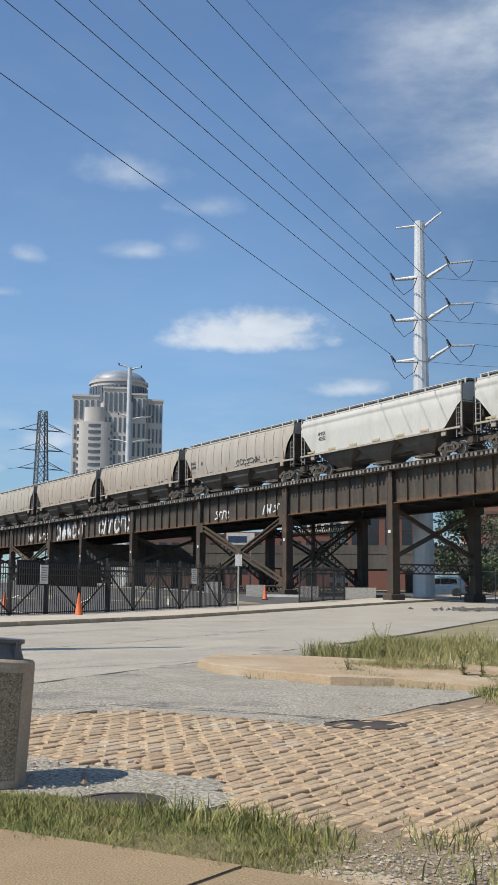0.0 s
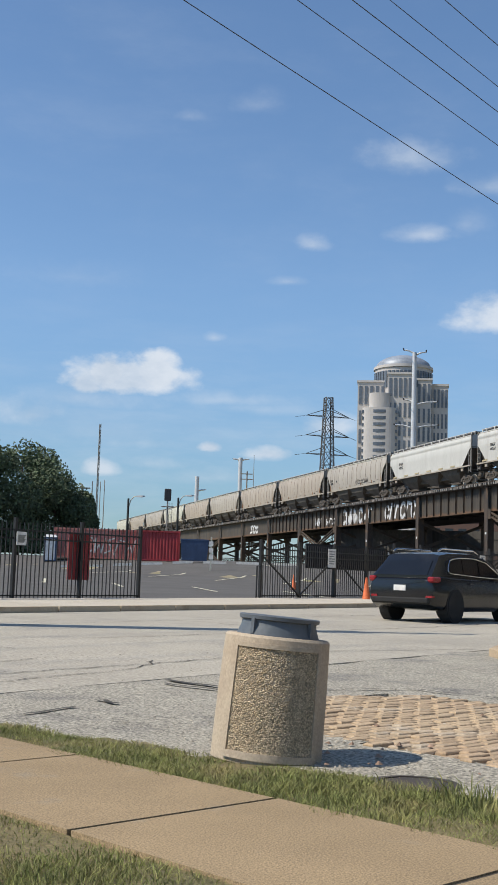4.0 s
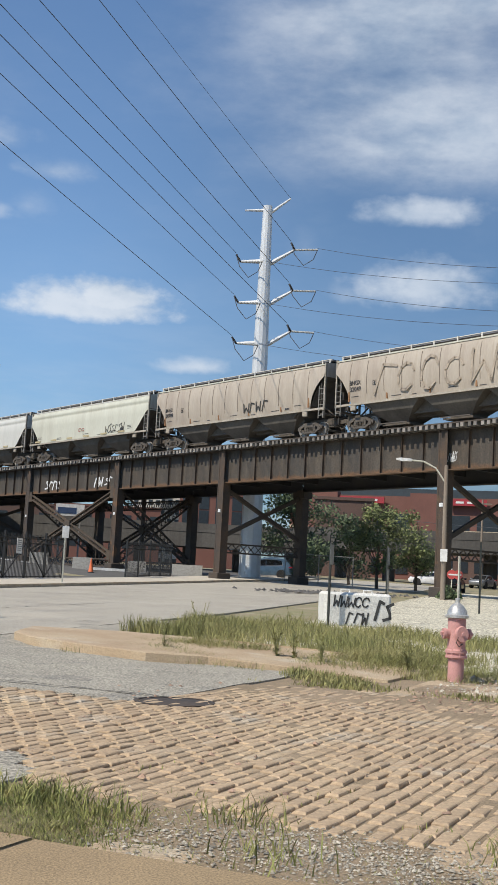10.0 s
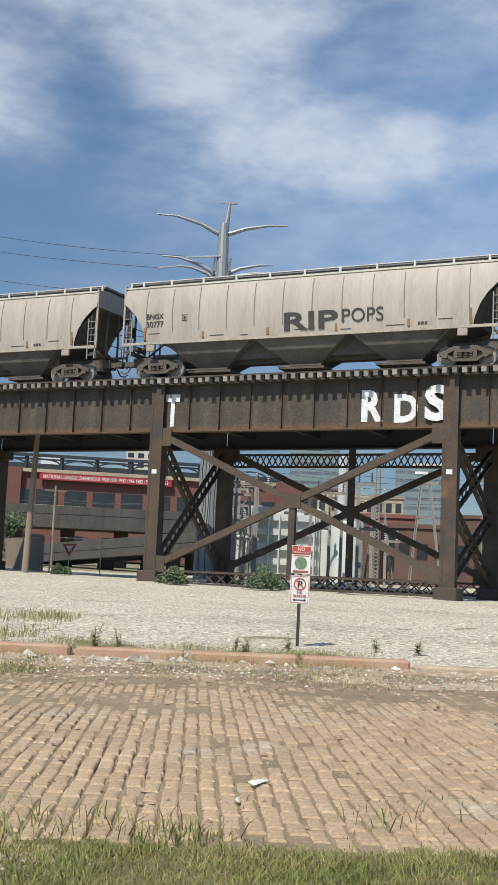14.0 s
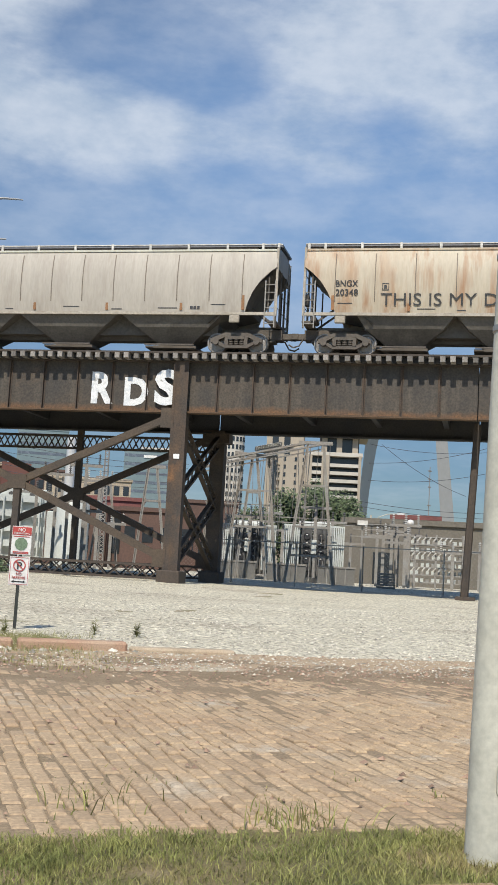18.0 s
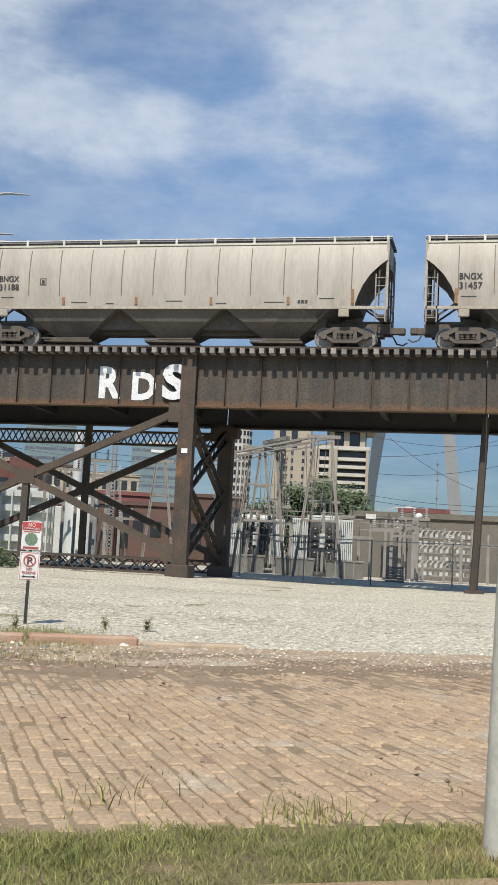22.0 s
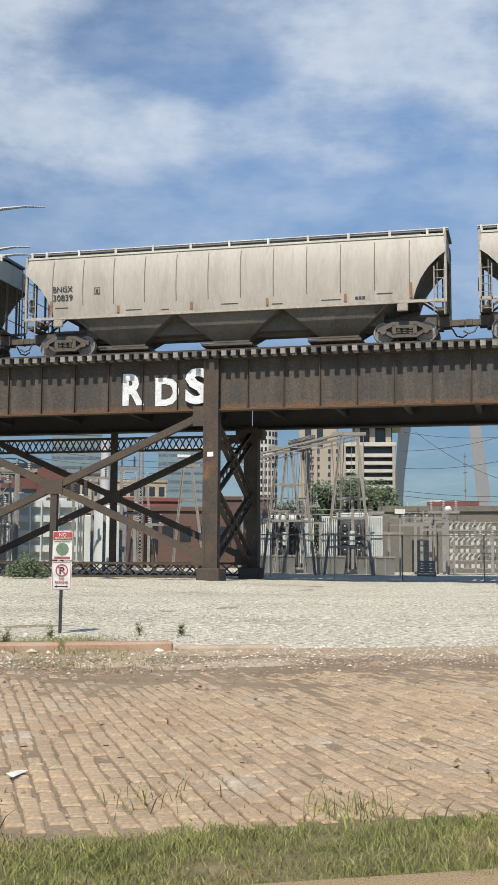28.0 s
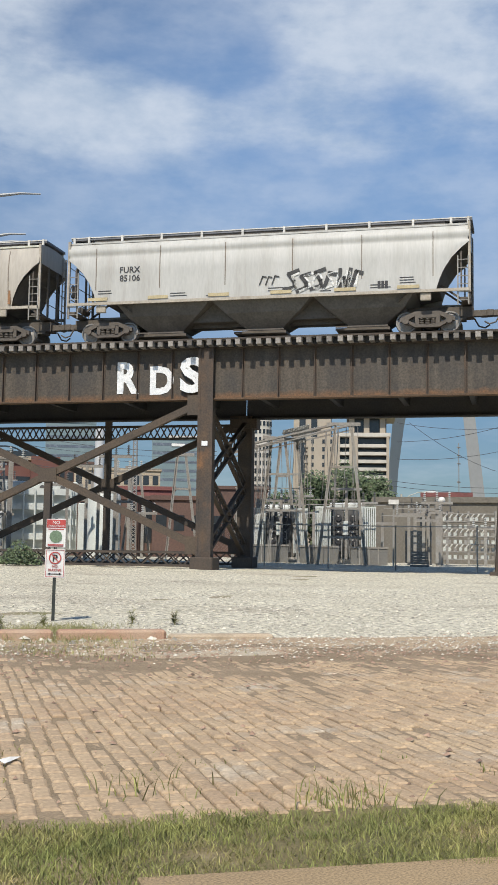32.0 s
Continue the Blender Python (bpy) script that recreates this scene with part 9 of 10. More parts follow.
# substation building with a red roof part
t = block("control_building", facing(-57.4, 86), 13.5, 12, zel(2.55, 86) - 0.4, "bldg_tan", "long tan concrete control building", 0, 0)
part("dark_doorway", G().box(-4.5, -3.0, -0.1, 0.05, 0, 2.4), M["window_dark"], t)
part("window", G().box(-3.4, -3.0, -0.06, 0.02, 2.7, 3.4), M["window_dark"], t)
block("red_roof_shed", facing(-56.4, 104), 4.2, 6, zel(2.85, 104) - 0.4, "roof_red", "low building with a red metal roof", 0, 0)
x, y = polar(-56.2, 74)
t = thing("yard_lamp", pose(x, y, ground(x, y)), "white globe lamp on a slim post", "lamp")
part("post", G().cyl((0, 0, 0), (0, 0, zel(2.65, 74) - ground(x, y)), 0.07, 0.06, 8), M["sub_steel"], t)
part("globe", G().lathe([(0.05, -0.22), (0.2, -0.1), (0.24, 0.05), (0.16, 0.2), (0.03, 0.25)], (0, 0, zel(2.75, 74) - ground(x, y)), 14), M["sign_white"], t, "", 60)
t = thing("heater_box", facing(-53.88, 62), "white metal box on a post in the substation", "box")
z = zel(2.55, 62) - ground(*polar(-53.88, 62))
part("post", G().box(-0.05, 0.05, 0, 0.1, 0, z), M["sub_steel"], t)
part("box", G().box(-0.27, 0.27, -0.2, 0.2, z, z + 0.25), M["sign_white"], t)

# chain-link fence before the substation and along the road
M["chain"] = mat("chain", (0.30, 0.30, 0.29), 0.5, metal=0.5)


def chain_fence(pts, h, label, gap=3.0, mesh=0.22):
    t = thing("chain_link_fence", None, label, "fence", "chain-link fences")
    for (a0, d0), (a1, d1) in zip(pts[:-1], pts[1:]):
        (xa, ya), (xb, yb) = polar(a0, d0), polar(a1, d1)
        L = math.hypot(xb - xa, yb - ya)
        n = max(1, int(L / gap))
        u = Vector(((xb - xa) / L, (yb - ya) / L, 0))
        for i in range(n + 1):
            x, y = xa + (xb - xa) * i / n, ya + (yb - ya) * i / n
            z = ground(x, y)
            part("post", G().cyl((x, y, z - 0.1), (x, y, z + h + 0.05), 0.035, None, 6), M["chain"], t)
        za, zb = ground(xa, ya), ground(xb, yb)
        part("top_rail", G().bar((xa, ya, za + h), (xb, yb, zb + h), 0.045, 0.045), M["chain"], t)
        g = G()
        m = int(L / mesh)
        for i in range(-int(h / mesh), m):
            for sgn in (1, -1):
                s0, s1 = i * mesh, i * mesh + h
                z0, z1 = 0.05, h
                if s0 < 0:
                    z0, s0 = -s0 + 0.05, 0
                if s1 > L:
                    z1, s1 = h - (s1 - L), L
                if s1 <= s0:
                    continue
                a = Vector((xa, ya, 0)) + u * (s0 if sgn > 0 else L - s0)
                b = Vector((xa, ya, 0)) + u * (s1 if sgn > 0 else L - s1)
                a.z, b.z = ground(a.x, a.y) + z0, ground(b.x, b.y) + z1
                g.bar(a, b, 0.0035, 0.0035)
        part("mesh_wire", g, M["chain"], t)


chain_fence([(-44.5, 59.5), (-54, 55.5), (-62, 54)], 2.1, "grey chain-link fence before the substation")
chain_fence([(-24.9, 66), (-30.0, 62)], 2.0, "grey chain-link fence beside the lot", 2.6)
chain_fence([(-7.2, 92), (-13.8, 88)], 2.2, "dark chain-link fence behind the viaduct", 2.6)
# board fence
t = thing("board_fence", None, "grey weathered board fence beside the road", "fence")
(xa, ya), (xb, yb) = polar(-22.2, 84), polar(-24.6, 70)
for i in range(60):
    u = i / 60
    x, y = xa + (xb - xa) * u, ya + (yb - ya) * u
    part("board", G().box(-0.11, 0.11, -0.02, 0.02, 0, 1.95 + 0.05 * ((i * 7) % 3)), M["wood_pole"], t, "", 0, pose(x, y, ground(x, y), 0, 0, math.degrees(math.atan2(yb - ya, xb - xa))))

# signs at the end of the road
for az, d, z, kind in ((-25.8, 72, 1.55, "yield"), (-18.68, 60, 1.2, "round"), (-19.0, 60, 1.2, "round")):
    x, y = polar(az, d)
    z = zel(0.83, d) - ground(x, y)
    t = thing("traffic_sign", pose(x, y, ground(x, y), 0, 0, az), "red and white traffic sign on a steel post", "sign", "traffic signs at the junction")
    part("post", G().box(-0.03, 0.03, 0, 0.05, 0, z + 0.3), M["galv"], t)
    g = G()
    if kind == "yield":
        g.xprism([(-0.45, 0.38 + z), (0.45, 0.38 + z), (0, z - 0.4)], -0.02, 0)
        part("panel", g, M["sign_red"], t)
        part("panel_middle", G().xprism([(-0.22, 0.26 + z), (0.22, 0.26 + z), (0, z - 0.14)], -0.03, -0.02), M["sign_white"], t)
    else:
        g.cyl((0, -0.03, z), (0, 0, z), 0.24, None, 20)
        part("panel", g, M["sign_red"], t)
        part("bar", G().box(-0.16, 0.16, -0.04, -0.03, z - 0.04, z + 0.04), M["sign_white"], t)

# skyline to the right
t = block("glass_office", facing(-37.6, 420), 18, 20, zel(5.95, 420), "glass_green", "pale green glass office building", 12, 1, "tower_glass", 4, None, 1.0, 17.5)
t = block("glass_office", facing(-42.9, 400), 17.5, 20, zel(5.3, 400), "glass_green", "green glass office building with a small white sign", 11, 1, "tower_glass", 4, None, 1.0, 17.0)
part("roof_block", G().box(-3, 8.5, 2, 18, zel(5.3, 400), zel(5.55, 400)), M["apt_white"], t)
part("letter_bar", G().box(-2.0, 2.6, -0.3, 0, zel(4.98, 400), zel(5.12, 400)), M["sign_white"], t)
block("brick_factory", facing(-40.0, 175), 13, 10, zel(3.9, 175) - 0.5, "stone_tan", "tan brick factory with small windows", 3, 9, "window_dark", 4, None, 1.4)
block("red_shed", facing(-41.3, 120), 6.5, 6, zel(3.0, 120) - 0.5, "roof_red", "low red roofed shed behind the substation", 0, 0)
block("brick_shed", facing(-43.6, 105), 6.5, 6, zel(2.5, 105) - 0.5, "brick_dark", "dark brick shed behind the substation", 1, 4, "window_dark", 1, None, 1.4)
block("brick_shed", facing(-46.2, 130), 6, 6, zel(3.1, 130) - 0.5, "brick_dark", "brick terrace roofs behind the substation", 2, 4, "window_dark", 1, None, 1.2)


def round_tower():
    d = 430
    t = thing("apartment_tower", facing(-47.05, d), "pale slim apartment tower with a grid of windows", "skyscraper")
    H = zel(8.2, d)
    w = d * radians(1.15)
    part("wall", G().lathe([(w / 2, 0), (w / 2, H)], (0, w / 2, 0), 24), M["apt_white"], t, "", 30)
    me = G().box(-0.45, 0.45, -0.15, 0.2, 0, 1.7).mesh("window")
    me.materials.append(M["window_dark"])
    for i in range(16):
        for k in range(9):
            a = math.pi + math.pi * (k + 0.5) / 9
            part("window", me, None, t, "", 0, pose(w / 2 * math.cos(a), w / 2 + w / 2 * math.sin(a), zel(3.0, d) + i * 3.0, 0, 0, math.degrees(a) + 90))


round_tower()


def balcony_block():
    d = 330
    t = thing("apartment_block", facing(-51.6, d), "beige concrete apartment block with long balconies", "building")
    X = lambda az: d * math.tan(radians(-51.6 - az))
    Z = lambda el: zel(el, d)
    part("wall", G().box(X(-49.45), X(-50.95), 0, 16, 0, Z(5.75)), M["apt_beige"], t)
    part("wall", G().box(X(-48.7), X(-50.6), 5, 20, 0, Z(7.3)), M["apt_beige"], t)
    part("wall", G().box(X(-50.7), X(-53.5), 2.5, 18, 0, Z(6.0)), M["window_dark"], t)
    part("wall", G().box(X(-51.5), X(-53.4), 3.0, 18, Z(6.0), Z(7.1)), M["window_dark"], t)
    part("roof_slab", G().box(X(-51.4), X(-53.85), -2.0, 16, Z(6.74), Z(6.95)), M["apt_white"], t)
    part("roof_slab", G().box(X(-50.85), X(-53.58), -1.2, 16, Z(5.76), Z(5.95)), M["apt_white"], t)
    for az, w in ((-49.15, 0.9), (-49.75, 0.9)):
        part("slit", G().box(X(az) - w, X(az) + w, 4.8, 5.1, Z(3.0), Z(7.3)), M["window_dark"], t)
    z = Z(2.5)
    while z < Z(5.6):
        part("balcony", G().box(X(-50.88), X(-53.52), -1.4, 2.5, z, z + 0.95), M["apt_white"], t)
        part("corbel", G().box(X(-49.30), X(-49.46), -0.6, 4, z, z + 0.7), M["apt_beige"], t)
        z += 2.25
    for az, w in ((-50.95, 0.7), (-51.75, 1.2), (-53.45, 0.4)):
        part("fin_wall", G().box(X(az) - w, X(az) + w, -1.5, 2.6, 0, Z(5.8)), M["apt_beige"], t)
    for az in (-51.65, -52.4, -53.2):
        part("fin_wall", G().box(X(az) - 0.8, X(az) + 0.8, 0.5, 3.1, Z(5.95), Z(6.75)), M["apt_beige"], t)
    me = G().box(-0.35, 0.35, -0.1, 0.1, 0, 1.2).mesh("window")
    me.materials.append(M["window_dark"])
    for i in range(8):
        for az in (-49.7, -50.25, -50.65):
            part("window", me, None, t, "", 0, pose(X(az), 0, Z(2.7) + i * 2.25))


balcony_block()


# the two legs of a great steel arch, three-cornered in section
def arch_leg(pts, d, deepen, label):
    t = thing("arch_leg", None, label, "monument", "legs of the steel arch")
    rings = []
    for az, el, w in pts:
        x, y = polar(az, d)
        ux, uy = math.cos(radians(az)), math.sin(radians(az))
        vx, vy = -math.sin(radians(az)), math.cos(radians(az))
        h = d * radians(w) / 2
        z = zel(el, d)
        near, away = (-h, h) if deepen > 0 else (h, -h)
        k = abs(deepen) * h
        rings.append([(x + ux * near, y + uy * near, z), (x + ux * away + vx * k, y + uy * away + vy * k, z), (x + ux * near * 0.6 + vx * k * 1.4, y + uy * near * 0.6 + vy * k * 1.4, z)])
    g = G()
    g.loft(rings)
    part("shell", g, M["arch_steel"], t)


arch_leg([(-53.55, 0.0, 0.42), (-53.65, 2.95, 0.42), (-53.74, 4.6, 0.47), (-53.96, 6.82, 0.56), (-54.4, 9.5, 0.6)], 800, 16.0, "shaded steel leg of a great arch")
arch_leg([(-58.15, 0.0, 0.72), (-57.85, 2.9, 0.66), (-57.66, 4.8, 0.62), (-57.44, 6.82, 0.58), (-57.0, 9.5, 0.52)], 830, -0.6, "sunlit steel leg of a great arch")
x, y = polar(-56.95, 240)
t = thing("radio_mast", pose(x, y, ground(x, y)), "thin far radio mast with small aerials", "mast")
part("lattice", G().cyl((0, 0, 0), (0, 0, zel(5.44, 240)), 0.12, 0.08, 6), M["sub_steel"], t)
for e in (3.5, 4.4, 4.8, 5.2):
    part("aerial", G().box(-0.5, 0.5, -0.1, 0.1, zel(e, 240), zel(e, 240) + 0.25), M["sub_steel"], t)
ends = []
for a0, e0, a1, e1 in ((-54.0, 6.6, -60, 6.4), (-54.0, 5.65, -60, 6.65), (-54.6, 6.6, -58.8, 4.2), (-54.0, 4.8, -60, 5.4), (-53.5, 3.75, -62, 3.5), (-53.5, 3.5, -62, 3.25), (-35.5, 5.2, -45, 4.9), (-35.5, 4.9, -45, 4.6), (-35.5, 4.6, -45, 4.2), (-35.5, 4.3, -45, 3.9), (-36, 5.6, -45, 5.1), (-24, 3.5, -30, 3.4), (-16, 3.4, -31, 3.3)):
    (xa, ya), (xb, yb) = polar(a0, 95), polar(a1, 95)
    ends.append(((xa, ya, zel(e0, 95)), (xb, yb, zel(e1, 95))))
wires("service_wire", ends, 0.4, 0.02, "thin overhead service wire beyond the viaduct")
x, y = polar(-54.2, 100)
street_lamp(x, y, zel(3.1, 100) - ground(x, y), 2.2, -54 + 180, "grey street lamp with a curved arm behind the substation", "galv")


# ---- road vehicles ----
M["suv_paint"] = mat("suv_paint", (0.007, 0.008, 0.011), 0.2, spec=0.6, scale=0.5, fine=0.6, finevar=0.1)
M["car_grey_paint"] = mat("car_grey_paint", (0.25, 0.26, 0.27), 0.3, metal=0.4, scale=2, fine=20, finevar=0.05)
M["car_blue_paint"] = mat("car_blue_paint", (0.10, 0.17, 0.26), 0.3, metal=0.3, scale=2, fine=20, finevar=0.05)
M["car_white_paint"] = mat("car_white_paint", (0.68, 0.68, 0.67), 0.3, scale=2, fine=20, finevar=0.05)
M["car_glass"] = mat("car_glass", (0.010, 0.011, 0.013), 0.12, scale=0.5, fine=0.6)
M["tyre"] = mat("tyre", (0.02, 0.02, 0.02), 0.9, scale=5, fine=30)
M["rim"] = mat("rim", (0.05, 0.05, 0.055), 0.4, metal=0.7, scale=5, fine=30)
M["chrome"] = mat("chrome", (0.70, 0.70, 0.70), 0.15, metal=1.0)
M["tail_red"] = mat("tail_red", (0.30, 0.015, 0.02), 0.25)


def vehicle(paint, label, L=4.62, W=1.86, H=1.70, suv=True):
    """A car whose front looks to +x, standing on z = 0, its middle at x = 0."""
    t = thing("suv" if suv else "sedan", None, label, "car")
    belt = 1.02 if suv else 0.92
    g = G()
    rings = []
    for x, zl, zt, hw in ((-L / 2, 0.52, 0.95, W * 0.41), (-L / 2 + 0.06, 0.40, 1.0, W * 0.46), (-L / 2 + 0.35, 0.30, belt + 0.03, W * 0.495), (-L * 0.25, 0.24, belt, W * 0.5), (0.1, 0.24, belt - 0.02, W * 0.5), (L * 0.22, 0.24, belt - 0.04, W * 0.5), (L * 0.36, 0.28, belt - 0.10, W * 0.49), (L / 2 - 0.22, 0.30, 0.86, W * 0.46), (L / 2 - 0.05, 0.36, 0.74, W * 0.40), (L / 2, 0.45, 0.66, W * 0.34)):
        rings.append([(x, -hw * 0.93, zl), (x, -hw, zl + 0.12), (x, -hw, (zl + zt) / 2 + 0.08), (x, -hw * 0.95, zt - 0.04), (x, -hw * 0.85, zt), (x, hw * 0.85, zt), (x, hw * 0.95, zt - 0.04), (x, hw, (zl + zt) / 2 + 0.08), (x, hw, zl + 0.12), (x, hw * 0.93, zl)])
    g.loft(rings)
    part("body", g, M[paint], t, "", 35)
    rear = -L / 2 + (0.07 if suv else 0.75)
    g = G()
    rings = []
    for x, z, hw in ((rear, belt + 0.02, W * 0.43), (rear + 0.40, H - 0.20, W * 0.385), (rear + 0.52, H - 0.07, W * 0.37), (rear + 1.0, H - 0.01, W * 0.365), (-0.2, H, W * 0.37), (L * 0.09, H - 0.08, W * 0.37), (L * 0.31, belt - 0.02, W * 0.44)):
        rings.append([(x, -W * 0.445, belt - 0.05), (x, -hw, z), (x, -hw * 0.8, z + 0.03), (x, hw * 0.8, z + 0.03), (x, hw, z), (x, W * 0.445, belt - 0.05)])
    g.loft(rings)
    part("cabin", g, M[paint], t, "", 30)
    for sgn in (-1, 1):
        lean = lambda z: sgn * (W * 0.448 - (z - belt) / (H - belt) * W * 0.058)
        for pts in ([(rear + 0.78, belt + 0.13), (rear + 0.92, H - 0.2), (-0.75, H - 0.13), (-0.75, belt + 0.09)], [(-0.72, belt + 0.09), (-0.72, H - 0.13), (0.02, H - 0.13), (0.02, belt + 0.05)], [(0.07, belt + 0.01), (0.07, H - 0.12), (L * 0.09, H - 0.16), (L * 0.255, belt + 0.02)]):
            g = G()
            n = len(pts)
            g.add([(x, lean(z) + sgn * 0.004, z) for x, z in pts] + [(x, lean(z) - sgn * 0.03, z) for x, z in pts], [tuple(range(n)), tuple(reversed(range(n, 2 * n)))] + [(i, (i + 1) % n, n + (i + 1) % n, n + i) for i in range(n)])
            part("side_window", g, M["car_glass"], t)
        g = G()
        line = [(L * 0.28, belt + 0.02), (0.0, belt + 0.045), (rear + 0.82, belt + 0.10), (rear + 0.73, belt + 0.15), (rear + 0.74, belt + 0.24), (rear + 0.87, H - 0.18), (rear + 1.0, H - 0.14), (-0.75, H - 0.10), (-0.1, H - 0.10), (L * 0.1, H - 0.18), (L * 0.28, belt + 0.02)]
        g.tube([(x, lean(z) + sgn * 0.012, z) for x, z in line], 0.012, 5)
        part("window_trim", g, M["chrome"], t, "chrome window trim")
        if suv:
            g = G()
            g.tube([(rear + 0.6, sgn * W * 0.33, H + 0.03), (rear + 0.75, sgn * W * 0.33, H + 0.09), (0.1, sgn * W * 0.33, H + 0.09), (0.3, sgn * W * 0.33, H + 0.02)], 0.022, 6)
            part("roof_rail", g, M["chrome"], t)
        part("mirror", G().box(L * 0.20, L * 0.20 + 0.14, sgn * W * 0.5 - 0.02, sgn * W * 0.5 + sgn * 0.18, belt, belt + 0.14, None, 0.03) if sgn > 0 else G().box(L * 0.20, L * 0.20 + 0.14, -W * 0.5 - 0.18, -W * 0.5 + 0.02, belt, belt + 0.14, None, 0.03), M[paint], t)
        part("door_handle", G().box(-0.62, -0.46, sgn * W * 0.5 - 0.015, sgn * W * 0.5 + 0.02, belt - 0.14, belt - 0.11), M[paint], t)
        part("tail_lamp", G().box(-L / 2 + 0.0, -L / 2 + 0.34, sgn * W * 0.43 - 0.10, sgn * W * 0.43 + 0.08, 0.90, 1.03, None, 0.03), M["tail_red"], t, "red tail lamp")
        part("reflector", G().box(-L / 2 - 0.005, -L / 2 + 0.10, sgn * W * 0.40 - 0.12, sgn * W * 0.40 + 0.05, 0.55, 0.60), M["tail_red"], t)
        part("headlamp", G().box(L / 2 - 0.32, L / 2 - 0.06, sgn * W * 0.40 - 0.14, sgn * W * 0.40 + 0.05, 0.66, 0.76, None, 0.03), M["chrome"], t)
    g = G()
    g.add([(rear + 0.0, -W * 0.37, belt + 0.04), (rear + 0.0, W * 0.37, belt + 0.04), (rear + 0.37, W * 0.33, H - 0.2), (rear + 0.37, -W * 0.33, H - 0.2), (rear - 0.02, -W * 0.37, belt + 0.04), (rear - 0.02, W * 0.37, belt + 0.04), (rear + 0.345, W * 0.33, H - 0.2), (rear + 0.345, -W * 0.33, H - 0.2)], [(0, 1, 2, 3), (7, 6, 5, 4), (0, 4, 5, 1), (1, 5, 6, 2), (2, 6, 7, 3), (3, 7, 4, 0)])
    part("rear_window", g, M["car_glass"], t)
    g = G()
    g.add([(L * 0.115, -W * 0.34, H - 0.08), (L * 0.115, W * 0.34, H - 0.08), (L * 0.295, W * 0.40, belt + 0.02), (L * 0.295, -W * 0.40, belt + 0.02), (L * 0.125, -W * 0.34, H - 0.06), (L * 0.125, W * 0.34, H - 0.06), (L * 0.305, W * 0.40, belt + 0.03), (L * 0.305, -W * 0.40, belt + 0.03)], [(0, 1, 2, 3), (7, 6, 5, 4), (0, 4, 5, 1), (1, 5, 6, 2), (2, 6, 7, 3), (3, 7, 4, 0)])
    part("windscreen", g, M["car_glass"], t)
    part("number_plate", G().box(-L / 2 - 0.02, -L / 2 + 0.05, -0.16, 0.16, 0.70, 0.83), M["sign_white"], t, "plain white plate")
    part("bumper", G().box(-L / 2 - 0.03, -L / 2 + 0.12, -W * 0.42, W * 0.42, 0.40, 0.56, None, 0.04), M["tyre"], t)
    wheels = []
    for x in (-L / 2 + 0.95, L / 2 - 0.92):
        for sgn in (-1, 1):
            arch = part("wheel_arch", G().cyl((x, sgn * (W / 2 - 0.25), 0.36), (x, sgn * (W / 2 + 0.006), 0.36), 0.40, None, 24), M["tyre"], t)
            g = G()
            g.loft([[(r * math.cos(2 * math.pi * k / 28), sgn * y, r * math.sin(2 * math.pi * k / 28)) for k in range(28)] for r, y in ((0.24, -0.1), (0.345, -0.1), (0.36, -0.07), (0.36, 0.07), (0.345, 0.10), (0.25, 0.10))])
            wheel = part("wheel", g, M["tyre"], t, "", 40, pose(x, sgn * (W / 2 - 0.085), 0.36))
            g = G()
            for k in range(5):
                a = 2 * math.pi * k / 5
                g.bar((0, sgn * 0.08, 0), (0.24 * math.cos(a), sgn * 0.08, 0.24 * math.sin(a)), 0.07, 0.03, (0, 1, 0))
            g.cyl((0, sgn * 0.02, 0), (0, sgn * 0.095, 0), 0.06, None, 12)
            g.loft([[(r * math.cos(2 * math.pi * k / 20), sgn * y, r * math.sin(2 * math.pi * k / 20)) for k in range(20)] for r, y in ((0.25, 0.02), (0.25, 0.095), (0.225, 0.095), (0.225, 0.02))])
            part("rim", g, M["rim"], wheel)
            wheels.append((wheel, x, sgn * (W / 2 - 0.085)))
    return t, wheels


SUV, SUV_WHEELS = vehicle("suv_paint", "black sport utility vehicle with chrome window trim driving away", 4.5, 1.84, 1.60)
for az, d, turn, paint, suv, label in ((-20.1, 128, -110, "car_grey_paint", False, "grey sedan waiting on the far road"), (-9.5, 100, 178, "car_blue_paint", True, "pale blue van parked behind the viaduct"), (-17.6, 120, 175, "car_white_paint", False, "white sedan parked beyond the trees")):
    c, _ = vehicle(paint, label, 4.5, 1.8, 1.7 if suv else 1.45, suv)
    x, y = polar(az, d)
    z = ground(x, y)
    c.matrix_basis = pose(x, y, z + 0.01, 0, 0, az + turn)


# ---- paving bricks ----
def brick_mesh(w, l, h, c):
    g = G()
    ring = lambda d, z: [(-w / 2 + d, -l / 2 + d, z), (w / 2 - d, -l / 2 + d, z), (w / 2 - d, l / 2 - d, z), (-w / 2 + d, l / 2 - d, z)]
    vs = ring(0, h * 0.4) + ring(0, h - c) + ring(c * 0.4, h - c * 0.35) + ring(c * 1.3, h)
    fs = [(a + k, a + (k + 1) % 4, a + 4 + (k + 1) % 4, a + 4 + k) for a in (0, 4, 8) for k in range(4)]
    return vs, fs + [(12, 13, 14, 15)]


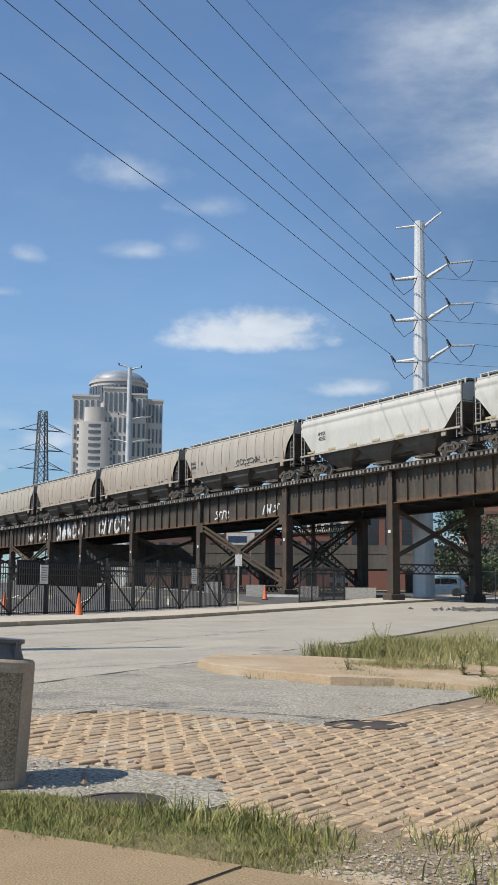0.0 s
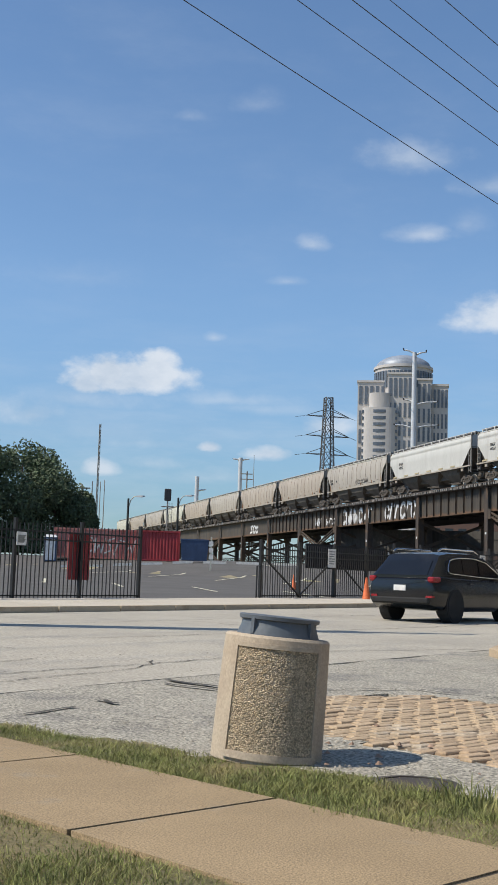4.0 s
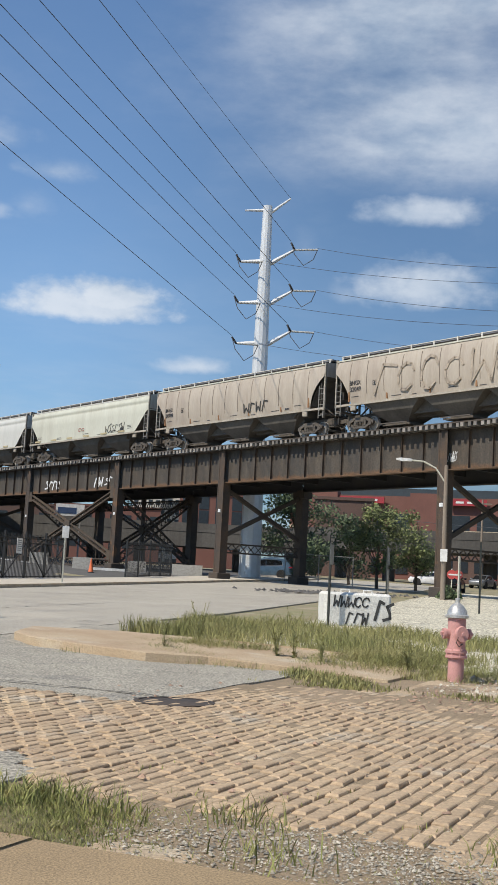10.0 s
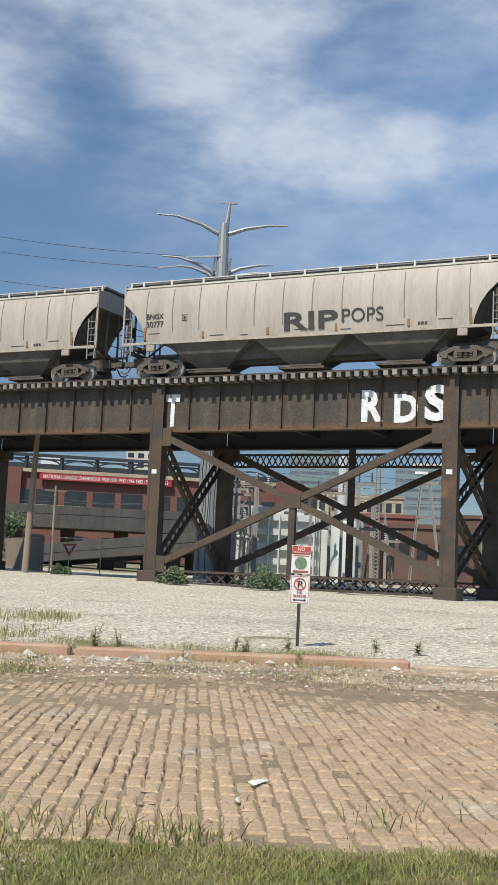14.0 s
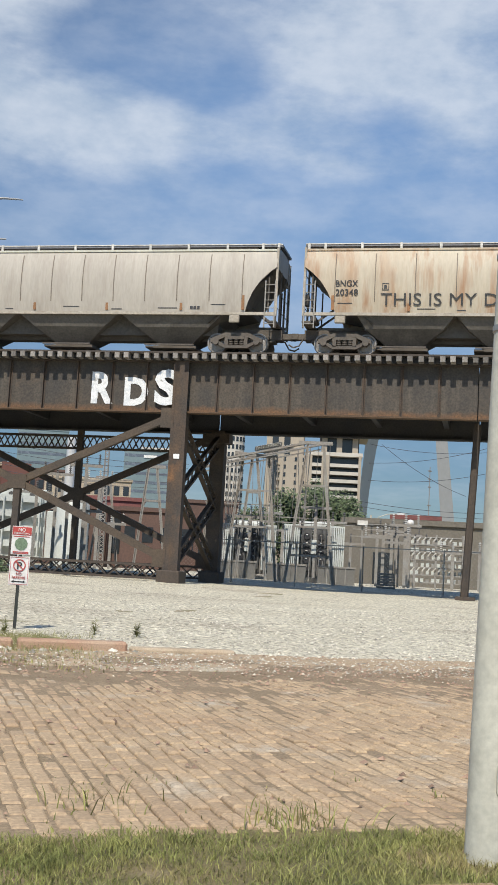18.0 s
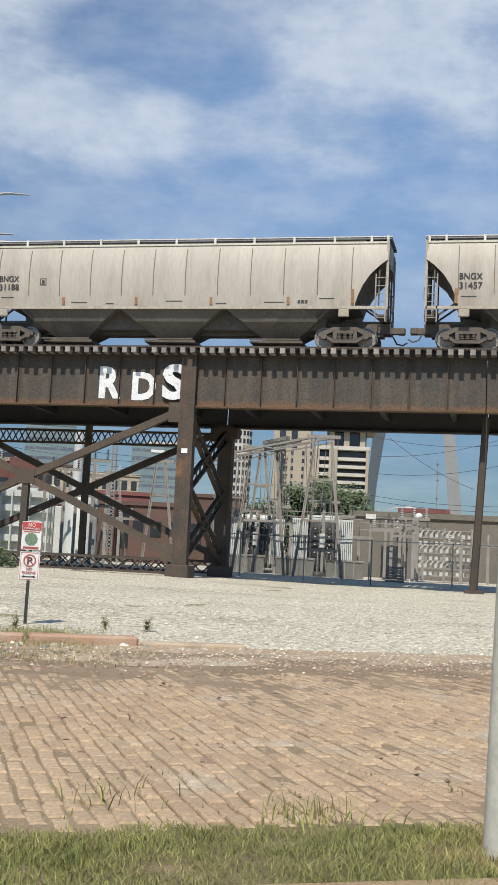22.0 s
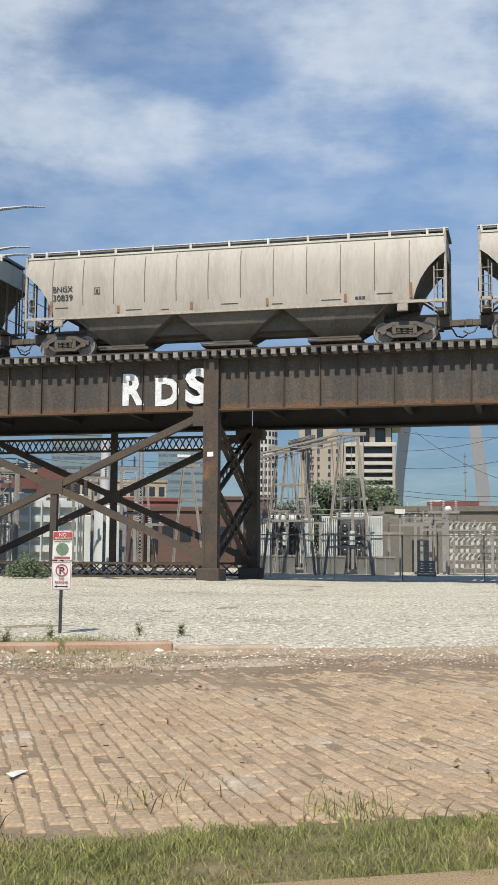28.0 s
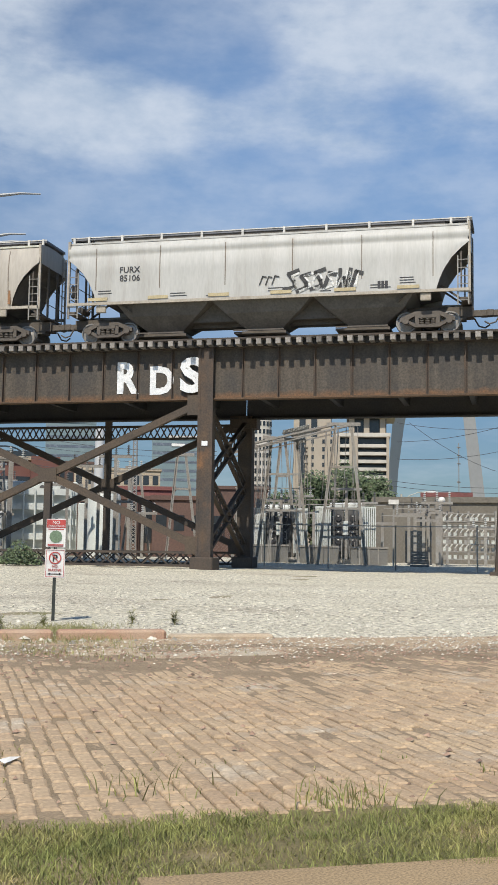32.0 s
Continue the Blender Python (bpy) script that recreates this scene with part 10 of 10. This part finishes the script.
rnd = random.Random(77)
street = thing("brick_street", None, "old street of worn tan and red paving bricks in straight courses", "street", "", "structure")
VARIANTS = []
for w, l, c in ((0.083, 0.220, 0.011), (0.080, 0.213, 0.014), (0.084, 0.224, 0.010), (0.078, 0.206, 0.016)):
    vs, fs = brick_mesh(w, l, 0.09, c)
    me = bpy.data.meshes.new("brick")
    me.from_pydata(vs, [], fs)
    me.materials.append(M["paver"])
    VARIANTS.append((me, vs, fs))
rest = G()
made = 0
PITCH, LONG = 0.0935, 0.243
for i in range(int((13.0 + 7.4) / PITCH)):
    p = -7.3 + i * PITCH
    bend = 0.03 * math.sin(p * 0.9)
    for j in range(30):
        q = 4.75 + (j + 0.5 * (i % 2)) * LONG + 0.06 * noise.noise(Vector((p * 0.6, 1, 1)))
        if not bricked(p, q) or rnd.random() < 0.004:
            continue
        pp = p + bend * (q - 7) / 4 + rnd.gauss(0, 0.004)
        x, y = pq(pp, q)
        me, vs, fs = VARIANTS[rnd.randrange(4)]
        sink = lerp(q, [8.6, 11.6], [0, 0.010]) + lerp(p, [3, 9], [0, 0.004]) * lerp(q, [6, 9], [0, 1])
        z = ground(x, y) - 0.0715 - sink + rnd.gauss(0, 0.004) + 0.012 * noise.noise(Vector((p * 0.8, q * 0.8, 7)))
        m = pose(x, y, z, rnd.gauss(0, 0.8), rnd.gauss(0, 1.0), STREET_RZ + rnd.gauss(0, 1.3))
        if made < 300 and -2.7 < p < 2.6 and q < 6.6:
            part("brick", me, None, street, "", 0, m)
            made += 1
        else:
            rest.add(vs, fs, m)
me = bpy.data.meshes.new("bricks_beyond")
me.from_pydata(rest.v, [], rest.f)
me.materials.append(M["paver_rest"])
ob = new("bricks_beyond", me)
ob.parent = street
tagged(ob, kind="stuff")


# ---- what moves ----
def motions():
    for car, X in TRAIN:
        rows = []
        for t in range(0, 33, 4):
            x, y = sv(X + train_shift(t), TRACK_V)
            rows.append((float(t), pose(x, y, RAIL_Z, 0, 0, TRACK_RZ)))
        walk(car, rows)
    # wheels roll while their car is near
    for wheel, x, X in WHEELSETS:
        t0, t1 = max(0.0, (-30 - X) / 9.58), min(32.0, (75 - X) / 9.58)
        if t1 - t0 < 0.5:
            continue
        rows = [(t, pose(x, 0, 0.46, 0, -math.degrees(train_shift(t) / 0.46), 0)) for t in np.linspace(t0, t1, int((t1 - t0) * 15) + 2)]
        rows = [(float(t), m) for t, m in rows]
        if t0 > 0:
            rows.insert(0, (0.0, rows[0][1]))
        if t1 < 32:
            rows.append((32.0, rows[-1][1]))
        walk(wheel, rows)
    # the vehicle comes along the cross street and drives off under the viaduct
    ts = [0.0, 1.0, 2.0, 2.8, 3.2, 3.6, 5.0, 6.5, 8.0, 10.0, 11.0, 12.0, 13.0, 14.5, 17.0, 32.0]
    ks = [-14.0, -3.5, 6.6, 14.57, 18.29, 22.0, 36.0, 53.0, 72.0, 95.0, 104.0, 116.0, 138.0, 168.0, 215.0, 216.0]
    ms = [-13.4, -13.4, -13.3, -13.18, -13.1, -12.95, -12.1, -10.4, -7.4, -5.6, -5.0, -5.2, -6.6, -9.5, -14.0, -14.0]
    at = lambda t: (float(np.interp(t, ts, ks)), float(np.interp(t, ts, ms)))
    rows = []
    for t, k, m in zip(ts, ks, ms):
        (ka, ma), (kb, mb) = at(max(0, t - 0.6)), at(min(17, t + 0.6))
        turn = math.degrees(math.atan2(mb - ma, kb - ka)) if t < 17 else -4
        x, y = km(k, m)
        rows.append((t, pose(x, y, ground(x, y) + 0.015, 0, 0, ROAD_RZ - turn)))
    walk(SUV, rows)
    for wheel, x, y in SUV_WHEELS:
        rows = [(0.0, pose(x, y, 0.36))]
        t = 1.5
        while t < 6.6:
            k, _ = at(t)
            rows.append((t, pose(x, y, 0.36, 0, math.degrees((k - at(1.5)[0]) / 0.36), 0)))
            t += 1 / 24
        rows.append((32.0, rows[-1][1]))
        walk(wheel, rows)


motions()
